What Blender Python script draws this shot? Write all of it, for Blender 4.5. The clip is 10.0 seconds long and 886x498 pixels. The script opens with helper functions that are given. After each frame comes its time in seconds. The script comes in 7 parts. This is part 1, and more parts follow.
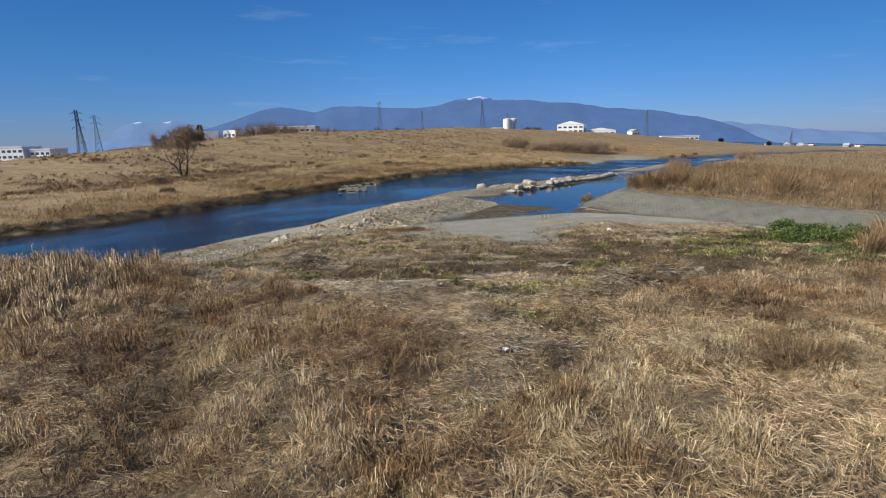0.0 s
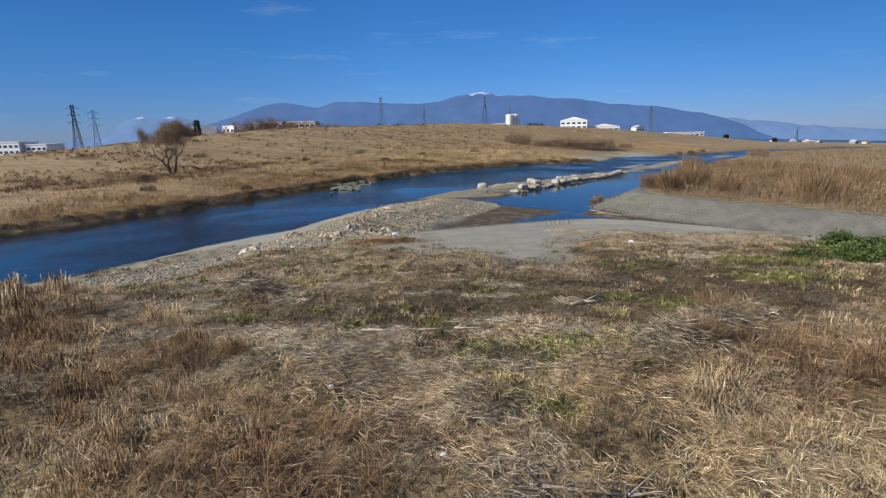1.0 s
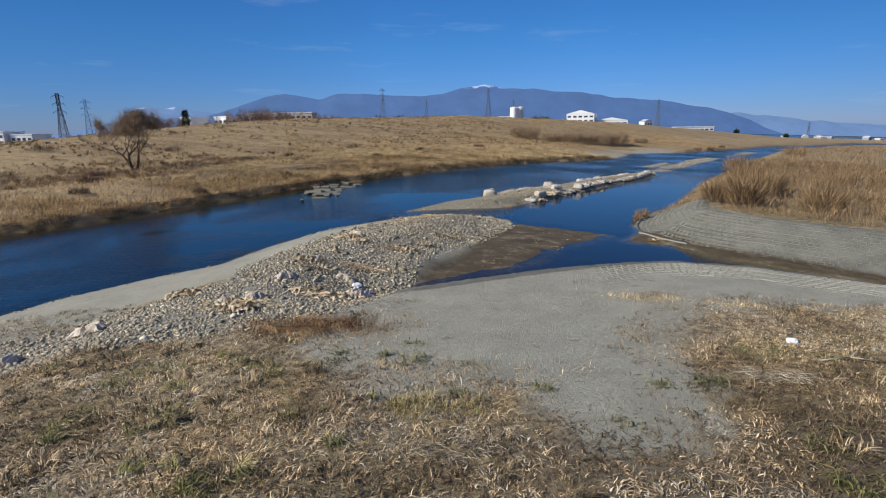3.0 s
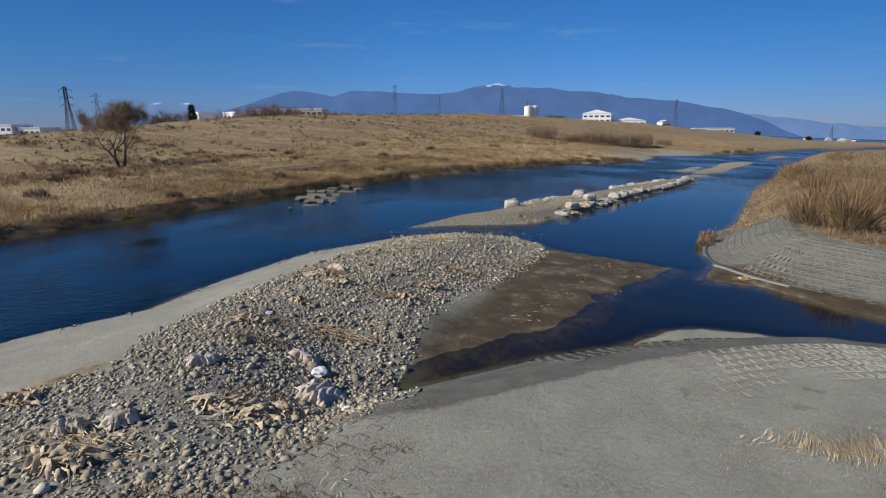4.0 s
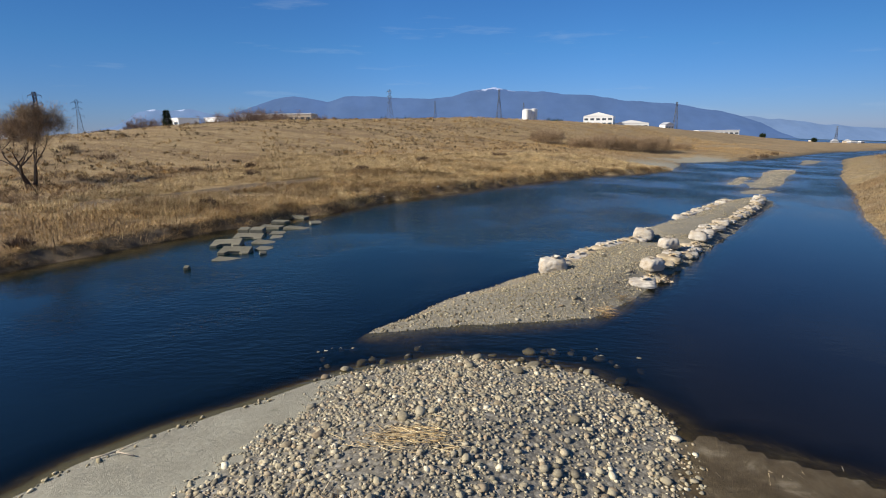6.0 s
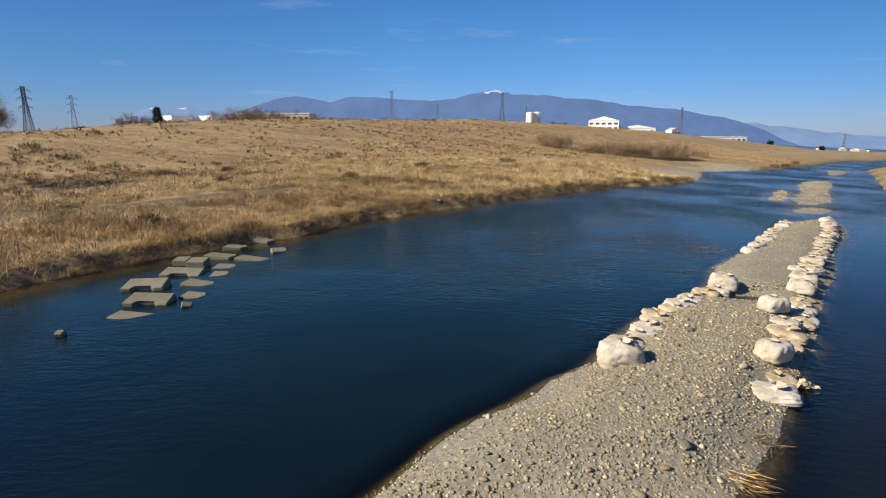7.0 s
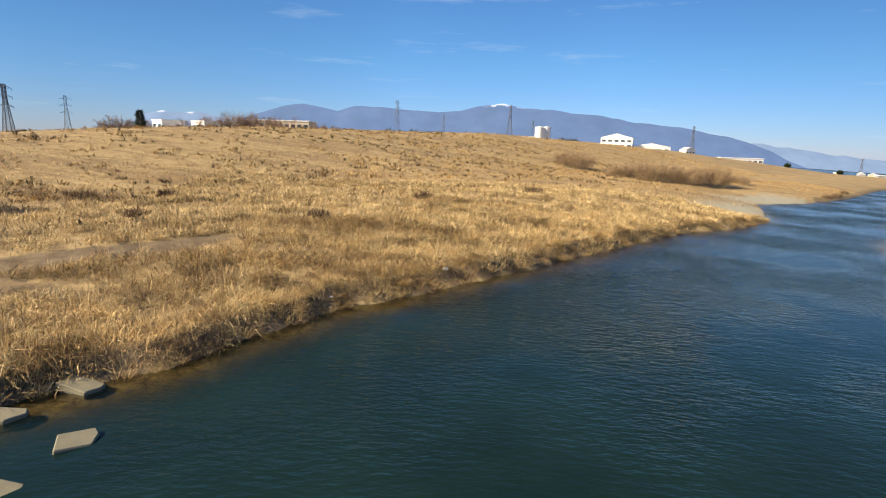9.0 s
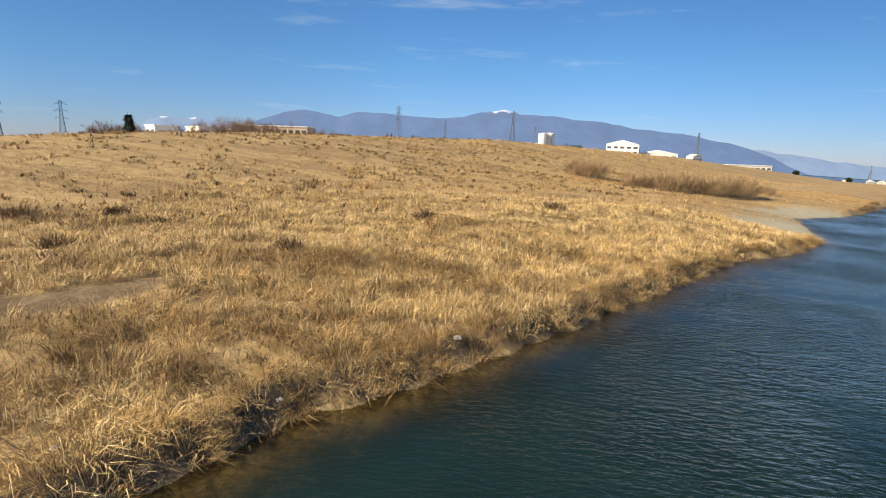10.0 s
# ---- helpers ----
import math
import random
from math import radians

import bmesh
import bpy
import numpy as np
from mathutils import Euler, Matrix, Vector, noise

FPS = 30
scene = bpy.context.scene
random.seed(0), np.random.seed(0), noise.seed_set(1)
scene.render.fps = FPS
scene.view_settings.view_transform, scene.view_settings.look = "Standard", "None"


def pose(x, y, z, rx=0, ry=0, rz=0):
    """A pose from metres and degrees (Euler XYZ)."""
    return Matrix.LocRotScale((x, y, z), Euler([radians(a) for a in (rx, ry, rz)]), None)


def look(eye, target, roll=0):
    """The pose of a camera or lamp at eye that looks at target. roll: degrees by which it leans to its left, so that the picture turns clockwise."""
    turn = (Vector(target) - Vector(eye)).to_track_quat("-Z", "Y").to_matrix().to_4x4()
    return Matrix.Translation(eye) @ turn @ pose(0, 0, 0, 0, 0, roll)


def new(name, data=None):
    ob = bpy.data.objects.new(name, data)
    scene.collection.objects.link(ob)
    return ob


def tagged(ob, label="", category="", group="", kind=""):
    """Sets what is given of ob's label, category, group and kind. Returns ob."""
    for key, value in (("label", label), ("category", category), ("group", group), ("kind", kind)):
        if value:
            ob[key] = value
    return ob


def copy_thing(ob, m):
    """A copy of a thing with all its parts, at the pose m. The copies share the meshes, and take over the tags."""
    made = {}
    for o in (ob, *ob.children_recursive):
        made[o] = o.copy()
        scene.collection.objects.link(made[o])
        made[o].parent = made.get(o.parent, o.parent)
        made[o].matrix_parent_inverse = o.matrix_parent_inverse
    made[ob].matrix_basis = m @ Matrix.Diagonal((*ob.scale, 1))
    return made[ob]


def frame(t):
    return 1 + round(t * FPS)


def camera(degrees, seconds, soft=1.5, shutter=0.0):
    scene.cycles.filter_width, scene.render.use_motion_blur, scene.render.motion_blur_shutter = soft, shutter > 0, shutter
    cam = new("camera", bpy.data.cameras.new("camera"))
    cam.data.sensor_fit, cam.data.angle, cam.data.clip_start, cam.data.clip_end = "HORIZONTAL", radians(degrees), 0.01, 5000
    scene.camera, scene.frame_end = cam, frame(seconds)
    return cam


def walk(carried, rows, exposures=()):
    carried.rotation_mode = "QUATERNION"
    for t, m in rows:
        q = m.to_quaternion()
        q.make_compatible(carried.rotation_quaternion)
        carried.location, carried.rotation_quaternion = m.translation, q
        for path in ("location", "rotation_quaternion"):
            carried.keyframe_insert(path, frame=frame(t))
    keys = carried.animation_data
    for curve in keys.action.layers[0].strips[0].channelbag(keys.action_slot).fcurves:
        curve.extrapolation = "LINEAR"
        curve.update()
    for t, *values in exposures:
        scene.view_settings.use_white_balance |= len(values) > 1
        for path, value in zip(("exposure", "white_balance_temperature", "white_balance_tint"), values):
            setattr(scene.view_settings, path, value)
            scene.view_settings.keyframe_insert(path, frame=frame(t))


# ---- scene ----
cam = camera(81.3, 10.0, soft=1.1)
PATH = [
    (0, (0.79, 0.722, 6.332), (0.737, 2.675, 5.907), -1.4),
    (0.5, (0.988, 2.701, 6.281), (0.931, 4.654, 5.852), -0.8),
    (1, (1.126, 4.932, 6.306), (1.065, 6.882, 5.866), -1.3),
    (1.5, (1.23, 7.565, 6.267), (1.167, 9.513, 5.819), -1.2),
    (2, (1.333, 10.326, 6.287), (1.274, 12.273, 5.833), -1.0),
    (2.5, (1.388, 13.299, 6.327), (1.334, 15.244, 5.867), -1.1),
    (4, (0.905, 24.254, 6.175), (0.796, 26.194, 5.704), -0.2),
    (4.5, (0.985, 28.054, 6.25), (0.906, 29.997, 5.781), -0.4),
    (5, (0.78, 32.025, 6.261), (0.697, 33.968, 5.796), -0.4),
    (5.5, (0.526, 36.118, 6.206), (0.425, 38.061, 5.747), -0.9),
    (7, (-0.188, 48.905, 6.222), (-0.287, 50.852, 5.774), 0.2),
    (7.5, (-0.407, 53.137, 6.404), (-0.522, 55.085, 5.965), 0.5),
    (8, (-0.703, 57.438, 6.576), (-0.813, 59.39, 6.15), 1.4),
    (8.5, (-0.985, 61.513, 6.824), (-1.088, 63.466, 6.405), 1.7),
    (9, (-1.453, 65.439, 6.987), (-1.561, 67.394, 6.58), 1.9),
    (9.5, (-1.89, 69.804, 7.025), (-2.001, 71.762, 6.633), 1.7),
    (10, (-2.319, 73.84, 7.157), (-2.433, 75.799, 6.772), 2.0),
]
walk(cam, [(t, look(eye, target, roll)) for t, eye, target, roll in PATH],
     exposures=[(0, 0.36, 6450, 10), (1.5, 0.32, 6200, 10), (2.0, 0.3, 6150, 10), (2.5, 0.38, 6300, 10), (4, 0.12, 6200, 10), (5.5, 0.34, 6600, 10), (7.0, 0.66, 7400, 10), (7.5, 0.82, 7600, 10), (8.5, 1.1, 8500, 10), (9.5, 1.12, 8900, 10), (10, 1.04, 9000, 10)])

# ---------- light ----------
world = bpy.data.worlds.new("sky")
scene.world = world
world.use_nodes = True
wn, wl = world.node_tree.nodes, world.node_tree.links
wn.clear()
SUN_FROM = Vector((-0.88, -0.33, 0.62)).normalized()
sky = wn.new("ShaderNodeTexSky")
sky.sky_type, sky.sun_disc = "NISHITA", False
sky.sun_elevation = math.asin(SUN_FROM.z)
sky.sun_rotation = math.atan2(SUN_FROM.x, SUN_FROM.y)
sky.altitude, sky.air_density, sky.dust_density, sky.ozone_density = 400, 1.0, 0.0, 4.0
back = wn.new("ShaderNodeBackground")
back.inputs["Strength"].default_value = 0.075
out = wn.new("ShaderNodeOutputWorld")
way = wn.new("ShaderNodeTexCoord")
aim = wn.new("ShaderNodeSeparateXYZ")
wl.new(way.outputs["Generated"], aim.inputs[0])
tint = wn.new("ShaderNodeValToRGB")
for el, (p, c) in zip([tint.color_ramp.elements[0], tint.color_ramp.elements.new(0.14), tint.color_ramp.elements[-1]],
                      ((0.0, (0.42, 0.6, 1.22)), (0.14, (0.33, 0.72, 1.19)), (0.42, (0.26, 0.73, 1.22)))):
    el.position, el.color = p, (*c, 1)
wl.new(aim.outputs[2], tint.inputs[0])
clear_air = wn.new("ShaderNodeMix")
clear_air.data_type, clear_air.blend_type = "RGBA", "MULTIPLY"
clear_air.inputs[0].default_value = 1.0
across = wn.new("ShaderNodeMapRange")
across.inputs[1].default_value, across.inputs[2].default_value = -0.65, 0.65
wl.new(aim.outputs[0], across.inputs[0])
even = wn.new("ShaderNodeValToRGB")
for el, (p, c) in zip([even.color_ramp.elements[0], even.color_ramp.elements.new(0.4), even.color_ramp.elements.new(0.68), even.color_ramp.elements[-1]], ((0.0, 0.72), (0.4, 0.98), (0.68, 0.92), (1.0, 0.66))):
    el.position, el.color = p, (c, c, c, 1)
wl.new(across.outputs[0], even.inputs[0])
evened = wn.new("ShaderNodeMix")
evened.data_type, evened.blend_type = "RGBA", "MULTIPLY"
evened.inputs[0].default_value = 1.0
wl.new(tint.outputs[0], evened.inputs[6])
wl.new(even.outputs[0], evened.inputs[7])
wl.new(evened.outputs[2], clear_air.inputs[7])
wl.new(sky.outputs[0], clear_air.inputs[6])
stretch = wn.new("ShaderNodeMapping")
stretch.inputs["Scale"].default_value = (3.0, 3.0, 26.0)
wl.new(way.outputs["Generated"], stretch.inputs["Vector"])
wisp = wn.new("ShaderNodeTexNoise")
wisp.inputs["Scale"].default_value, wisp.inputs["Detail"].default_value, wisp.inputs["Roughness"].default_value = 1.3, 6.0, 0.6
wl.new(stretch.outputs[0], wisp.inputs["Vector"])
thin = wn.new("ShaderNodeMapRange")
thin.inputs[1].default_value, thin.inputs[2].default_value, thin.inputs[4].default_value = 0.58, 0.8, 0.28
wl.new(wisp.outputs["Fac"], thin.inputs[0])
veil = wn.new("ShaderNodeMix")
veil.data_type = "RGBA"
veil.inputs[7].default_value = (5.0, 6.2, 7.6, 1)
wl.new(thin.outputs[0], veil.inputs[0])
wl.new(clear_air.outputs[2], veil.inputs[6])
wl.new(veil.outputs[2], back.inputs["Color"])
wl.new(back.outputs[0], out.inputs["Surface"])

sun = new("sun", bpy.data.lights.new("sun", "SUN"))
sun.data.energy, sun.data.angle, sun.data.color = 4.8, radians(0.53), (1.0, 0.93, 0.82)
sun.matrix_world = look(SUN_FROM * 100, (0, 0, 0))

# ---------- plan: shorelines in metres ----------
P = np.array
LEFT_LAND = P([(-600, -200), (-200, -62), (-100, -2), (-60, 28), (-40, 45), (-30, 55.5), (-26, 62), (-22, 67.5), (-19, 71.5), (-16.5, 75),
               (-13.5, 78), (-10.8, 80.2), (-9.3, 83.2), (-6.2, 87), (-2.6, 90), (1.5, 94.5), (7, 100.8), (13.2, 108.5), (18, 114), (26, 120.5),
               (34.4, 129.5), (40.5, 143), (45, 154), (59, 164.5), (79, 186), (105, 216), (150, 270), (290, 410), (700, 730), (3200, 2100),
               (3200, 4700), (-3200, 4700), (-3200, -200)], float)
RIGHT_LAND = P([(12.2, 47.2), (12.7, 50.6), (15, 55.2), (18.8, 60), (24, 69), (31, 81.5), (44, 101), (60, 127), (81, 157), (111, 201),
                (165, 256), (310, 396), (720, 690), (3200, 1900), (3200, -400), (300, -100), (80, 0), (45, 20), (30, 30.5), (20.9, 38.6),
                (17, 41.9), (14.7, 44.2)], float)
NEAR_LAND = P([(-600, -260), (-200, -110), (-60, 0), (-45, 10), (-32, 20), (-24, 26), (-19, 30), (-17.2, 33), (-15.3, 36.6), (-13, 39),
               (-10.6, 41.2), (-10.1, 43.4), (-9.2, 45.8), (-7.6, 48.8), (-5, 51), (-3, 52.7), (0, 53.7), (3.2, 53), (4.7, 51.2), (4.8, 49.4),
               (3.8, 47), (2.6, 44.3), (2.0, 42.3), (1.0, 40), (-0.1, 37.9), (-0.8, 36.2), (-0.9, 35.2), (1.5, 36.5), (3.1, 37.4), (4.8, 38.1), (6.2, 38.5), (8.0, 38.9), (10.0, 39.1), (13.3, 38.5),
               (17, 36.3), (26, 28), (42, 17), (78, -3), (300, -104), (3200, -420), (3200, -1500), (-3200, -1500),
               (-3200, -260)], float)
ISLET = P([(-2.8, 55.4), (-0.9, 58.2), (1.2, 60.2), (3.3, 62.3), (4.2, 63.8), (5.0, 64.8), (6.2, 66.6), (9.9, 70.6), (12.2, 74.6), (16.4, 79.6), (25.3, 90.8), (29, 93),
           (29.5, 91), (28, 88), (22.5, 81), (17.2, 73.5), (12.2, 67.0), (10.4, 64.2), (8.8, 62.4), (7.7, 60.9), (6.5, 59.3), (5.3, 57.8), (4.6, 56.9), (3.0, 56.5), (0.3, 56.0)], float)
ISLET_FAR = P([(33.5, 103.6), (36.8, 109), (40.1, 114.2), (46.8, 125.5), (50.5, 132.2), (57.5, 141), (64.5, 145), (56, 132), (47.8, 120), (40.2, 108), (36.5, 104.2)], float)
ISLET_STRIP = P([(28.6, 96.2), (30.1, 98.8), (33.2, 102.1), (35.2, 101.9), (35.6, 100.4), (32.6, 96.9), (30.8, 96.6)], float)
ISLET_SMALL = P([(32.8, 107), (35, 111.5), (37.2, 115), (41, 120.8), (42.6, 120.4), (40.4, 116), (37.2, 111), (33.6, 106.4)], float)
ISLET_END = P([(69, 152), (78, 167), (90, 186.5), (103, 198), (96, 186), (86.5, 172.5)], float)
SHOAL = P([(1.8, 43.8), (3.4, 47), (4.9, 50.3), (7.5, 49), (10.2, 47.5), (8.7, 45.9), (7.7, 44.6), (7.0, 44.1), (5.5, 42.8), (5.8, 42.2), (5.1, 41.5), (4.7, 40.7), (3.7, 40.0), (3.1, 39.2), (2.1, 38.9),
           (0.6, 37.8), (-0.4, 36.8), (-0.8, 38), (0.2, 41)], float)
SHELF = P([(12.6, 48.0), (11.3, 45.9), (13.0, 45.3), (14.3, 43.2), (17.2, 40.3), (20, 37.8), (21, 38.6), (17.2, 42), (14.9, 44.4)], float)
SPIT = P([(5.8, 38.6), (7.4, 39.75), (8.2, 40.0), (9.7, 39.9), (12, 39.3), (11, 38.4), (8, 38.2)], float)
GRAVEL = P([(-17, 25.0), (-13, 28.8), (-9.8, 32.2), (-8.2, 33.4), (-6.8, 34.2), (-7.4, 36.4), (-7.0, 38.6), (-6.6, 41.4), (-5.6, 43.3), (-4.6, 45.1), (-4.0, 48.2), (-3.3, 50.2), (-3, 52.9), (0, 54), (3.4, 53.2), (5, 51.2),
            (5.2, 49.3), (3.7, 47.0), (1.7, 43.7), (0.1, 41.4), (-0.9, 39.2), (-0.7, 37.2), (-0.5, 35.3), (-0.9, 33.4), (-1.8, 32.0), (-2.7, 30.4), (-4.4, 29.2), (-7, 28.4), (-9.6, 27.4), (-10.5, 25.5), (-12, 24.5)], float)
SANDY = P([(-0.4, 35), (-0.8, 33.2), (-1.7, 31.8), (-2.5, 30.4), (-1.4, 29.4), (-2.9, 28.2), (-2.6, 27.2), (-1.2, 26.3), (-0.2, 25.5), (2.2, 25.4), (2.6, 24.1), (3.7, 23.4), (5.3, 24.5), (6.1, 26.3), (6.2, 28.6), (7.2, 29.6), (9.2, 30.4),
           (12, 31.0), (15.5, 31.2), (19, 34.5), (13, 40), (8, 40), (3.4, 37.7)], float)


def smooth(a, b, v):
    s = np.clip((v - a) / (b - a), 0, 1)
    return s * s * (3 - 2 * s)


def inside_by(poly, x, y):
    """Distance to the outline of poly, positive inside."""
    x, y = np.asarray(x, float), np.asarray(y, float)
    best, odd = np.full(x.shape, 1e12), np.zeros(x.shape, bool)
    for (ax, ay), (bx, by) in zip(poly, np.roll(poly, -1, 0)):
        dx, dy = bx - ax, by - ay
        s = np.clip(((x - ax) * dx + (y - ay) * dy) / (dx * dx + dy * dy), 0, 1)
        best = np.minimum(best, (x - ax - s * dx) ** 2 + (y - ay - s * dy) ** 2)
        if dy != 0:
            odd ^= ((ay > y) != (by > y)) & (x < (y - ay) / dy * dx + ax)
    return np.sqrt(best) * np.where(odd, 1, -1)


TABLE = np.random.RandomState(7).rand(256, 256)


def lumps(x, y, size, octaves=3, shift=0.0):
    """Smooth noise from 0 to 1, of lumps about `size` metres wide."""
    total, weight, gain = 0, 0, 1.0
    for k in range(octaves):
        u, v = np.asarray(x) / size * 2 ** k + 17.3 * k + shift, np.asarray(y) / size * 2 ** k + 5.1 * k + shift * 1.7
        iu, iv = np.floor(u).astype(int), np.floor(v).astype(int)
        fu, fv = u - iu, v - iv
        fu, fv = fu * fu * (3 - 2 * fu), fv * fv * (3 - 2 * fv)
        a, b = TABLE[iu % 256, iv % 256], TABLE[(iu + 1) % 256, iv % 256]
        c, d = TABLE[iu % 256, (iv + 1) % 256], TABLE[(iu + 1) % 256, (iv + 1) % 256]
        total = total + gain * ((a * (1 - fu) + b * fu) * (1 - fv) + (c * (1 - fu) + d * fu) * fv)
        weight, gain = weight + gain, gain * 0.5
    return total / weight


def level(x, y):
    """The water's surface, which falls off gently to both sides of the reach."""
    return -0.04 * (np.sqrt(np.asarray(x, float) ** 2 + 25) - 5)


def plan(x, y):
    """Heights and the soil's kinds at points of the plan."""
    x, y = np.asarray(x, float), np.asarray(y, float)
    wob = (lumps(x, y, 2.2, 3) - 0.5) * 1.0
    near = np.maximum(np.abs(x), np.abs(y - 40)) < 200
    wob = np.where(near, wob, 0)
    track = np.exp(-((y - 88.6 - 0.95 * (x + 20.5)) ** 2) / 4.6) * smooth(-34, -28, x) * (1 - smooth(-16.5, -13.5, x)) + np.exp(-(((x + 19.3) / 2.4) ** 2 + ((y - 84.6) / 1.0) ** 2))
    dl = inside_by(LEFT_LAND, x, y) + wob * 0.9
    dr = inside_by(RIGHT_LAND, x, y) + wob * 0.25
    dn = inside_by(NEAR_LAND, x, y) + wob * np.where((x > -1) & (y < 41), 0.05, 0.45)
    di = inside_by(ISLET, x, y) + wob * 0.5
    dsm = np.maximum(np.maximum(inside_by(ISLET_FAR, x, y), inside_by(ISLET_SMALL, x, y)), np.maximum(inside_by(ISLET_STRIP, x, y) - 0.1, inside_by(ISLET_END, x, y))) + wob * 1.1 - 0.12
    dsh = inside_by(SHOAL, x, y) + wob * np.where(y > 47.5, 0.45, 0.9) + (lumps(x, y, 0.6, 2, 19.0) - 0.5) * 0.5
    dse = np.maximum(inside_by(SHELF, x, y) + 0.35, inside_by(SPIT, x, y)) + wob * 0.35
    dg = inside_by(GRAVEL, x, y) + wob * 0.8
    dsa = inside_by(SANDY, x, y) + wob * 1.3 + (lumps(x, y, 0.7, 2, 5.0) - 0.5) * 1.0
    bumps = (lumps(x, y, 5, 4, 3.0) - 0.5)
    # left bank: cut edge, flat foreland, levee
    bar = np.exp(-((x - 37) ** 2 + (y - 137) ** 2) / 90.0) + np.exp(-((x - 53) ** 2 + (y - 164) ** 2) / 200.0)
    low = 1 - np.clip(bar, 0, 0.95)
    zl = (0.62 * smooth(-0.1, 0.9, dl) + 1.1 * smooth(0.6, 16, dl) + 0.5 * bumps * smooth(1, 6, dl)) * low + 0.08 * smooth(0, 1.0, dl)
    crest = np.interp(x, [-400, -200, -103, -90, -80, -70, -60, -40, -10, 50, 110, 150, 190, 260, 310, 500], [2.6, 3.4, 5.5, 6.4, 7.3, 8.2, 8.8, 8.9, 8.3, 8.6, 8.6, 7.0, 6.2, 3.2, 0.6, 0.2]) * smooth(38, 100, dl) - 5.0 * smooth(106, 140, dl)
    zl = zl + crest
    zr = 1.5 * smooth(0, 4.0, dr) + 0.5 * bumps * smooth(4, 8, dr)
    # near bank: meadow falling to the beach
    top = np.interp(y, [-30, 8, 14, 20, 27, 31, 35, 46, 55], [2.5, 2.45, 2.3, 1.85, 1.35, 1.15, 1.02, 0.8, 0.7])
    shelf = np.interp(y, [-30, 8, 14, 19.5, 23.5, 30, 55], [2.5, 2.45, 2.35, 2.15, 0.8, 0.65, 0.6])
    top = top + (shelf - top) * smooth(7, 11, -x)
    top = top + 0.16 * smooth(4, 10, x) * smooth(18, 26, y)
    mat = smooth(-2.5, 0.5, x) * (1 - smooth(38.5, 41.5, y))
    wide = 5.0 * (1 - mat) + 2.4 * mat
    wide = np.where(y < 30, np.minimum(wide, 4.0), wide)
    rise = smooth(-0.05 * wide, wide, dn) * (1 - mat) + np.clip(dn / 2.15, 0, 1) * mat
    zn = top * rise + (lumps(x, y, 1.2, 3, 44.0) - 0.5) * 0.5 * smooth(2, 8, dn) * (1 - smooth(13, 17, y)) + bumps * 0.35 * smooth(2, 8, dn) * (1 - smooth(20, 27, y)) + bumps * 0.12 * smooth(1, 4, dn) * (1 - mat)
    zi = 0.42 * smooth(-0.1, 1.6, di) + bumps * 0.12 * smooth(0, 2, di)
    pool = np.exp(-((x - 11.1) ** 2 / 2.0 + (y - 68.9 - 0.15 * (x - 11)) ** 2 / 0.5))
    zi = zi - 0.8 * pool * smooth(0, 1, di)
    zs = 0.16 * smooth(-0.2, 1.5, dsm)
    zsh = 0.004 + 0.02 * smooth(-0.1, 1.2, dsh) * lumps(x, y, 0.9, 3, 8.0)
    zse = 0.02 + 0.07 * smooth(0, 0.6, dse)

    def under(z, d, slope, deep):
        return np.where(d > 0, z, np.maximum(slope * d, -deep))

    z = under(zl, dl, 0.16, 1.5)
    for zz, d, sl in ((zr, dr, 0.4), (zn, dn, 0.3), (zi, di, 0.6), (zs, dsm, 0.2), (zsh, dsh + 0.2, 0.35), (zse, dse, 0.3)):
        z = np.maximum(z, under(zz, d, sl, 1.5) if zz is not zsh else np.where(dsh > 0, zsh, np.maximum(0.004 + 0.3 * dsh, -1.5)))
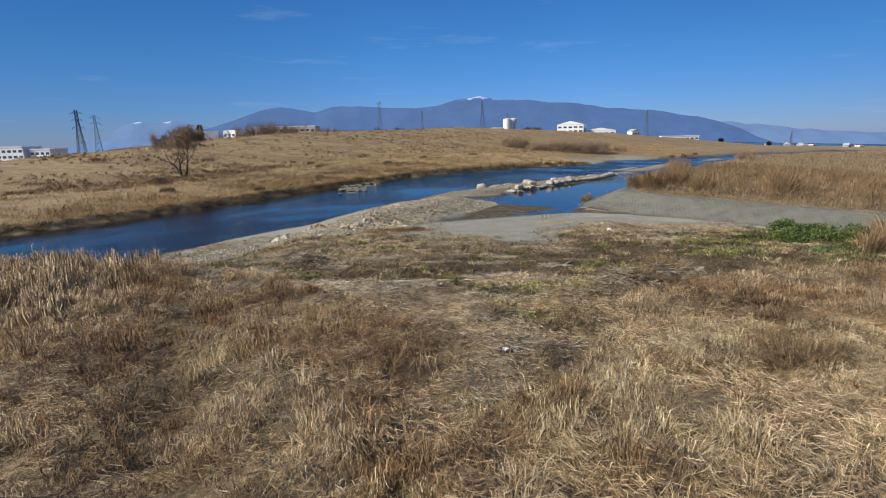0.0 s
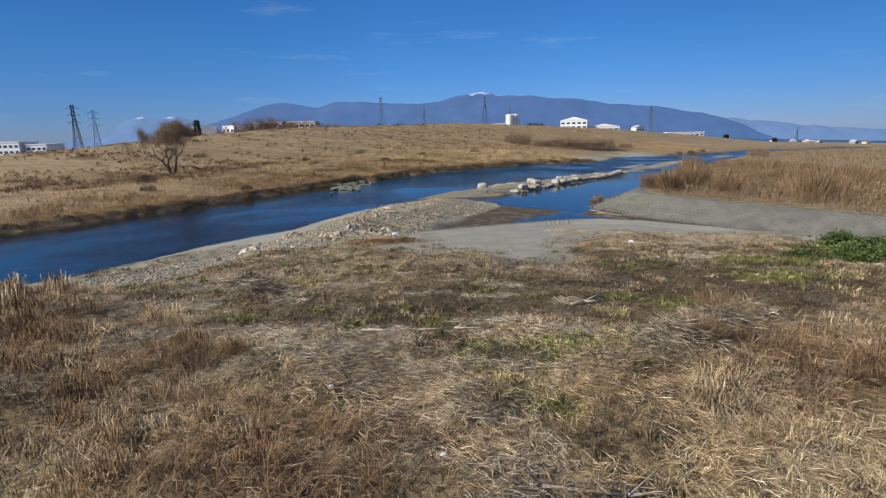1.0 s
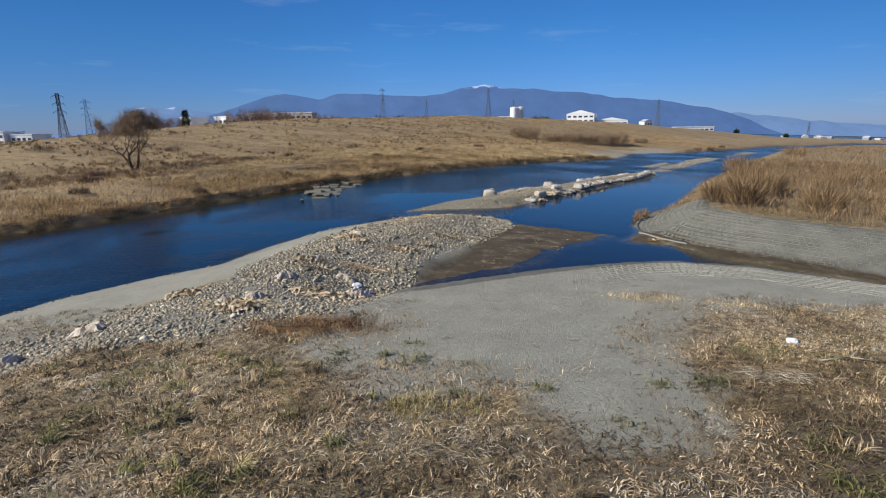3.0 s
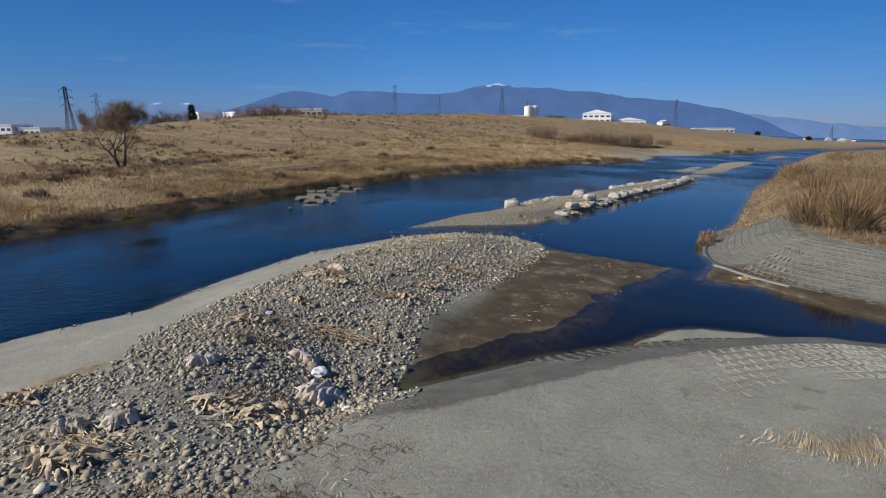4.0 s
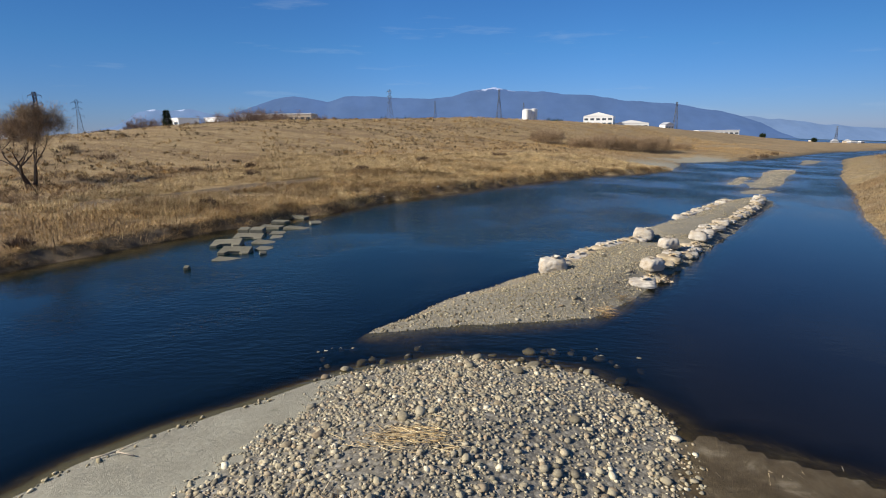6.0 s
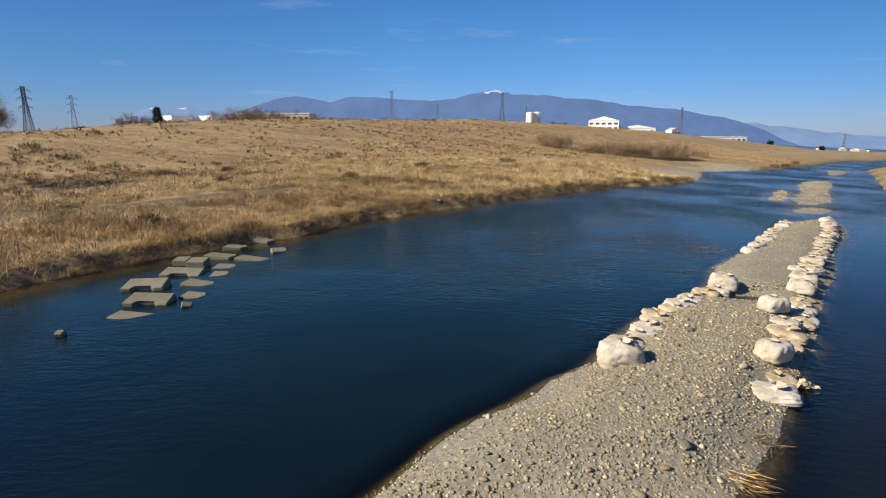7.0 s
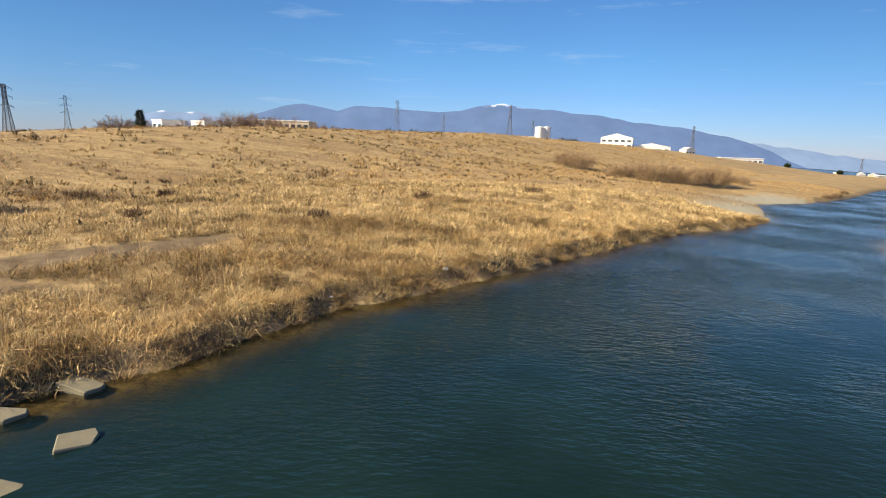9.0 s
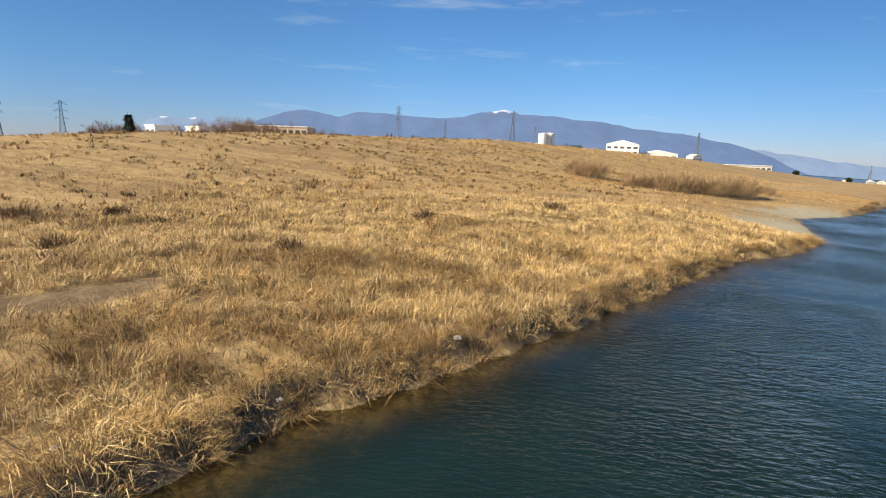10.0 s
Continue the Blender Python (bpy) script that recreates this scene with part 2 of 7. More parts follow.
    kinds = dict(gravel=np.maximum(smooth(-0.3, 0.5, dg) * (dn > 0), smooth(-0.5, 0.2, np.maximum(di, dsm))),
                 sand=np.maximum.reduce([smooth(-0.8, 0.8, dsa) * (dn > 0), (dn > -0.5) * (1 - smooth(6.0, 7.5, dn)) * (y > 26) * (x < 0.5), smooth(-2.4, 0.0, dn) * (y > 35.6) * (y < 47) * (x > -2.5) * (x < 5) * (dsh > -3.0) * np.maximum(dsh > 0, dn > -0.2),
                                         smooth(-0.2, 0.3, dse) * smooth(-0.4, 0.0, inside_by(SPIT, x, y)), np.clip(bar * 1.4, 0, 1) * (dl > -1) * (dl < 9)]),
                 gold=smooth(0.2, 1.5, dl), cut=np.maximum(smooth(-0.6, -0.1, dl) * (1 - smooth(0.7, 1.3, dl)) * low, 0.9 * np.clip(track, 0, 1)), islet=smooth(-0.3, 0.3, np.maximum(di, dsm)),
                 brown=np.clip(np.exp(-(((x - 8.6) / 4.6) ** 2 + ((y - 21.6) / 4.2) ** 2)) * 1.2 + np.exp(-(((x + 1.0) / 3.4) ** 2 + ((y - 17.6) / 1.7) ** 2)) * 0.8 + np.exp(-(((x - 2.4) / 1.6) ** 2 + ((y - 20.4) / 1.0) ** 2)) * 0.6
                               + np.exp(-(((x + 0.9) / 1.6) ** 2 + ((y - 9.6) / 2.0) ** 2)) + np.exp(-(((x + 3.8) / 2.4) ** 2 + ((y - 9.2) / 1.2) ** 2)) * 0.8
                               + 0.5 * smooth(0.4, 0.6, lumps(x, y, 1.7, 3, 91.0)) * smooth(13.5, 15.5, y) * (1 - smooth(23.5, 25.5, y)) * (np.abs(x) < 14), 0, 1),
                 block=np.maximum(smooth(-0.6, 0.0, dr) * (1 - smooth(4.0, 4.6, dr)) * (y < 57), smooth(-0.3, 0.1, dn) * (1 - smooth(2.2, 3.2, dn)) * (x > -2) * (y < 35.6 + 0.5 * (x + 0.9)) * (y < 41) * (y > 20)),
                 mud=np.maximum.reduce([smooth(-0.9, 0.2, dsh) * (1 - smooth(-0.4, 1.6, dn - 0.5 * smooth(43, 46, y))), smooth(-0.3, 0.2, dse) * (dr > -4),
                                        1 - smooth(-0.3, -0.03, z)]))
    return z + level(x, y), kinds, dict(left=dl, right=dr, near=dn, islet=di, islets=dsm, gravel=dg, sandy=dsa, shoal=dsh)


def ground(x, y):
    return plan(x, y)[0]


def spread(a, b, fine, far_a, far_b, grow=1.12):
    """Grid lines, fine from a to b and ever wider out to far_a and far_b."""
    mid = list(np.arange(a, b, fine))
    for end, sign, store in ((far_b, 1, []), (far_a, -1, [])):
        p, s = (mid[-1], fine) if sign > 0 else (mid[0], fine)
        while (p - end) * sign < 0:
            s = min(s * grow, 120)
            p += s * sign
            store.append(p)
        mid = mid + store if sign > 0 else store[::-1] + mid
    return np.array(mid)


def mesh_of(name, verts, faces, attrs=None):
    """A mesh from arrays: verts (n, 3) and faces (m, 3 or 4)."""
    me = bpy.data.meshes.new(name)
    verts, faces = np.asarray(verts, np.float32), np.asarray(faces, np.int32)
    m, k = faces.shape
    me.vertices.add(len(verts))
    me.vertices.foreach_set("co", verts.ravel())
    me.loops.add(m * k)
    me.loops.foreach_set("vertex_index", faces.ravel())
    me.polygons.add(m)
    me.polygons.foreach_set("loop_start", np.arange(0, m * k, k, dtype=np.int32))
    me.polygons.foreach_set("loop_total", np.full(m, k, np.int32))
    for key, values in (attrs or {}).items():
        at = me.attributes.new(key, "FLOAT", "POINT")
        at.data.foreach_set("value", np.asarray(values, np.float32).ravel())
    me.update(calc_edges=True)
    return me


def grid_faces(nx, ny):
    i = np.arange(nx * ny).reshape(ny, nx)
    return np.stack([i[:-1, :-1], i[:-1, 1:], i[1:, 1:], i[1:, :-1]], -1).reshape(-1, 4)


def part(name, bm, mat, parent=None, label="", soft=False):
    me = bpy.data.meshes.new(name)
    if isinstance(bm, bmesh.types.BMesh):
        bm.to_mesh(me)
        bm.free()
    else:
        me = bm
    if soft:
        me.polygons.foreach_set("use_smooth", [True] * len(me.polygons))
    me.materials.clear()
    me.materials.append(mat)
    ob = new(name, me)
    if parent:
        ob.parent = parent
    if label:
        tagged(ob, label)
    return ob


# ---------- materials ----------
def material(name, rough=0.8, spec=0.3):
    m = bpy.data.materials.new(name)
    m.use_nodes = True
    b = m.node_tree.nodes["Principled BSDF"]
    b.inputs["Roughness"].default_value = rough
    b.inputs["Specular IOR Level"].default_value = spec
    return m, m.node_tree.nodes, m.node_tree.links, b


def node_of(nodes, links, kind, **inputs):
    n = nodes.new(kind)
    for key, v in inputs.items():
        k = key.replace("_", " ")
        if hasattr(v, "is_linked"):
            links.new(v, n.inputs[k])
        else:
            n.inputs[k].default_value = v
    return n


def place_of(nodes):
    return nodes.new("ShaderNodeNewGeometry").outputs["Position"]


def speckle(nodes, links, scale, detail=4.0, where=None, rough=0.6):
    n = node_of(nodes, links, "ShaderNodeTexNoise", Scale=scale, Detail=detail, Roughness=rough)
    links.new(where or place_of(nodes), n.inputs["Vector"])
    return n.outputs["Fac"]


def ramp(nodes, links, fac, stops):
    n = nodes.new("ShaderNodeValToRGB")
    e = n.color_ramp.elements
    while len(e) < len(stops):
        e.new(0.5)
    for el, (p, c) in zip(e, stops):
        el.position, el.color = p, (*c, 1)
    links.new(fac, n.inputs[0])
    return n.outputs["Color"]


def blend(nodes, links, fac, a, b, how="MIX"):
    n = nodes.new("ShaderNodeMix")
    n.data_type, n.blend_type = "RGBA", how
    for s, v in ((n.inputs[0], fac), (n.inputs[6], a), (n.inputs[7], b)):
        if hasattr(v, "is_linked"):
            links.new(v, s)
        else:
            s.default_value = (*v, 1) if isinstance(v, tuple) else v
    return n.outputs[2]


def attr(nodes, name):
    n = nodes.new("ShaderNodeAttribute")
    n.attribute_name = name
    return n.outputs["Fac"]


def bumped(nodes, links, bsdf, height, strength, distance):
    n = node_of(nodes, links, "ShaderNodeBump", Strength=strength, Distance=distance, Height=height)
    links.new(n.outputs[0], bsdf.inputs["Normal"])


def plain(name, color, rough=0.75, scale=3.0, amount=0.25, spec=0.3, bump=0.0, own=0.0):
    """A paint, stone or concrete: one colour with stains at two scales."""
    m, n, l, b = material(name, rough, spec)
    where = n.new("ShaderNodeTexCoord").outputs["Object"]
    s = speckle(n, l, scale, 5, where)
    dark = tuple(c * (1 - amount) for c in color)
    light = tuple(min(1, c * (1 + amount * 0.6)) for c in color)
    col = ramp(n, l, s, [(0.3, dark), (0.7, light)])
    fine = speckle(n, l, scale * 14, 3, where)
    col = blend(n, l, 0.35, col, ramp(n, l, fine, [(0.3, dark), (0.7, light)]))
    if own:
        r = n.new("ShaderNodeObjectInfo").outputs["Random"]
        col = blend(n, l, own, col, ramp(n, l, r, [(0.0, tuple(c * 0.55 for c in color)), (1.0, tuple(min(1, c * 1.5) for c in color))]))
    l.new(col, b.inputs["Base Color"])
    if bump:
        bumped(n, l, b, fine, 0.6, bump)
    return m


def make_ground():
    m, n, l, b = material("riverside soil", 0.9, 0.2)
    big, mid, fine = speckle(n, l, 0.12, 3), speckle(n, l, 0.9, 5), speckle(n, l, 9.0, 6)
    thatch = ramp(n, l, mid, [(0.25, (0.18, 0.132, 0.066)), (0.5, (0.36, 0.275, 0.142)), (0.75, (0.54, 0.43, 0.245))])
    thatch = blend(n, l, ramp(n, l, big, [(0.42, (0, 0, 0)), (0.6, (1, 1, 1))]), thatch, ramp(n, l, fine, [(0.3, (0.19, 0.155, 0.076)), (0.7, (0.45, 0.375, 0.215))]))
    pale = ramp(n, l, fine, [(0.3, (0.25, 0.21, 0.15)), (0.7, (0.54, 0.475, 0.355))])
    thatch = blend(n, l, ramp(n, l, speckle(n, l, 0.45, 5), [(0.48, (0, 0, 0)), (0.6, (0.8, 0.8, 0.8))]), thatch, pale)
    grain = node_of(n, l, "ShaderNodeTexNoise", Scale=30.0, Detail=4.0, Roughness=0.7, Distortion=3.0)
    l.new(place_of(n), grain.inputs["Vector"])
    straws = ramp(n, l, grain.outputs["Fac"], [(0.36, (0.3, 0.28, 0.26)), (0.5, (0.9, 0.88, 0.84)), (0.64, (1.75, 1.65, 1.5))])
    thatch = blend(n, l, 0.35, thatch, ramp(n, l, fine, [(0.3, (0.06, 0.045, 0.03)), (0.7, (0.44, 0.34, 0.2))]))
    thatch = blend(n, l, 1.0, thatch, straws, "MULTIPLY")
    thatch = blend(n, l, 1.0, thatch, ramp(n, l, speckle(n, l, 3.2, 6, None, 0.7), [(0.38, (0.42, 0.4, 0.38)), (0.5, (0.95, 0.94, 0.92)), (0.62, (1.35, 1.3, 1.2))]), "MULTIPLY")
    sand = ramp(n, l, mid, [(0.3, (0.252, 0.238, 0.182)), (0.7, (0.352, 0.336, 0.26))])
    sand = blend(n, l, 0.25, sand, ramp(n, l, fine, [(0.3, (0.19, 0.182, 0.148)), (0.7, (0.41, 0.4, 0.33))]))
    scuffs = ramp(n, l, speckle(n, l, 1.6, 7, None, 0.72), [(0.6, (0, 0, 0)), (0.68, (0.55, 0.55, 0.55))])
    sand = blend(n, l, scuffs, sand, (0.13, 0.123, 0.092))
    where = place_of(n)
    cells = node_of(n, l, "ShaderNodeTexVoronoi", Scale=9.0)
    l.new(where, cells.inputs["Vector"])
    tone = n.new("ShaderNodeSeparateColor")
    l.new(cells.outputs["Color"], tone.inputs[0])
    pebble = ramp(n, l, tone.outputs[0], [(0.0, (0.17, 0.158, 0.13)), (0.5, (0.3, 0.28, 0.228)), (0.85, (0.41, 0.384, 0.31)), (1.0, (0.58, 0.55, 0.48))])
    pebble = blend(n, l, ramp(n, l, cells.outputs["Distance"], [(0.35, (0, 0, 0)), (0.75, (1, 1, 1))]), pebble, (0.15, 0.137, 0.11))
    fine_cells = node_of(n, l, "ShaderNodeTexVoronoi", Scale=24.0)
    l.new(where, fine_cells.inputs["Vector"])
    pebble = blend(n, l, 0.55, pebble, ramp(n, l, fine_cells.outputs["Distance"], [(0.2, (0.31, 0.286, 0.23)), (0.7, (0.13, 0.118, 0.094))]))
    silt = node_of(n, l, "ShaderNodeTexNoise", Scale=0.9, Detail=8.0, Roughness=0.68, Distortion=0.35)
    l.new(place_of(n), silt.inputs["Vector"])
    mud = ramp(n, l, silt.outputs["Fac"], [(0.34, (0.058, 0.042, 0.022)), (0.48, (0.085, 0.063, 0.034)), (0.57, (0.12, 0.093, 0.054)), (0.66, (0.23, 0.19, 0.128))])
    gold = ramp(n, l, mid, [(0.25, (0.2, 0.138, 0.072)), (0.5, (0.35, 0.258, 0.138)), (0.75, (0.5, 0.39, 0.225))])
    gold = blend(n, l, 0.4, gold, ramp(n, l, fine, [(0.3, (0.1, 0.065, 0.035)), (0.7, (0.52, 0.39, 0.2))]))
    band = n.new("ShaderNodeMapping")
    band.inputs["Scale"].default_value = (0.05, 0.17, 0.2)
    l.new(place_of(n), band.inputs["Vector"])
    gold = blend(n, l, ramp(n, l, speckle(n, l, 1.0, 5, band.outputs[0]), [(0.47, (0, 0, 0)), (0.58, (0.6, 0.6, 0.6))]), gold, (0.19, 0.13, 0.075))
    streak = n.new("ShaderNodeMapping")
    streak.inputs["Scale"].default_value = (0.16, 0.75, 0.75)
    l.new(place_of(n), streak.inputs["Vector"])
    gold = blend(n, l, ramp(n, l, speckle(n, l, 1.0, 6, streak.outputs[0], 0.7), [(0.52, (0, 0, 0)), (0.64, (0.55, 0.55, 0.55))]), gold, (0.17, 0.115, 0.066))
    ragged = speckle(n, l, 1.8, 6, None, 0.7)

    def edge(name, soft=0.12):
        """A soil's share, with a ragged edge."""
        s = n.new("ShaderNodeMath")
        s.operation = "ADD"
        l.new(attr(n, name), s.inputs[0])
        l.new(ragged, s.inputs[1])
        return edge_range(s.outputs[0], soft)

    def edge_range(v, soft):
        m = n.new("ShaderNodeMapRange")
        l.new(v, m.inputs[0])
        m.inputs[1].default_value, m.inputs[2].default_value = 1 - soft, 1 + soft
        return m.outputs[0]

    rust = ramp(n, l, fine, [(0.3, (0.07, 0.055, 0.034)), (0.7, (0.2, 0.158, 0.1))])
    slabs = ramp(n, l, mid, [(0.3, (0.1, 0.097, 0.08)), (0.7, (0.19, 0.184, 0.15))])
    islet = blend(n, l, 0.6, ramp(n, l, mid, [(0.3, (0.23, 0.21, 0.15)), (0.7, (0.33, 0.302, 0.222))]), pebble)
    col = blend(n, l, attr(n, "gold"), thatch, gold)
    col = blend(n, l, edge("brown", 0.4), col, rust)
    col = blend(n, l, edge("cut"), col, ramp(n, l, mid, [(0.3, (0.07, 0.05, 0.03)), (0.7, (0.21, 0.16, 0.105))]))
    col = blend(n, l, edge("sand", 0.3), col, sand)
    col = blend(n, l, edge("block"), col, slabs)
    col = blend(n, l, edge("gravel"), col, pebble)
    col = blend(n, l, attr(n, "islet"), col, islet)
    col = blend(n, l, edge("mud", 0.4), col, mud)
    # Light lost with depth is put into the bed's colour.
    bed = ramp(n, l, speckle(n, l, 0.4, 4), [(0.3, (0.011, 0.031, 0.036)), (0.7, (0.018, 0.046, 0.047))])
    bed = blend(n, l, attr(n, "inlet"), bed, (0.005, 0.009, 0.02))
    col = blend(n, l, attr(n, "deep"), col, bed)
    l.new(col, b.inputs["Base Color"])
    wet = n.new("ShaderNodeMapRange")
    l.new(attr(n, "mud"), wet.inputs[0])
    wet.inputs[3].default_value, wet.inputs[4].default_value = 0.92, 0.72
    l.new(wet.outputs[0], b.inputs["Roughness"])
    grit = n.new("ShaderNodeMath")
    grit.operation = "MULTIPLY"
    l.new(cells.outputs["Distance"], grit.inputs[0])
    grit.inputs[1].default_value = -0.45
    shag = node_of(n, l, "ShaderNodeMath")
    shag.operation = "MULTIPLY"
    l.new(speckle(n, l, 1.3, 6, None, 0.7), shag.inputs[0])
    shag.inputs[1].default_value = 4.0
    shaggy = blend(n, l, attr(n, "gold"), blend(n, l, 0.4, fine, grain.outputs["Fac"]), shag.outputs[0])
    bumped(n, l, b, blend(n, l, attr(n, "gravel"), shaggy, grit.outputs[0]), 0.8, 0.05)
    return m


def make_water():
    """Clear river water: mirror by angle, the rest looks through to the bed."""
    m, n, l, b = material("river water")
    n.remove(b)
    where = place_of(n)
    turn = n.new("ShaderNodeMapping")
    turn.inputs["Rotation"].default_value = (0, 0, radians(38))
    turn.inputs["Scale"].default_value = (1.0, 2.6, 1.0)
    l.new(where, turn.inputs["Vector"])
    ripples = blend(n, l, 0.5, speckle(n, l, 2.2, 3, turn.outputs[0], 0.55), speckle(n, l, 0.5, 4, turn.outputs[0], 0.6))
    calm = blend(n, l, 1.0, ramp(n, l, speckle(n, l, 0.09, 2), [(0.38, (0.12, 0.12, 0.12)), (0.6, (1, 1, 1))]), attr(n, "stream"), "MULTIPLY")
    bump = node_of(n, l, "ShaderNodeBump", Distance=0.55, Height=ripples)
    l.new(calm, bump.inputs["Strength"])
    chop = n.new("ShaderNodeMapRange")
    l.new(attr(n, "stream"), chop.inputs[0])
    chop.inputs[3].default_value, chop.inputs[4].default_value = 0.02, 0.27
    gloss = node_of(n, l, "ShaderNodeBsdfGlossy", Roughness=chop.outputs[0], Color=(1, 1, 1, 1), Normal=bump.outputs[0])
    clear = node_of(n, l, "ShaderNodeBsdfTransparent", Color=(0.54, 0.52, 0.42, 1))
    face = node_of(n, l, "ShaderNodeLayerWeight", Blend=0.5, Normal=bump.outputs[0])
    steep = n.new("ShaderNodeMath")
    steep.operation = "POWER"
    l.new(face.outputs["Facing"], steep.inputs[0])
    steep.inputs[1].default_value = 5.0
    share = n.new("ShaderNodeMath")
    share.operation = "MULTIPLY_ADD"
    l.new(steep.outputs[0], share.inputs[0])
    share.inputs[1].default_value, share.inputs[2].default_value = 0.74, 0.008
    mix = n.new("ShaderNodeMixShader")
    l.new(share.outputs[0], mix.inputs[0])
    silt = blend(n, l, attr(n, "silt"), (0.003, 0.0085, 0.0155), (0.0058, 0.0185, 0.0185))
    silt = blend(n, l, attr(n, "inlet"), silt, (0.009, 0.0095, 0.0125))
    silt = blend(n, l, 0.5, silt, ramp(n, l, speckle(n, l, 0.22, 4), [(0.35, (0.7, 0.72, 0.75)), (0.65, (1.3, 1.28, 1.22))]), "MULTIPLY")
    cloud = node_of(n, l, "ShaderNodeBsdfDiffuse", Color=silt)
    body = n.new("ShaderNodeMixShader")
    l.new(attr(n, "murk"), body.inputs[0])
    l.new(clear.outputs[0], body.inputs[1])
    l.new(cloud.outputs[0], body.inputs[2])
    l.new(body.outputs[0], mix.inputs[1])
    l.new(gloss.outputs[0], mix.inputs[2])
    l.new(mix.outputs[0], n["Material Output"].inputs["Surface"])
    return m


def make_straw(name, stops, rough=0.7, grey=(0.93, 0.95, 0.95), banded=False):
    m, n, l, b = material(name, rough, 0.25)
    geo = n.new("ShaderNodeNewGeometry")
    r = geo.outputs["Random Per Island"]
    col = ramp(n, l, r, stops)
    patch = ramp(n, l, speckle(n, l, 0.55, 4), [(0.32, (0.5, 0.46, 0.42)), (0.5, (0.95, 0.93, 0.88)), (0.66, (1.2, 1.17, 1.08))])
    col = blend(n, l, 1.0, col, patch, "MULTIPLY")
    if banded:
        lie = n.new("ShaderNodeMapping")
        lie.inputs["Scale"].default_value = (0.045, 0.2, 0.2)
        l.new(place_of(n), lie.inputs["Vector"])
        col = blend(n, l, 1.0, col, ramp(n, l, speckle(n, l, 1.0, 5, lie.outputs[0], 0.65), [(0.36, (0.74, 0.68, 0.62)), (0.47, (1.0, 0.98, 0.95)), (0.56, (1.22, 1.21, 1.2)), (0.66, (0.84, 0.79, 0.73))]), "MULTIPLY")
    faded = ramp(n, l, speckle(n, l, 0.28, 4), [(0.42, (0, 0, 0)), (0.6, (0.55, 0.55, 0.55))])
    col = blend(n, l, faded, col, blend(n, l, 1.0, col, grey, "MULTIPLY"))
    l.new(col, b.inputs["Base Color"])
    b.inputs["Subsurface Weight"].default_value = 0.0
    return m


GROUND = make_ground()
WATER = make_water()
REED = make_straw("dry reed", [(0.0, (0.18, 0.12, 0.06)), (0.3, (0.41, 0.302, 0.16)), (0.75, (0.6, 0.475, 0.272)), (1.0, (0.74, 0.625, 0.41))], banded=True)
REED_BROWN = make_straw("brown reed", [(0.0, (0.15, 0.095, 0.046)), (0.3, (0.33, 0.222, 0.105)), (0.75, (0.51, 0.355, 0.175)), (1.0, (0.68, 0.52, 0.29))], banded=True)
STRAW = make_straw("withered grass", [(0.0, (0.17, 0.115, 0.07)), (0.3, (0.41, 0.29, 0.165)), (0.7, (0.63, 0.48, 0.29)), (1.0, (0.78, 0.66, 0.46))])
STUBBLE = make_straw("brown stubble", [(0.0, (0.1, 0.066, 0.038)), (0.4, (0.24, 0.165, 0.09)), (0.8, (0.39, 0.28, 0.16)), (1.0, (0.52, 0.4, 0.25))])
STRAW_PALE = make_straw("pale straw", [(0.0, (0.3, 0.21, 0.11)), (0.3, (0.56, 0.42, 0.23)), (0.7, (0.76, 0.62, 0.38)), (1.0, (0.86, 0.75, 0.54))])
GREEN = make_straw("green weeds", [(0.0, (0.03, 0.048, 0.014)), (0.6, (0.085, 0.13, 0.032)), (1.0, (0.2, 0.24, 0.075))])
GREEN_DRY = make_straw("yellowish green grass", [(0.0, (0.08, 0.085, 0.022)), (0.6, (0.2, 0.21, 0.06)), (1.0, (0.38, 0.36, 0.13))])
LEAFY = make_straw("olive green leaves", [(0.0, (0.07, 0.07, 0.024)), (0.5, (0.17, 0.17, 0.06)), (1.0, (0.33, 0.3, 0.12))])
SCRUB_DARK = make_straw("russet weeds", [(0.0, (0.062, 0.045, 0.026)), (0.5, (0.135, 0.1, 0.055)), (1.0, (0.24, 0.178, 0.1))])
STRAW_GREY = make_straw("grey flattened stalks", [(0.0, (0.2, 0.162, 0.115)), (0.4, (0.38, 0.32, 0.235)), (0.8, (0.54, 0.47, 0.36)), (1.0, (0.68, 0.61, 0.49))])
OLIVE = make_straw("olive turf", [(0.0, (0.12, 0.097, 0.04)), (0.5, (0.33, 0.27, 0.12)), (1.0, (0.54, 0.46, 0.24))])
RUSSET = make_straw("russet dead weeds", [(0.0, (0.11, 0.066, 0.034)), (0.5, (0.27, 0.165, 0.083)), (1.0, (0.47, 0.32, 0.17))])
YELLOW = make_straw("yellow-green tufts", [(0.0, (0.2, 0.16, 0.065)), (0.5, (0.46, 0.38, 0.17)), (1.0, (0.68, 0.59, 0.33))])
SCRUB = make_straw("brown scrub", [(0.0, (0.12, 0.078, 0.042)), (0.6, (0.25, 0.165, 0.088)), (1.0, (0.41, 0.29, 0.165))])
ORANGE = make_straw("orange-brown grass", [(0.0, (0.16, 0.09, 0.042)), (0.5, (0.34, 0.205, 0.1)), (1.0, (0.52, 0.35, 0.18))])

# ---------- ground and water ----------
def inlet(x, y):
    """The still water of the side channel."""
    return smooth(-1, 2.5, x - np.interp(y, [30, 37, 50, 56, 62, 75, 92, 110], [-3, -2, 3.5, 5, 9, 18, 29, 42])) * (1 - smooth(80, 105, y))


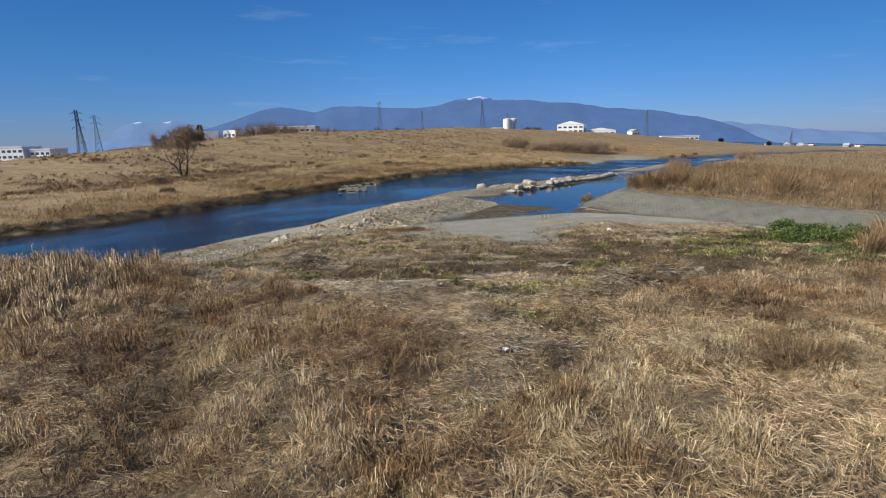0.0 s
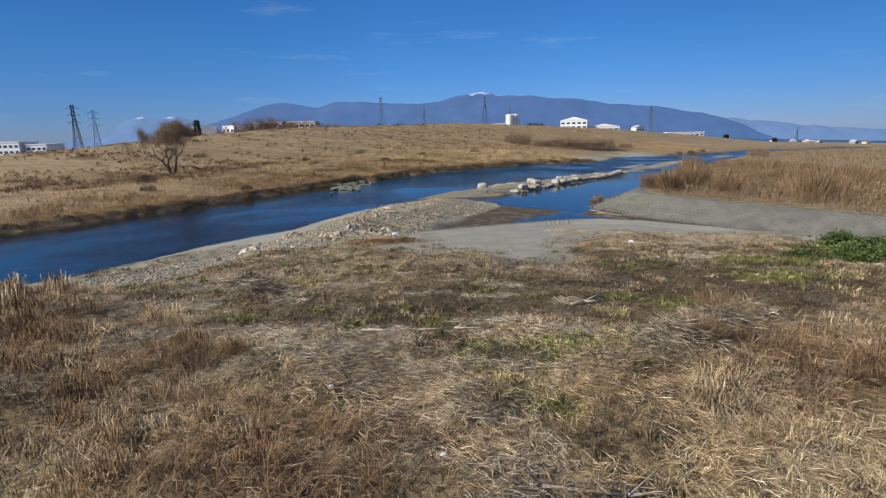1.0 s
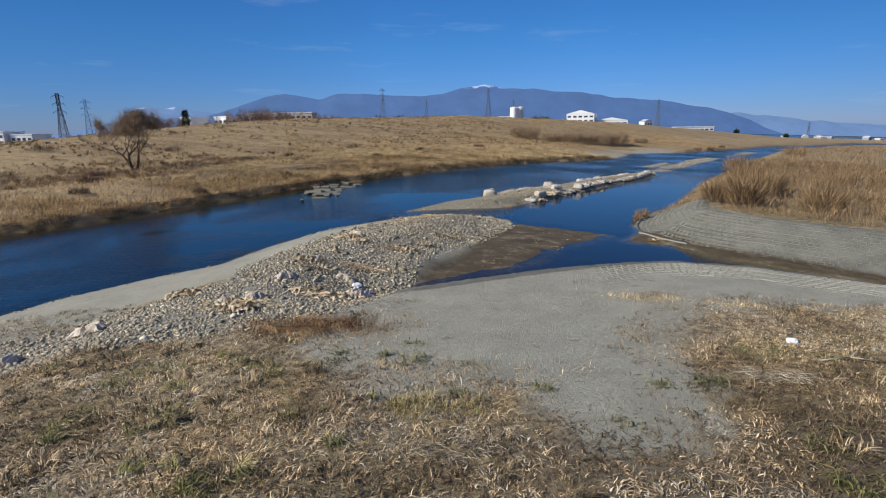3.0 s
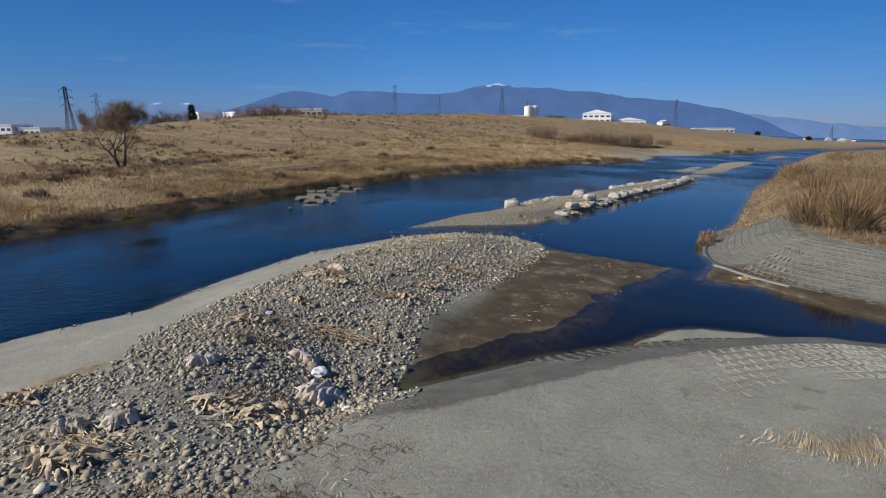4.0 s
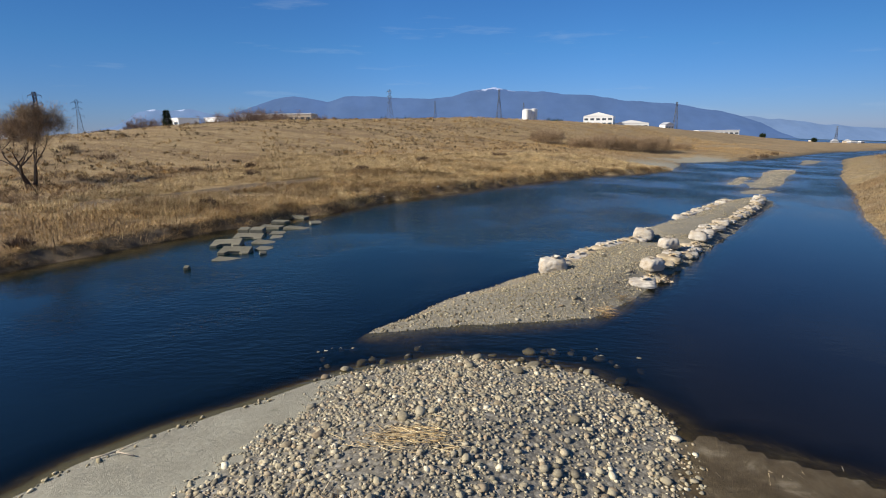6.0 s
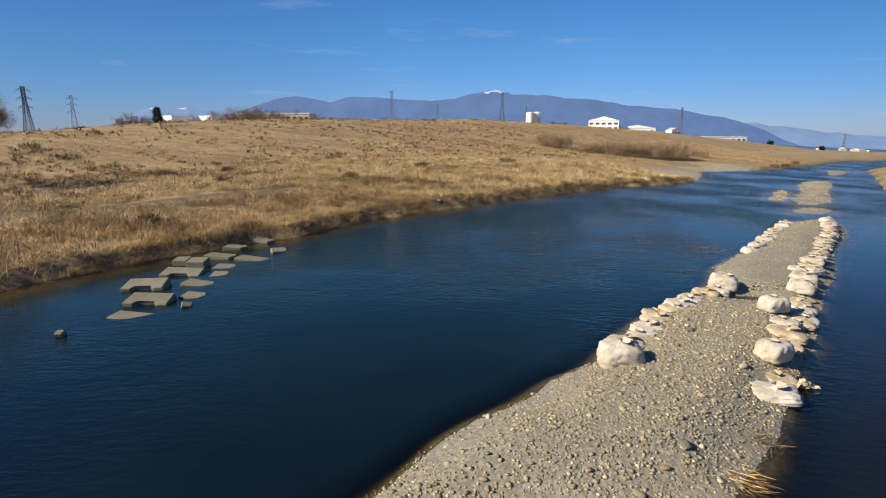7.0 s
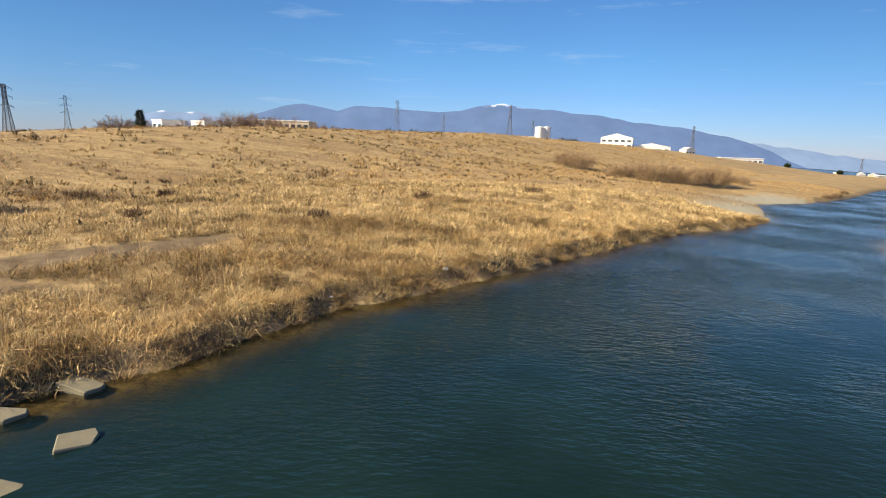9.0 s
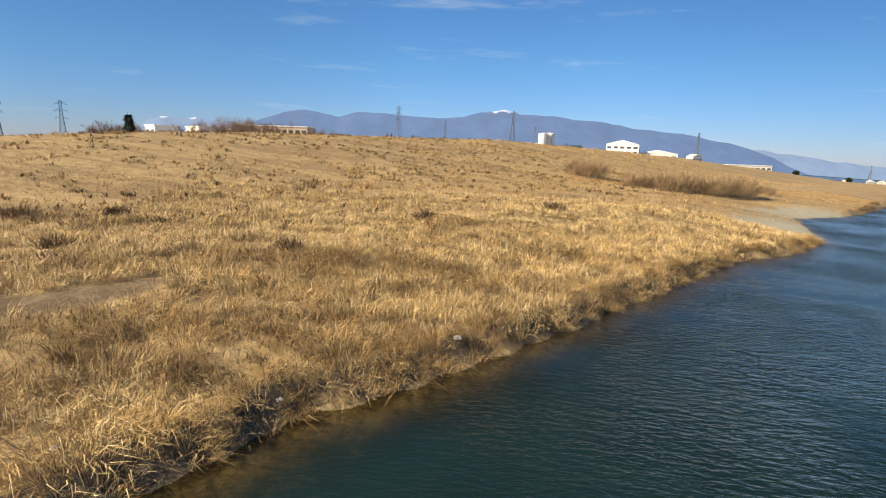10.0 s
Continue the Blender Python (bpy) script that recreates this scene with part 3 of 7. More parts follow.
gx, gy = spread(-11, 13, 0.24, -3200, 3200, 1.05), spread(5, 56, 0.24, -300, 4600, 1.036)
GX, GY = np.meshgrid(gx, gy)
gz, kinds, _ = plan(GX.ravel(), GY.ravel())
kinds["inlet"] = inlet(GX.ravel(), GY.ravel())
# Share of the bed colour that carries the light lost with depth.
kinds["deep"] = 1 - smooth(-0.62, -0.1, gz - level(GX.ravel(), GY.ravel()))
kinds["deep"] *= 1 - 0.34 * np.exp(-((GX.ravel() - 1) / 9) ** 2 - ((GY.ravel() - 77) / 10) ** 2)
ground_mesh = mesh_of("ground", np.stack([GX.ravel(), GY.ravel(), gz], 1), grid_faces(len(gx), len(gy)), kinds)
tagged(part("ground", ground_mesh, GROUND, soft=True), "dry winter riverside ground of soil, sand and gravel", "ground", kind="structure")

wx, wy = spread(-30, 34, 0.7, -3000, 3000), spread(32, 100, 0.7, -290, 2200)
WX, WY = np.meshgrid(wx, wy)
bed_depth = (ground(WX.ravel(), WY.ravel()) - level(WX, WY).ravel())
side = inlet(WX, WY).ravel()
murk = (1 - side) * 0.94 * (1 - smooth(-0.55, -0.08, bed_depth)) + side * 0.96 * (1 - smooth(-0.3, -0.04, bed_depth))
stream = (0.16 + 0.66 * smooth(66, 102, WY) + 0.15 * smooth(100, 220, WY)) * (1 - 0.86 * inlet(WX, WY))
water = part("water", mesh_of("water", np.stack([WX.ravel(), WY.ravel(), level(WX, WY).ravel()], 1), grid_faces(len(wx), len(wy)), {"stream": stream, "murk": murk, "inlet": inlet(WX, WY), "silt": smooth(54, 74, WY)}), WATER, soft=True)
tagged(water, "dark blue shallow river with small ripples", "river", kind="structure")


# ---------- distance ----------
def make_hills(name, haze, wood, snow_line, share):
    m, n, l, b = material(name, 0.95, 0.0)
    where = place_of(n)
    col = ramp(n, l, speckle(n, l, 0.006, 6, where), [(0.35, tuple(c * 0.7 for c in wood)), (0.65, wood)])
    z = n.new("ShaderNodeSeparateXYZ")
    l.new(where, z.inputs[0])
    edge = n.new("ShaderNodeMath")
    edge.operation = "MULTIPLY_ADD"
    l.new(speckle(n, l, 0.012, 5, where), edge.inputs[0])
    edge.inputs[1].default_value = 190.0
    l.new(z.outputs[2], edge.inputs[2])
    rng = n.new("ShaderNodeMapRange")
    l.new(edge.outputs[0], rng.inputs[0])
    rng.inputs[1].default_value, rng.inputs[2].default_value = snow_line, snow_line + 14
    soft_snow = n.new("ShaderNodeMath")
    soft_snow.operation = "MULTIPLY"
    soft_snow.inputs[1].default_value = 0.4
    l.new(rng.outputs[0], soft_snow.inputs[0])
    col = blend(n, l, soft_snow.outputs[0], col, (0.75, 0.8, 0.9))
    l.new(col, b.inputs["Base Color"])
    # Air haze is put in as a blue glow of the slopes themselves.
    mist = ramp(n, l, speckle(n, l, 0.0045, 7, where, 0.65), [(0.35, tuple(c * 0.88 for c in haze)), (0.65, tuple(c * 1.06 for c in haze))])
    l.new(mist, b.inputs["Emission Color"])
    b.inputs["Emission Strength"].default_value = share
    return m


def hills(name, xs, zs, y_far, depth, foot, mat, seed, label):
    """A mountain range: a ridge line with spurs that run down to the plain."""
    x = np.arange(xs[0], xs[-1], 22.0)
    top = np.interp(x, xs, zs) + (lumps(x, 0 * x + 40, 150, 4, seed + 3.0) - 0.5) * 26
    rows = 22
    verts = []
    for k in range(rows):
        s = k / (rows - 1)
        y = y_far - depth * s + 0 * x
        spur = (lumps(x + seed * 31, y, 300, 4, seed) - 0.5)
        z = foot + (top - foot) * (1 - s) ** 1.25 + spur * 110 * np.sin(math.pi * min(1, s * 1.02)) + (lumps(x, y, 60, 2, seed) - 0.5) * 12 * (s > 0)
        verts.append(np.stack([x, y + spur * 200 * s, z], 1))
    ob = part(name, mesh_of(name, np.concatenate(verts), grid_faces(len(x), rows)), mat, soft=True)
    return tagged(ob, label, "mountain", kind="structure")


RIDGE_X = [-2150, -1933, -1743, -1555, -1371, -1260, -1105, -968, -745, -303, -127, 48, 200, 330, 567, 739, 954, 1168, 1382, 1595, 1808, 2023, 2240, 2462, 2600]
RIDGE_Z = [70, 123, 176, 233, 273, 254, 217, 249, 253, 232, 250, 289, 307, 288, 275, 251, 235, 206, 186, 161, 129, 79, 13, -87, -120]
# First colour is the haze that the surface emits, not the slope's own.
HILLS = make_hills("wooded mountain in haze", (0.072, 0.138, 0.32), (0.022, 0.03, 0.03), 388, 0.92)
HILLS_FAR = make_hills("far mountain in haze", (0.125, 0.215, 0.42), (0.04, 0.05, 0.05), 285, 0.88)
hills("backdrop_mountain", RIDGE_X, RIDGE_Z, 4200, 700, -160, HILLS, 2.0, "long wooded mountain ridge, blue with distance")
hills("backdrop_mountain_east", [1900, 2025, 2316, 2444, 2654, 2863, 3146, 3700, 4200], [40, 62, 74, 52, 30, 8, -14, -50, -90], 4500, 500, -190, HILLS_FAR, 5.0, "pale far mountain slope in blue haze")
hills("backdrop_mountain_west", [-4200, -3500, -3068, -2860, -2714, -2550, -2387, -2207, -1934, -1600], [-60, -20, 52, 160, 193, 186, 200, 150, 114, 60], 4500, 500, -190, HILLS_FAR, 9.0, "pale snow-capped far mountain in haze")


# ---------- shapes ----------
def bar(bm, a, b, w, w2=None, sides=4):
    """A straight bar or twig from a to b."""
    a, b = Vector(a), Vector(b)
    q = (b - a).to_track_quat("Z", "Y")
    rings = []
    for p, r in ((a, w / 2), (b, (w if w2 is None else w2) / 2)):
        rings.append([bm.verts.new(p + q @ Vector((r * math.cos(t), r * math.sin(t), 0))) for t in [2 * math.pi * (i + 0.5) / sides for i in range(sides)]])
    for i in range(sides):
        j = (i + 1) % sides
        bm.faces.new((rings[0][i], rings[0][j], rings[1][j], rings[1][i]))
    bm.faces.new(rings[0][::-1])
    bm.faces.new(rings[1])


def box(bm, lo, hi, m=None):
    vs = [bm.verts.new((x, y, z)) for z in (lo[2], hi[2]) for y in (lo[1], hi[1]) for x in (lo[0], hi[0])]
    for f in ((0, 2, 3, 1), (4, 5, 7, 6), (0, 1, 5, 4), (2, 6, 7, 3), (0, 4, 6, 2), (1, 3, 7, 5)):
        bm.faces.new([vs[i] for i in f])
    if m is not None:
        bmesh.ops.transform(bm, matrix=m, verts=vs)
    return vs


def blade_mesh(name, x, y, height, width, lean, rng, wind=(0.0, 0.0), sink=0.03, bent=False, swirl=2.0):
    """Leaves of grass as slim diamonds on the ground, lying over in swirls; bent ones droop at the tip."""
    n = len(x)
    z = ground(x, y) - sink
    a = 15.0 * lumps(x, y, swirl, 2, 33.0) + rng.normal(0, 1.0, n)
    dx, dy = np.cos(a) * lean + wind[0] * lean, np.sin(a) * lean + wind[1] * lean
    side = a + np.pi / 2 + rng.normal(0, 0.7, n)
    sx, sy = np.cos(side) * width / 2, np.sin(side) * width / 2
    droop = np.clip(0.12 + 0.5 * lean, 0, 0.85)

    def at(s, k):
        return np.stack([x + dx * height * s ** 1.6 + sx * k, y + dy * height * s ** 1.6 + sy * k, z + height * (s - droop * s ** 2.6)], 1)

    i = np.arange(n)[:, None]
    if bent:
        v = np.stack([at(0.0, 0), at(0.35, 1), at(0.35, -1), at(0.72, 0.85), at(0.72, -0.85), at(1.0, 0)], 1)
        f = np.concatenate([i * 6 + c for c in ([0, 1, 2], [1, 3, 4], [1, 4, 2], [3, 5, 4])], 1)
    else:
        v = np.stack([at(0.0, 0), at(0.5, 1), at(0.5, -1), at(1.0, 0)], 1)
        f = np.concatenate([i * 4 + [0, 1, 2], i * 4 + [1, 3, 2]], 1)
    return mesh_of(name, v.reshape(-1, 3), f.reshape(-1, 3))


def sow(rng, x0, x1, y0, y1, per, chance):
    """Random places in a field, kept by chance(x, y, plan distances)."""
    n = int((x1 - x0) * (y1 - y0) * per)
    x, y = rng.uniform(x0, x1, n), rng.uniform(y0, y1, n)
    keep = rng.rand(n) < chance(x, y)
    return x[keep], y[keep]


def field(name, x, y, height, width, lean, mat, label, seed, wind=(0, 0), bent=False, swirl=2.0):
    rng = np.random.RandomState(seed)
    ob = part(name, blade_mesh(name, x, y, height, width, lean, rng, wind, 0.03, bent, swirl), mat)
    return tagged(ob, label, "grass", kind="stuff")


# ---------- reeds of the left bank ----------
def bare_left(x, y):
    """Tracks and washed-out hollows in the reeds."""
    track = np.exp(-((y - 88.6 - 0.95 * (x + 20.5)) ** 2) / 4.6) * smooth(-34, -28, x) * (1 - smooth(-16.5, -13.5, x))
    hollow = np.exp(-(((x + 19.3) / 2.4) ** 2 + ((y - 84.6) / 1.0) ** 2))
    sandy = np.exp(-(((x - 17.5) / 5) ** 2 + ((y - 124.5) / 1.2) ** 2))
    bar_a = np.exp(-((x - 37) ** 2 + (y - 137) ** 2) / 60.0) + np.exp(-((x - 53) ** 2 + (y - 164) ** 2) / 120.0)
    return np.clip(1 - 1.6 * np.maximum.reduce([track, hollow, sandy, bar_a]), 0, 1)


rng = np.random.RandomState(11)


def reed_chance(x, y):
    d = inside_by(LEFT_LAND, x, y)
    far = np.hypot(x + 2, y - 74)
    thick = 0.15 + 0.85 * smooth(0.38, 0.54, lumps(x, y * 1.5, 2.4, 3, 4.0))
    return smooth(-0.3, 0.2, d + 0.8 * (lumps(x, y, 1.2, 2, 2.0) - 0.5)) * (1 - smooth(40, 62, d)) * thick * bare_left(x, y) * np.clip(22.0 / np.maximum(far, 10), 0, 1)


x, y = sow(rng, -36, 42, 76, 136, 300, reed_chance)
tall = (0.25 + 0.85 * lumps(x, y, 4, 3, 2.0)) * rng.uniform(0.5, 1.35, len(x)) * (0.7 + 0.3 * smooth(0.5, 3, inside_by(LEFT_LAND, x, y)))
field("reed_bed", x, y, tall, rng.uniform(0.008, 0.018, len(x)) * (1 + np.hypot(x + 2, y - 74) / 30), np.clip(rng.normal(0.8, 0.4, len(x)), 0.05, 1.5), REED,
      "dense golden dry reeds standing along the river bank", 1, (0.1, 0.0), False, 0.8)

clump_x, clump_y = sow(np.random.RandomState(15), -24, 14, 76, 112, 2.6, lambda x, y: smooth(0.3, 1.0, inside_by(LEFT_LAND, x, y)) * (1 - smooth(9, 16, inside_by(LEFT_LAND, x, y))) * bare_left(x, y))


edge_x, edge_y = sow(rng, -78, 36, 12, 131, 15, lambda x, y: (np.abs(inside_by(LEFT_LAND, x, y) - 0.55) < 0.75) * bare_left(x, y) * (0.3 + 0.7 * smooth(0.35, 0.5, lumps(x, y, 2.0, 2, 5.0))))


def reed_far_chance(x, y):
    d = inside_by(LEFT_LAND, x, y)
    inner = (x > -36) & (x < 42) & (y > 76) & (y < 136)
    return smooth(-0.3, 0.3, d) * (1 - 0.75 * smooth(52, 66, d)) * (1 - smooth(84, 96, d)) * np.where(inner, 0.12, 1.0) * (0.2 + 0.8 * smooth(0.4, 0.56, lumps(x, y * 2, 6, 3, 4.0))) * bare_left(x, y)


x, y = sow(rng, -120, 110, 25, 230, 10, reed_far_chance)
tall = (0.25 + 0.85 * lumps(x, y * 2, 6, 3, 2.0)) * rng.uniform(0.5, 1.35, len(x)) * (1 - 0.6 * smooth(46, 66, inside_by(LEFT_LAND, x, y)))
field("reed_bed", x, y, tall, rng.uniform(0.02, 0.06, len(x)), np.clip(rng.normal(0.8, 0.35, len(x)), 0.05, 1.4), REED_BROWN,
      "dry reeds and brown grass on the flat foreland", 2, (0.3, 0.1))
low_x, low_y = sow(rng, -80, -8, 12, 82, 80, lambda x, y: smooth(0.0, 0.6, inside_by(LEFT_LAND, x, y)) * (1 - smooth(7, 15, inside_by(LEFT_LAND, x, y))) * (0.2 + 0.8 * smooth(0.38, 0.54, lumps(x, y, 4, 3, 24.0))))
field("reed_bed", low_x, low_y, (0.3 + 0.8 * lumps(low_x, low_y, 4, 3, 12.0)) * rng.uniform(0.5, 1.3, len(low_x)), rng.uniform(0.015, 0.04, len(low_x)), np.clip(rng.normal(0.7, 0.4, len(low_x)), 0.05, 1.4), REED_BROWN,
      "tawny dry reeds thick along the lower bank", 12, (0.2, -0.2), False, 0.9)
x, y = sow(rng, -170, 200, 120, 330, 6.0, lambda x, y: (0.3 + 0.7 * smooth(0.42, 0.56, lumps(x, y * 2.5, 9, 3, 14.0))) * smooth(44, 62, inside_by(LEFT_LAND, x, y)) * (1 - smooth(98, 106, inside_by(LEFT_LAND, x, y))))
field("levee_grass", x, y, rng.uniform(0.2, 0.5, len(x)), rng.uniform(0.05, 0.12, len(x)), np.clip(rng.normal(0.9, 0.3, len(x)), 0.1, 1.4), REED,
      "short dry grass on the levee slope", 3)


def twig_mesh(name, starts, ways, lengths, width, r):
    """Thin twigs as slim diamonds in the air."""
    n = len(starts)
    side = np.cross(ways, r.normal(0, 1, (n, 3)))
    side /= np.linalg.norm(side, axis=1)[:, None] + 1e-9
    v = np.empty((n, 4, 3), np.float32)
    v[:, 0], v[:, 3] = starts, starts + ways * lengths[:, None]
    mid = starts + ways * lengths[:, None] * 0.45
    w = np.broadcast_to(np.asarray(width, float), (n,))
    v[:, 1], v[:, 2] = mid + side * w[:, None] / 2, mid - side * w[:, None] / 2
    i = np.arange(n)[:, None] * 4
    return mesh_of(name, v.reshape(-1, 3), np.concatenate([i + [0, 1, 2], i + [1, 3, 2]], 1).reshape(-1, 3))


def tufts(name, cx, cy, each, high, wide, mat, label, seed, width=(0.005, 0.011), lying=0.0):
    """Grass tufts: leaves that rise from one root and fall over to all sides."""
    r = np.random.RandomState(seed)
    k = np.repeat(np.arange(len(cx)), each)
    n = len(k)
    a, o = r.uniform(0, 2 * np.pi, n), np.abs(r.normal(0, 0.5, n))
    root = o * wide[k] * 0.5
    x, y = cx[k] + np.cos(a) * root, cy[k] + np.sin(a) * root
    z = ground(cx, cy)[k] - 0.04
    h = high[k] * r.uniform(0.55, 1.15, n)
    lean = np.clip(0.15 + lying + 0.5 * o + r.normal(0, 0.2, n), 0.02, 1.5)
    pref = 15.0 * lumps(cx, cy, 2.5, 2, 51.0)[k]
    b = a + r.normal(0, 0.7, n)
    dx, dy = np.cos(b) * lean + (0.3 + lying) * np.cos(pref), np.sin(b) * lean + (0.3 + lying) * np.sin(pref)
    side = a + np.pi / 2 + r.normal(0, 0.7, n)
    w = r.uniform(width[0], width[1], n) / 2
    sx, sy = np.cos(side) * w, np.sin(side) * w
    droop = np.clip(0.2 + 0.45 * lean + r.normal(0, 0.1, n), 0.05, 0.85)

    def at(s, q):
        return np.stack([x + dx * h * s ** 1.5 + sx * q, y + dy * h * s ** 1.5 + sy * q, z + h * (s - droop * s ** 3)], 1)

    i = np.arange(n)[:, None] * 4
    v = np.stack([at(0.0, 0), at(0.55, 1), at(0.55, -1), at(1.0, 0)], 1)
    f = np.concatenate([i + [0, 1, 2], i + [1, 3, 2]], 1)
    return tagged(part(name, mesh_of(name, v.reshape(-1, 3), f.reshape(-1, 3)), mat), label, "grass", kind="stuff")


# ---------- meadow under the start of the way ----------
def spots(x, y, places):
    """Soft round patches (x, y, half width, half depth) on the plan."""
    s = 0 * x
    w = (lumps(x, y, 0.9, 3, 71.0) - 0.5) * 1.2
    for cx, cy, rx, ry in places:
        s = np.maximum(s, 1 - smooth(0.55, 1.15, np.sqrt(((x - cx) / rx) ** 2 + ((y - cy) / ry) ** 2) + w))
    return s


MATTED = [(1.3, 8.7, 0.7, 0.9), (1.9, 10.0, 0.9, 0.9), (0.9, 11.8, 1.2, 0.8), (2.1, 13.5, 1.0, 0.6), (-0.3, 12.9, 1.5, 0.7), (-1.2, 13.9, 1.8, 0.8), (-0.6, 13.2, 1.4, 0.8), (-3.7, 15.3, 2.0, 0.8), (-7.6, 18.0, 2.0, 0.9), (-0.6, 15.1, 0.8, 0.45),
          (3.4, 15.1, 0.9, 0.4), (-2.0, 15.5, 0.9, 0.4), (2.0, 15.9, 1.0, 0.3), (7.2, 16.6, 0.9, 0.4)]
GREYS = [(2.4, 19.7, 0.75, 0.4), (0.0, 18.7, 0.5, 0.3), (2.2, 18.3, 0.5, 0.3), (3.9, 17.7, 0.6, 0.35), (-4.5, 19.2, 1.0, 0.45), (-2.0, 19.9, 0.9, 0.45), (0.8, 20.3, 0.7, 0.25), (-0.8, 21.3, 0.5, 0.2), (-3.5, 18.1, 0.6, 0.4),
         (4.7, 20.5, 0.5, 0.25), (10.0, 24.5, 1.3, 0.5), (5.4, 18.9, 0.6, 0.3), (-7.0, 20.2, 1.4, 0.5), (1.2, 23.4, 0.8, 0.3), (7.4, 26.2, 1.0, 0.4), (12.0, 27.5, 1.4, 0.5)]
# Dark weed patches; some stand in for holes dark with shade.
DARKS = [(-4.4, 8.4, 1.2, 0.5), (2.5, 9.3, 0.4, 0.35), (3.9, 7.5, 0.35, 0.5), (-1.74, 6.9, 0.5, 0.4), (-0.9, 6.1, 0.5, 0.4), (2.1, 7.3, 0.25, 0.2), (3.3, 11.0, 0.7, 0.5), (5.4, 9.4, 0.4, 0.5), (7.2, 9.4, 0.8, 0.7), (-2.7, 16.7, 1.0, 0.5), (0.2, 16.9, 1.6, 0.5),
         (5.5, 14.6, 0.8, 0.5), (4.8, 13.4, 0.8, 0.4), (-8.0, 12.5, 1.6, 0.6), (-5.8, 12.4, 1.0, 0.4), (-4.6, 19.6, 0.7, 0.4)]
RUSSETS = [(-1.0, 9.3, 1.2, 1.0), (-2.2, 10.1, 0.8, 0.6), (0.1, 9.9, 0.5, 0.5), (-0.5, 8.1, 0.8, 0.7), (-0.8, 11.1, 0.7, 0.4), (-2.6, 11.9, 0.7, 0.35), (1.1, 6.6, 0.5, 0.5), (-4.5, 13.7, 0.9, 0.5), (-8.8, 15.0, 1.2, 0.7), (6.8, 14.8, 1.0, 0.6), (8.6, 12.0, 0.9, 0.6), (6.9, 10.2, 0.7, 0.5)]
FLATS = [(-3.3, 9.5, 1.3, 0.7), (-5.4, 8.6, 1.6, 0.7), (-2.7, 8.7, 1.1, 0.5), (-4.4, 10.0, 1.2, 0.5), (-5.8, 11.6, 1.0, 0.4)]
YELLOWS = [(-2.35, 12.5, 0.5, 0.3), (4.7, 16.4, 0.5, 0.3), (2.4, 12.7, 0.5, 0.35), (1.8, 12.4, 0.35, 0.3), (4.5, 14.9, 0.6, 0.5), (4.3, 14.3, 0.4, 0.3), (-1.6, 21.8, 0.8, 0.3), (0.6, 24.7, 1.3, 0.4), (-3.6, 20.8, 1.0, 0.3)]
GREENS = [(2.2, 14.0, 1.3, 0.5), (4.8, 14.5, 0.9, 0.5), (2.3, 12.1, 0.6, 0.4), (3.1, 14.5, 0.8, 0.4), (-0.1, 17.1, 0.5, 0.3), (0.6, 16.0, 0.5, 0.25), (2.0, 19.0, 0.5, 0.25), (5.5, 18.6, 0.9, 0.4), (6.6, 17.8, 0.8, 0.5), (5.5, 14.6, 0.5, 0.4), (11.2, 21.4, 1.6, 1.2), (-4.0, 16.8, 0.7, 0.3), (12.5, 24.0, 2.2, 1.2)]


def seen(x, y):
    return (np.abs(x) < 4 + 0.95 * y) * smooth(0.3, 1.2, inside_by(NEAR_LAND, x, y))


def tussocky(x, y):
    """Where grass stands in tussocks: left of a ragged line, and before and right of the matted hollow."""
    left = np.interp(y, [4, 7.2, 10.4, 12.1, 16, 19, 21], [0.8, 0.4, -0.3, -1.9, -4.2, -8.0, -11]) + (lumps(x, y, 1.6, 2, 6.0) - 0.5) * 1.6
    right = np.interp(y, [3, 7, 8.5, 11, 13, 16, 19], [-1, 0.6, 2.6, 3.6, 5.2, 8.0, 13]) + (lumps(x, y, 1.6, 2, 16.0) - 0.5) * 1.6
    return np.maximum(smooth(-0.3, 0.4, left - x), smooth(-0.3, 0.4, x - right)) * (1 - smooth(-0.6, 0.6, y - 20.5 - np.where(x < 0, 0.1 * (-x - 9), -2)))


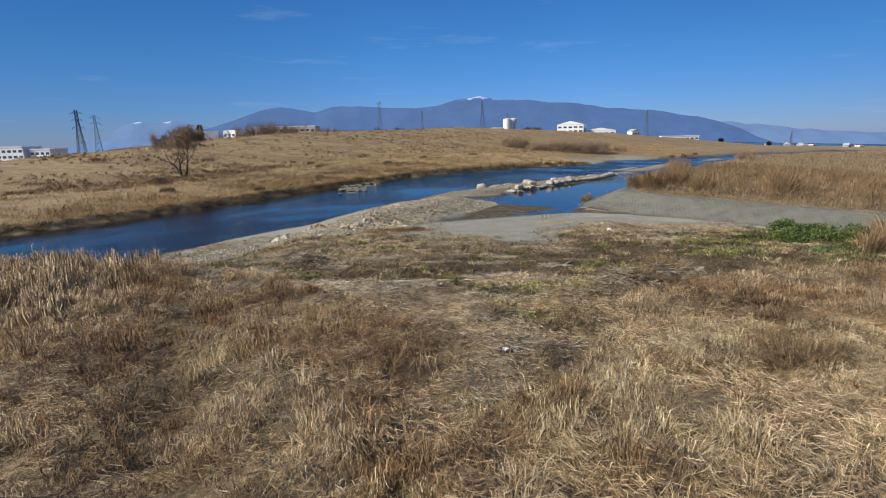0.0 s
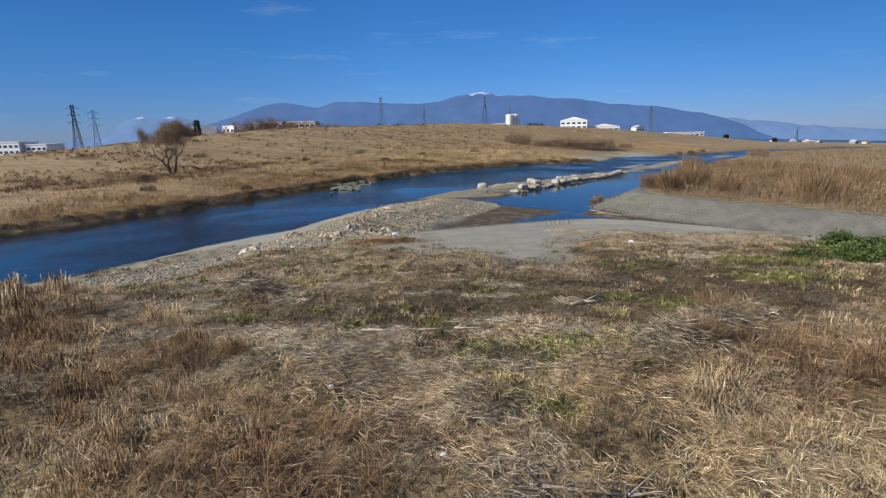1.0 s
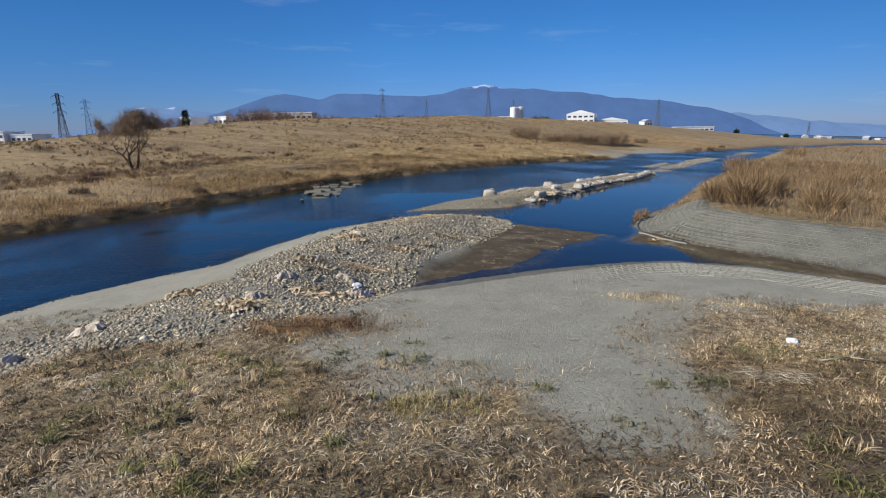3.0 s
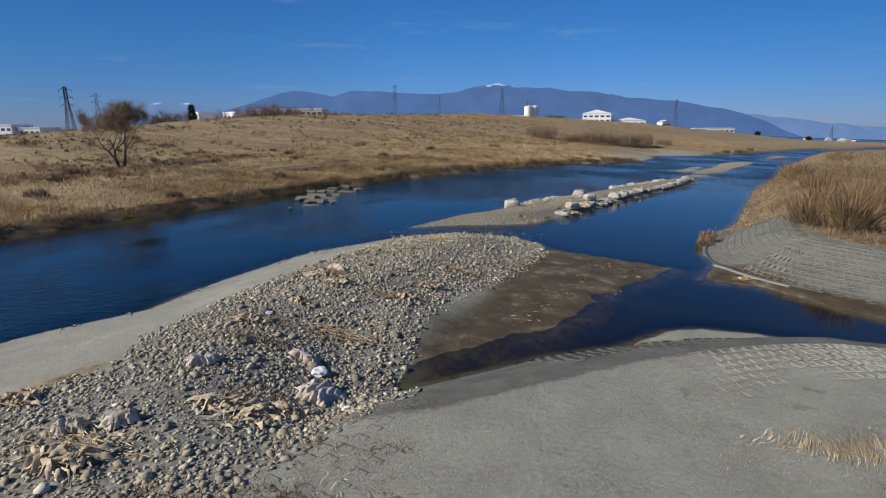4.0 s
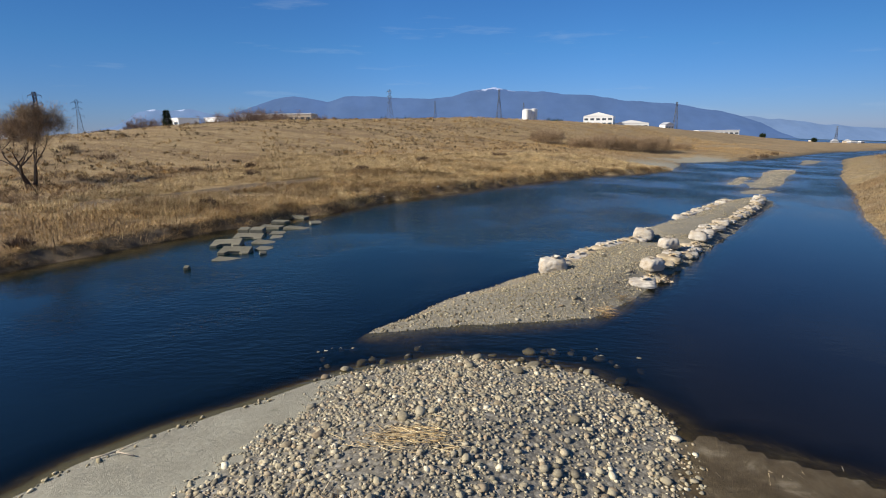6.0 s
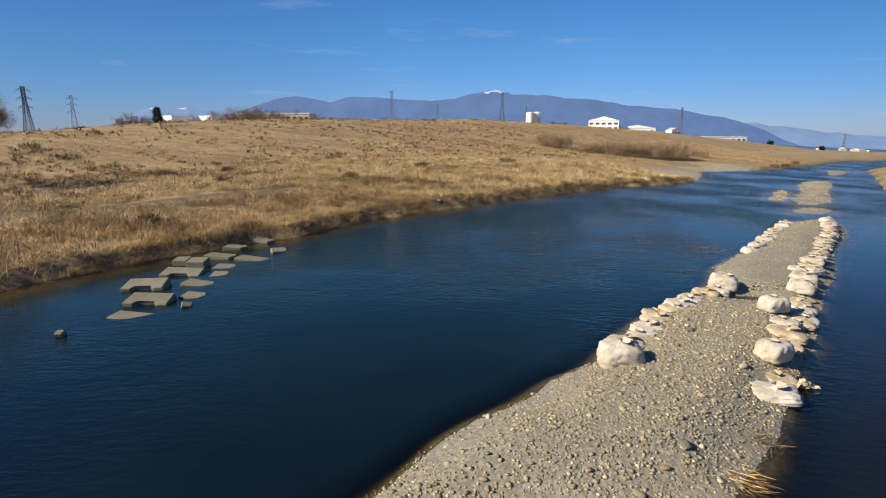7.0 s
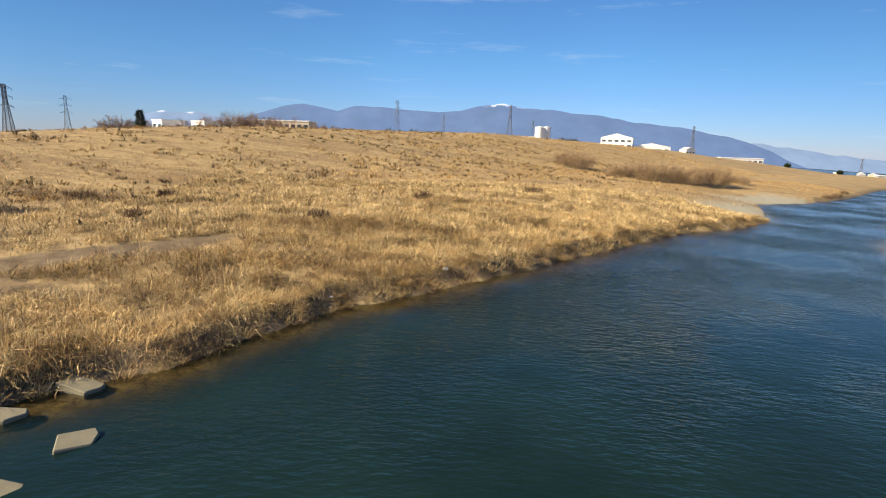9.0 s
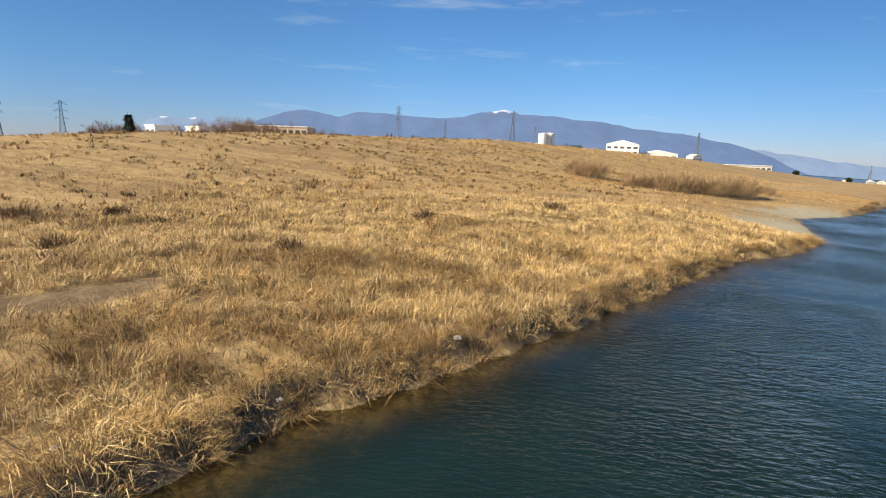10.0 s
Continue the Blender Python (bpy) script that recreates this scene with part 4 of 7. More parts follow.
def mops(name, cx, cy, each, high, reach, mat, label, seed, width=(0.007, 0.014), way=None):
    """Tussocks: broad leaves that rise from one root, arch over and hang."""
    r = np.random.RandomState(seed)
    k = np.repeat(np.arange(len(cx)), each)
    n = len(k)
    a = r.uniform(0, 2 * np.pi, n)
    o = np.abs(r.normal(0, 0.16, n)) * (reach[k] / 0.35)
    x, y, z = cx[k] + np.cos(a) * o, cy[k] + np.sin(a) * o, ground(cx, cy)[k] - 0.04
    h, far = high[k] * r.uniform(0.45, 1.1, n), reach[k] * r.uniform(0.3, 1.25, n)
    lean = (15.0 * lumps(cx, cy, 1.3, 2, 51.0))[k] if way is None else way
    b = a + r.normal(0, 0.5, n)
    dx, dy = (np.cos(b) + 0.35 * np.cos(lean)) * far, (np.sin(b) + 0.35 * np.sin(lean)) * far
    d = r.uniform(0.85, 1.5, n)
    side = b + np.pi / 2 + r.normal(0, 0.5, n)
    w = r.uniform(width[0], width[1], n) / 2
    sx, sy = np.cos(side) * w, np.sin(side) * w

    def at(s, q):
        return np.stack([x + dx * s ** 1.4 + sx * q, y + dy * s ** 1.4 + sy * q, z + h * (1.9 * s - 1.35 * d * s ** 2.2)], 1)

    i = np.arange(n)[:, None] * 4
    v = np.stack([at(0.0, 0), at(0.5, 1), at(0.5, -1), at(1.0, 0)], 1)
    f = np.concatenate([i + [0, 1, 2], i + [1, 3, 2]], 1)
    return tagged(part(name, mesh_of(name, v.reshape(-1, 3), f.reshape(-1, 3)), mat), label, "grass", kind="stuff")


def clumps(name, x, y, each, high, wide, mat, label, seed, width):
    """Low clumps of short leaves, two faces a leaf."""
    r = np.random.RandomState(seed)
    k = np.repeat(np.arange(len(x)), each)
    px, py = x[k] + r.normal(0, 0.5, len(k)) * wide[k], y[k] + r.normal(0, 0.5, len(k)) * wide[k]
    return field(name, px, py, high[k] * r.uniform(0.4, 1.2, len(k)), r.uniform(width[0], width[1], len(k)), np.clip(r.normal(0.8, 0.35, len(k)), 0.05, 1.4), mat, label, seed, (0.05, 0.05), False, 0.3)


def open_turf(x, y):
    """Where no tussocks stand: russet weeds, flattened turf and dark hollows."""
    return (1 - 0.9 * spots(x, y, DARKS)) * (1 - 0.85 * spots(x, y, RUSSETS)) * (1 - 0.92 * spots(x, y, FLATS)) * (1 - 0.9 * spots(x, y, MATTED))


x, y = sow(rng, -27, 26, 3.6, 22, 9.5, lambda x, y: seen(x, y) * tussocky(x, y) * open_turf(x, y) * (0.1 + 0.9 * smooth(0.4, 0.5, lumps(x, y, 1.2, 2, 40.0))))
warm = (rng.rand(len(x)) < 0.1 + 0.64 * smooth(1, 2.6, x) * (1 - smooth(10, 12.5, y))) & (lumps(x, y, 2.0, 2, 63.0) > 0.38)
rusty = (~warm) & (lumps(x, y, 1.5, 2, 83.0) + rng.normal(0, 0.06, len(x)) > 0.52)
high = rng.uniform(0.26, 0.6, len(x)) * (0.6 + 0.8 * lumps(x, y, 1.6, 2, 40.0)) * np.where(x > 0.5, 0.8, 1.0)
reach = rng.uniform(0.16, 0.42, len(x)) * np.where(x > 0.5, 1.2, 1.0)
grey_brown = ~(warm | rusty)
mops("grass_tufts", x[grey_brown], y[grey_brown], 105, high[grey_brown], reach[grey_brown], STRAW, "withered tan grass tussocks with drooping leaves", 44, (0.006, 0.012))
mops("grass_tufts", x[rusty], y[rusty], 100, high[rusty], reach[rusty], RUSSET, "russet brown grass tussocks with drooping leaves", 47, (0.006, 0.012))
mops("grass_tufts", x[warm], y[warm], 110, high[warm], reach[warm], STRAW_PALE, "pale bleached straw mops fallen over in swirls", 46, (0.005, 0.011))
x, y = sow(rng, -10, 14, 5, 26, 26, lambda x, y: spots(x, y, YELLOWS))
mops("grass_tufts", x, y, 40, rng.uniform(0.16, 0.4, len(x)), rng.uniform(0.1, 0.25, len(x)), YELLOW, "yellowish fresh-looking tufts among the straw", 49, (0.006, 0.012))
x, y = sow(rng, -11, 12, 5, 17, 30, lambda x, y: spots(x, y, RUSSETS) * seen(x, y))
clumps("weeds", x, y, 34, rng.uniform(0.25, 0.62, len(x)), rng.uniform(0.05, 0.18, len(x)), RUSSET, "thick russet dead weeds standing in the meadow", 50, (0.004, 0.009))
x, y = sow(rng, -9, 0, 6.5, 13, 60, lambda x, y: spots(x, y, FLATS))
clumps("flattened_turf", x, y, 18, rng.uniform(0.05, 0.16, len(x)), rng.uniform(0.1, 0.3, len(x)), OLIVE, "flattened olive-brown turf", 52, (0.006, 0.013))
x, y = sow(rng, -27, -9, 12, 21.5, 2.6, lambda x, y: smooth(-1.5, 0.3, -x - np.interp(y, [12, 17, 21], [9.5, 10.5, 12])) * (0.45 + 0.55 * smooth(0.35, 0.5, lumps(x, y, 2.0, 2, 9.0))))
mops("tall_grass", x, y, 85, rng.uniform(0.85, 1.35, len(x)), rng.uniform(0.2, 0.45, len(x)), STRAW, "tall tan grass along the edge of the meadow", 48, (0.012, 0.024))

# undergrowth and thatch between the tussocks
x, y = sow(rng, -26, 26, 3.6, 21, 20, lambda x, y: seen(x, y) * np.maximum(tussocky(x, y), 0.8 * (y < 13)) * (0.35 + 0.65 * smooth(0.4, 0.55, lumps(x, y, 0.8, 2, 3.0))))
clumps("undergrowth", x, y, 12, rng.uniform(0.12, 0.4, len(x)), rng.uniform(0.08, 0.3, len(x)), STUBBLE, "low brown withered undergrowth of the meadow", 4, (0.008, 0.018))
x, y = sow(rng, -12, 12, 4, 18.5, 26, lambda x, y: spots(x, y, DARKS) * seen(x, y))
clumps("weeds", x, y, 22, rng.uniform(0.2, 0.55, len(x)), rng.uniform(0.06, 0.2, len(x)), SCRUB_DARK, "dark russet dead weeds between pale tussocks, some in place of shaded holes", 45, (0.005, 0.012))

# thatch of fallen leaves
for mat, seed, per, label in ((STRAW, 64, 520, "matted thatch of fallen tan leaves"), (RUSSET, 65, 170, "matted thatch of russet leaves and stems"), (STRAW_PALE, 66, 150, "pale bleached leaves matted over the meadow")):
    x, y = sow(rng, -9, 10, 4.5, 15, per, lambda x, y: seen(x, y) * smooth(0.38, 0.56, lumps(x, y, 1.1, 3, 5.0 * seed)) * (1 - 0.7 * spots(x, y, DARKS)) * np.where(mat is STRAW_PALE, (0.1 + 0.9 * smooth(1, 3, x)) * (1 - smooth(10.5, 12, y)), 1.0 - (0.9 if mat is RUSSET else 0.6) * smooth(12, 14, y)))
    r = np.random.RandomState(seed)
    turn = 16.0 * lumps(x, y, 0.8, 2, seed) + r.normal(0, 0.7, len(x))
    flat = np.stack([np.cos(turn), np.sin(turn), r.normal(0, 0.22, len(x))], 1)
    thatch_mat = part("thatch", twig_mesh("thatch", np.stack([x, y, ground(x, y) + r.uniform(0.02, 0.2, len(x))], 1), flat, r.uniform(0.1, 0.32, len(x)), r.uniform(0.004, 0.009, len(x)), r), mat)
    tagged(thatch_mat, label, "straw", kind="stuff")

# flood-flattened stalks, grey and lying flat
x, y = sow(rng, -11, 13, 7, 29, 760, lambda x, y: np.maximum.reduce([spots(x, y, MATTED), spots(x, y, GREYS), 0.45 * smooth(11.5, 13, y) * (1 - smooth(14.6, 16, y + 0.1 * x)) * smooth(0.42, 0.58, lumps(x, y, 1.5, 3, 77.0)) * (x < 7)]))
r = np.random.RandomState(61)
turn = 14.0 * lumps(x, y, 1.1, 2, 23.0) + r.normal(0, 1.1, len(x))
flat = np.stack([np.cos(turn), np.sin(turn), r.normal(0, 0.06, len(x))], 1)
grey_mat = part("matted_stalks", twig_mesh("matted_stalks", np.stack([x, y, ground(x, y) + r.uniform(0.01, 0.1, len(x))], 1), flat, r.uniform(0.1, 0.34, len(x)), r.uniform(0.006, 0.012, len(x)), r), STRAW_GREY)
tagged(grey_mat, "grey flood-flattened stalks lying matted on the meadow", "straw", kind="stuff")


def low_chance(x, y):
    d, s, g = inside_by(NEAR_LAND, x, y), inside_by(SANDY, x, y), inside_by(GRAVEL, x, y)
    w = (lumps(x, y, 2.2, 3) - 0.5) * 1.6 + (lumps(x, y, 0.6, 2, 5.0) - 0.5) * 1.5
    return smooth(0.5, 2, d) * (1 - smooth(-1.4, 2.0, s + w)) * (1 - smooth(-1.0, 1.2, g + w)) * (1 - tussocky(x, y)) * (1 - 0.8 * spots(x, y, GREYS)) * (1 - 0.8 * spots(x, y, MATTED)) * (np.abs(x) < 4 + 0.95 * y)


BROWN = lambda x, y: np.exp(-(((x - 8.8) / 4.6) ** 2 + ((y - 20.6) / 4.8) ** 2)) + 0.5 * np.exp(-(((x + 1.0) / 3.4) ** 2 + ((y - 17.6) / 1.7) ** 2))
x, y = sow(rng, -22, 24, 7, 33, 34, lambda x, y: low_chance(x, y) * (0.3 + 0.7 * smooth(0.36, 0.52, lumps(x, y, 0.9, 3, 9.0))))
kind = lumps(x, y, 2.2, 3, 12.0) + rng.normal(0, 0.1, len(x)) - 0.6 * BROWN(x, y) - 0.1 * smooth(14.5, 16, y) * (1 - smooth(19, 20.5, y))
for low, top, mat, seed, label in ((-2, 0.44, SCRUB_DARK, 5, "short dark brown weed stubble"), (0.44, 0.54, STUBBLE, 9, "short brown weed stubble"), (0.54, 0.6, OLIVE, 6, "low olive-tan turf clumps"), (0.6, 2, STRAW, 8, "short pale dry grass clumps")):
    p = (kind >= low) & (kind < top)
    clumps("turf" if seed in (6, 8) else "stubble", x[p], y[p], 17, rng.uniform(0.06, 0.22, p.sum()), rng.uniform(0.05, 0.22, p.sum()), mat, label, seed, (0.007, 0.017))
curl = np.random.RandomState(77)
x, y = sow(curl, -14, 17, 13.5, 31.5, 700, lambda x, y: low_chance(x, y) * (0.35 + 0.65 * smooth(0.4, 0.52, lumps(x, y, 0.5, 3, 39.0))))
tone = lumps(x, y, 1.8, 3, 58.0) + curl.normal(0, 0.07, len(x)) - 0.35 * BROWN(x, y) - 0.13 * smooth(14.5, 16, y) * (1 - smooth(19, 20.5, y))
for low, top, mat, seed, label in ((-2, 0.33, SCRUB_DARK, 31, "dark brown curled leaf litter of the low meadow"), (0.33, 0.46, STUBBLE, 32, "brown curled leaf litter of the low meadow"),
                                   (0.46, 0.56, STRAW, 33, "tan curled leaf litter of the low meadow"), (0.56, 2, STRAW_GREY, 34, "greyish curled leaf litter of the low meadow")):
    p = (tone >= low) & (tone < top)
    field("leaf_litter", x[p], y[p], curl.uniform(0.05, 0.17, p.sum()), curl.uniform(0.012, 0.026, p.sum()), np.clip(curl.normal(1.2, 0.5, p.sum()), 0.1, 2.2), mat, label, seed, (0, 0), False, 0.25)


def brush_pile(x, y, w, d, high, n, mat, label, seed):
    """A low heap of washed-up stalks and twigs."""
    r = np.random.RandomState(seed)
    px, py = x + r.normal(0, w / 3, n), y + r.normal(0, d / 3, n)
    up = high * np.exp(-((px - x) / w) ** 2 * 3 - ((py - y) / d) ** 2 * 3) * r.uniform(0.1, 1.0, n)
    a = r.uniform(0, 6.28, n)
    way = np.stack([np.cos(a), np.sin(a), r.normal(0, 0.25, n)], 1)
    ob = part("brush_pile", twig_mesh("brush_pile", np.stack([px, py, ground(px, py) + up], 1), way, r.uniform(0.15, 0.5, n), r.uniform(0.008, 0.016, n), r), mat)
    return tagged(ob, label, "brush", kind="stuff")


for k, (bx, by, w, d, high, n) in enumerate(((-4.8, 19.5, 1.5, 0.9, 0.5, 1500), (-5.9, 20.2, 1.2, 0.7, 0.4, 900), (5.2, 14.2, 1.3, 0.9, 0.5, 1400), (6.6, 15.6, 1.4, 0.8, 0.45, 1200), (7.9, 16.6, 1.2, 0.6, 0.35, 800))):
    brush_pile(bx, by, w, d, high, n, STRAW_GREY, "grey heap of washed-up stalks", 300 + k)
    brush_pile(bx + 0.2, by + 0.1, w, d, high, n // 2, SCRUB_DARK, "dark heap of washed-up twigs", 320 + k)
x, y = sow(rng, 9, 27, 16, 31, 380, lambda x, y: smooth(0.4, 0.56, lumps(x, y, 2.0, 3, 5.0)) * np.exp(-(((x - 15.6) / 2.8) ** 2 + ((y - 24.2) / 2.6) ** 2)) * (y < x + 11.5))
field("green_weeds", x, y, rng.uniform(0.1, 0.36, len(x)), rng.uniform(0.025, 0.06, len(x)), np.clip(rng.normal(0.7, 0.3, len(x)), 0.05, 1.2), GREEN,
      "fresh green weeds beside the channel", 7)
x, y = sow(rng, -6, 16, 10, 26, 64, lambda x, y: spots(x, y, GREENS))
clumps("green_grass", x, y, 16, rng.uniform(0.1, 0.3, len(x)), rng.uniform(0.05, 0.2, len(x)), GREEN_DRY, "sparse green and yellow grass among the straw", 18, (0.01, 0.026))
for mat, seed, per, label in ((LEAFY, 19, 1.6, "low olive green weed cushions on the meadow"), (SCRUB_DARK, 20, 1.3, "low dark brown weed cushions on the meadow"), (STRAW, 21, 1.2, "small pale grass cushions on the meadow")):
    x, y = sow(rng, -16, 20, 13, 28, per, lambda x, y: low_chance(x, y) * smooth(0.4, 0.56, lumps(x, y, 2.4, 2, 30.0 + seed)))
    clumps("weed_cushions", x, y, 64, rng.uniform(0.14, 0.36, len(x)), rng.uniform(0.14, 0.36, len(x)), mat, label, seed, (0.01, 0.024))
x, y = sow(rng, 15, 27, 20.5, 33, 2.2, lambda x, y: smooth(0.8, 2.0, inside_by(NEAR_LAND, x, y)) * smooth(-0.5, 1, x - 0.9 * y + 2.2))
tufts("scrub", x, y, 60, rng.uniform(1.0, 1.9, len(x)), rng.uniform(0.4, 0.9, len(x)), SCRUB, "tall russet reeds at the end of the meadow", 74, (0.012, 0.03))

x, y = sow(rng, -150, 170, 85, 320, 0.28, lambda x, y: smooth(20, 40, inside_by(LEFT_LAND, x, y)) * (1 - smooth(95, 102, inside_by(LEFT_LAND, x, y))) * smooth(0.4, 0.6, lumps(x, y * 2.5, 12, 3, 61.0)))
tufts("foreland_tufts", x, y, 14, rng.uniform(0.4, 1.0, len(x)), rng.uniform(0.6, 2.2, len(x)), REED_BROWN, "tawny clumps of dead weeds dotted over the levee and foreland", 71, (0.05, 0.14))

tufts("bank_grass", edge_x, edge_y, 36, rng.uniform(0.35, 0.75, len(edge_x)), rng.uniform(0.3, 0.8, len(edge_x)), REED_BROWN, "dry grass hanging over the cut edge of the bank", 72, (0.006, 0.013), 0.4)

r = np.random.RandomState(17)
x, y = sow(r, -85, -34, 72, 116, 0.9, lambda x, y: smooth(10, 18, inside_by(LEFT_LAND, x, y)) * (1 - smooth(46, 60, inside_by(LEFT_LAND, x, y))) * smooth(0.4, 0.56, lumps(x, y * 2, 7, 3, 46.0)))
tufts("foreland_brush", x, y, 30, r.uniform(0.5, 1.2, len(x)), r.uniform(0.6, 1.8, len(x)), SCRUB, "brown brush standing round the tree on the foreland", 76, (0.02, 0.05), 0.2)
r = np.random.RandomState(16)
tufts("reed_clumps", clump_x, clump_y, 34, r.uniform(0.5, 1.15, len(clump_x)), r.uniform(0.2, 0.6, len(clump_x)), REED_BROWN, "tawny reed clumps standing out of the reed bed", 75, (0.008, 0.018), 0.35)
x, y = sow(rng, -110, 90, 90, 235, 0.2, lambda x, y: smooth(14, 26, inside_by(LEFT_LAND, x, y)) * (1 - smooth(96, 104, inside_by(LEFT_LAND, x, y))) * smooth(0.47, 0.57, lumps(x, y * 3.0, 14, 3, 81.0)))
tufts("foreland_weeds", x, y, 16, rng.uniform(0.4, 0.9, len(x)), rng.uniform(0.6, 2.0, len(x)), SCRUB_DARK, "dark brown weed patches across the foreland", 73, (0.05, 0.13))

# ---------- scrub of the right bank ----------
x, y = sow(rng, 12, 62, 28, 110, 40, lambda x, y: smooth(4.0, 5.5, inside_by(RIGHT_LAND, x, y) + np.where((y > 54), 4.6, 0.0)) * (1 - smooth(26, 36, inside_by(RIGHT_LAND, x, y))) * (0.4 + 0.6 * smooth(0.35, 0.55, lumps(x, y, 5, 3, 3.0))))
field("scrub", x, y, (0.25 + 2.3 * lumps(x, y, 3.2, 3, 8.0) ** 1.6) * (0.5 + 0.5 * smooth(1, 6, inside_by(RIGHT_LAND, x, y))) * rng.uniform(0.5, 1.25, len(x)), rng.uniform(0.012, 0.032, len(x)), np.clip(rng.normal(0.6, 0.3, len(x)), 0.04, 1.2), SCRUB,
      "tall russet reed scrub above the concrete revetment", 9)
x, y = sow(rng, 12, 200, 20, 260, 1.4, lambda x, y: smooth(5, 9, inside_by(RIGHT_LAND, x, y)) * (1 - smooth(60, 120, inside_by(RIGHT_LAND, x, y))))
field("scrub", x, y, rng.uniform(0.5, 1.2, len(x)), rng.uniform(0.04, 0.1, len(x)), np.clip(rng.normal(0.35, 0.2, len(x)), 0.02, 0.9), SCRUB,
      "pale dry grass behind the scrub", 10)


# ---------- more materials ----------
def make_stone(name, island, warm=(1, 1, 1)):
    """River stones: greys, browns and a few pale ones, each of its own tone."""
    m, n, l, b = material(name, 0.85, 0.25)
    r = n.new("ShaderNodeNewGeometry").outputs["Random Per Island"] if island else n.new("ShaderNodeObjectInfo").outputs["Random"]
    col = ramp(n, l, r, [(0.0, (0.12, 0.112, 0.097)), (0.3, (0.2, 0.187, 0.158)), (0.6, (0.265, 0.245, 0.198)), (0.75, (0.22, 0.18, 0.14)), (0.93, (0.33, 0.31, 0.26)), (1.0, (0.5, 0.475, 0.42))])
    s = speckle(n, l, 22.0, 5)
    col = blend(n, l, 0.7, col, ramp(n, l, s, [(0.3, (0.6, 0.6, 0.6)), (0.7, (1.25, 1.22, 1.15))]), "MULTIPLY")
    col = blend(n, l, 1.0, col, warm, "MULTIPLY")
    l.new(col, b.inputs["Base Color"])
    bumped(n, l, b, s, 0.4, 0.01)
    return m


def make_sack(name, clean, stained, edge):
    m, n, l, b = material(name, 0.7, 0.3)
    where = n.new("ShaderNodeTexCoord").outputs["Object"]
    r = n.new("ShaderNodeObjectInfo").outputs["Random"]
    shift = n.new("ShaderNodeVectorMath")
    shift.operation = "ADD"
    l.new(where, shift.inputs[0])
    l.new(r, shift.inputs[1])
    s = speckle(n, l, 1.6, 4, shift.outputs[0])
    col = ramp(n, l, s, [(edge - 0.14, stained), (edge + 0.1, clean)])
    col = blend(n, l, 0.3, col, ramp(n, l, speckle(n, l, 14, 4, where), [(0.3, tuple(c * 0.6 for c in stained)), (0.65, clean)]))
    l.new(col, b.inputs["Base Color"])
    weave = speckle(n, l, 60, 2, where)
    bumped(n, l, b, weave, 0.3, 0.006)
    return m


STONE, STONES, STONES_TAN = make_stone("river stone", False, (1.12, 1.07, 0.92)), make_stone("river pebbles", True, (1.6, 1.54, 1.34)), make_stone("tan pebbles", True, (1.32, 1.24, 0.98))
CONCRETE = plain("weathered concrete", (0.185, 0.173, 0.128), 0.85, 1.6, 0.5, 0.25, 0.01, 0.25)
MATTING = plain("sandy concrete block", (0.27, 0.262, 0.212), 0.9, 0.5, 0.5, 0.2, 0.008, 0.3)
# Sand in the hollows, with the recess's shade put into its colour.
HOLLOW = plain("sand in hollows with shade", (0.15, 0.145, 0.112), 0.9, 0.7, 0.4)
REVET = plain("grey revetment concrete", (0.2, 0.197, 0.16), 0.9, 0.5, 0.5, 0.2, 0.008, 0.3)
# Darker than REVET: shade of the hollows put into the colour.
REVET_HOLLOW = plain("revetment hollows with shade", (0.112, 0.108, 0.085), 0.9, 0.7, 0.4)
SACK = make_sack("white woven sack", (0.54, 0.51, 0.45), (0.38, 0.3, 0.2), 0.46)
SACK_TAN = make_sack("dirty tan sack", (0.55, 0.47, 0.34), (0.34, 0.26, 0.15), 0.5)
CLOTH_TAN = make_sack("tan torn sheet", (0.62, 0.5, 0.33), (0.4, 0.29, 0.17), 0.44)
CLOTH = make_sack("torn sheet", (0.66, 0.58, 0.48), (0.4, 0.3, 0.2), 0.47)
WHITE = plain("white cladding", (0.78, 0.79, 0.78), 0.6, 0.2, 0.08)
CREAM = plain("cream render", (0.6, 0.5, 0.38), 0.8, 0.2, 0.12)
HOUSE_GREY = plain("grey house wall", (0.3, 0.31, 0.33), 0.8, 0.2, 0.2)
ROOF = plain("grey metal roof", (0.42, 0.44, 0.47), 0.5, 0.2, 0.15)
PANE = plain("dark window", (0.06, 0.08, 0.1), 0.15, 0.3, 0.2, 0.6)
STEEL = plain("galvanised steel", (0.1, 0.12, 0.155), 0.6, 0.5, 0.15)
BARK = plain("dark bark", (0.075, 0.055, 0.042), 0.9, 4.0, 0.4)
TWIG = make_straw("winter twigs", [(0.0, (0.06, 0.042, 0.03)), (0.6, (0.13, 0.085, 0.055)), (1.0, (0.24, 0.16, 0.1))])
# Reddish twigs; the air's haze is put into their paler colour.
HAZY_TWIG = make_straw("reddish twigs paled by haze", [(0.0, (0.13, 0.085, 0.072)), (0.6, (0.24, 0.165, 0.135)), (1.0, (0.35, 0.25, 0.2))])
TWIG_PALE = make_straw("tawny twigs", [(0.0, (0.16, 0.112, 0.075)), (0.6, (0.32, 0.23, 0.15)), (1.0, (0.45, 0.34, 0.23))])
NEEDLE = make_straw("dark needles", [(0.0, (0.012, 0.025, 0.014)), (1.0, (0.035, 0.06, 0.03))])
DRIFT = plain("bleached driftwood", (0.42, 0.36, 0.28), 0.85, 3.0, 0.3)
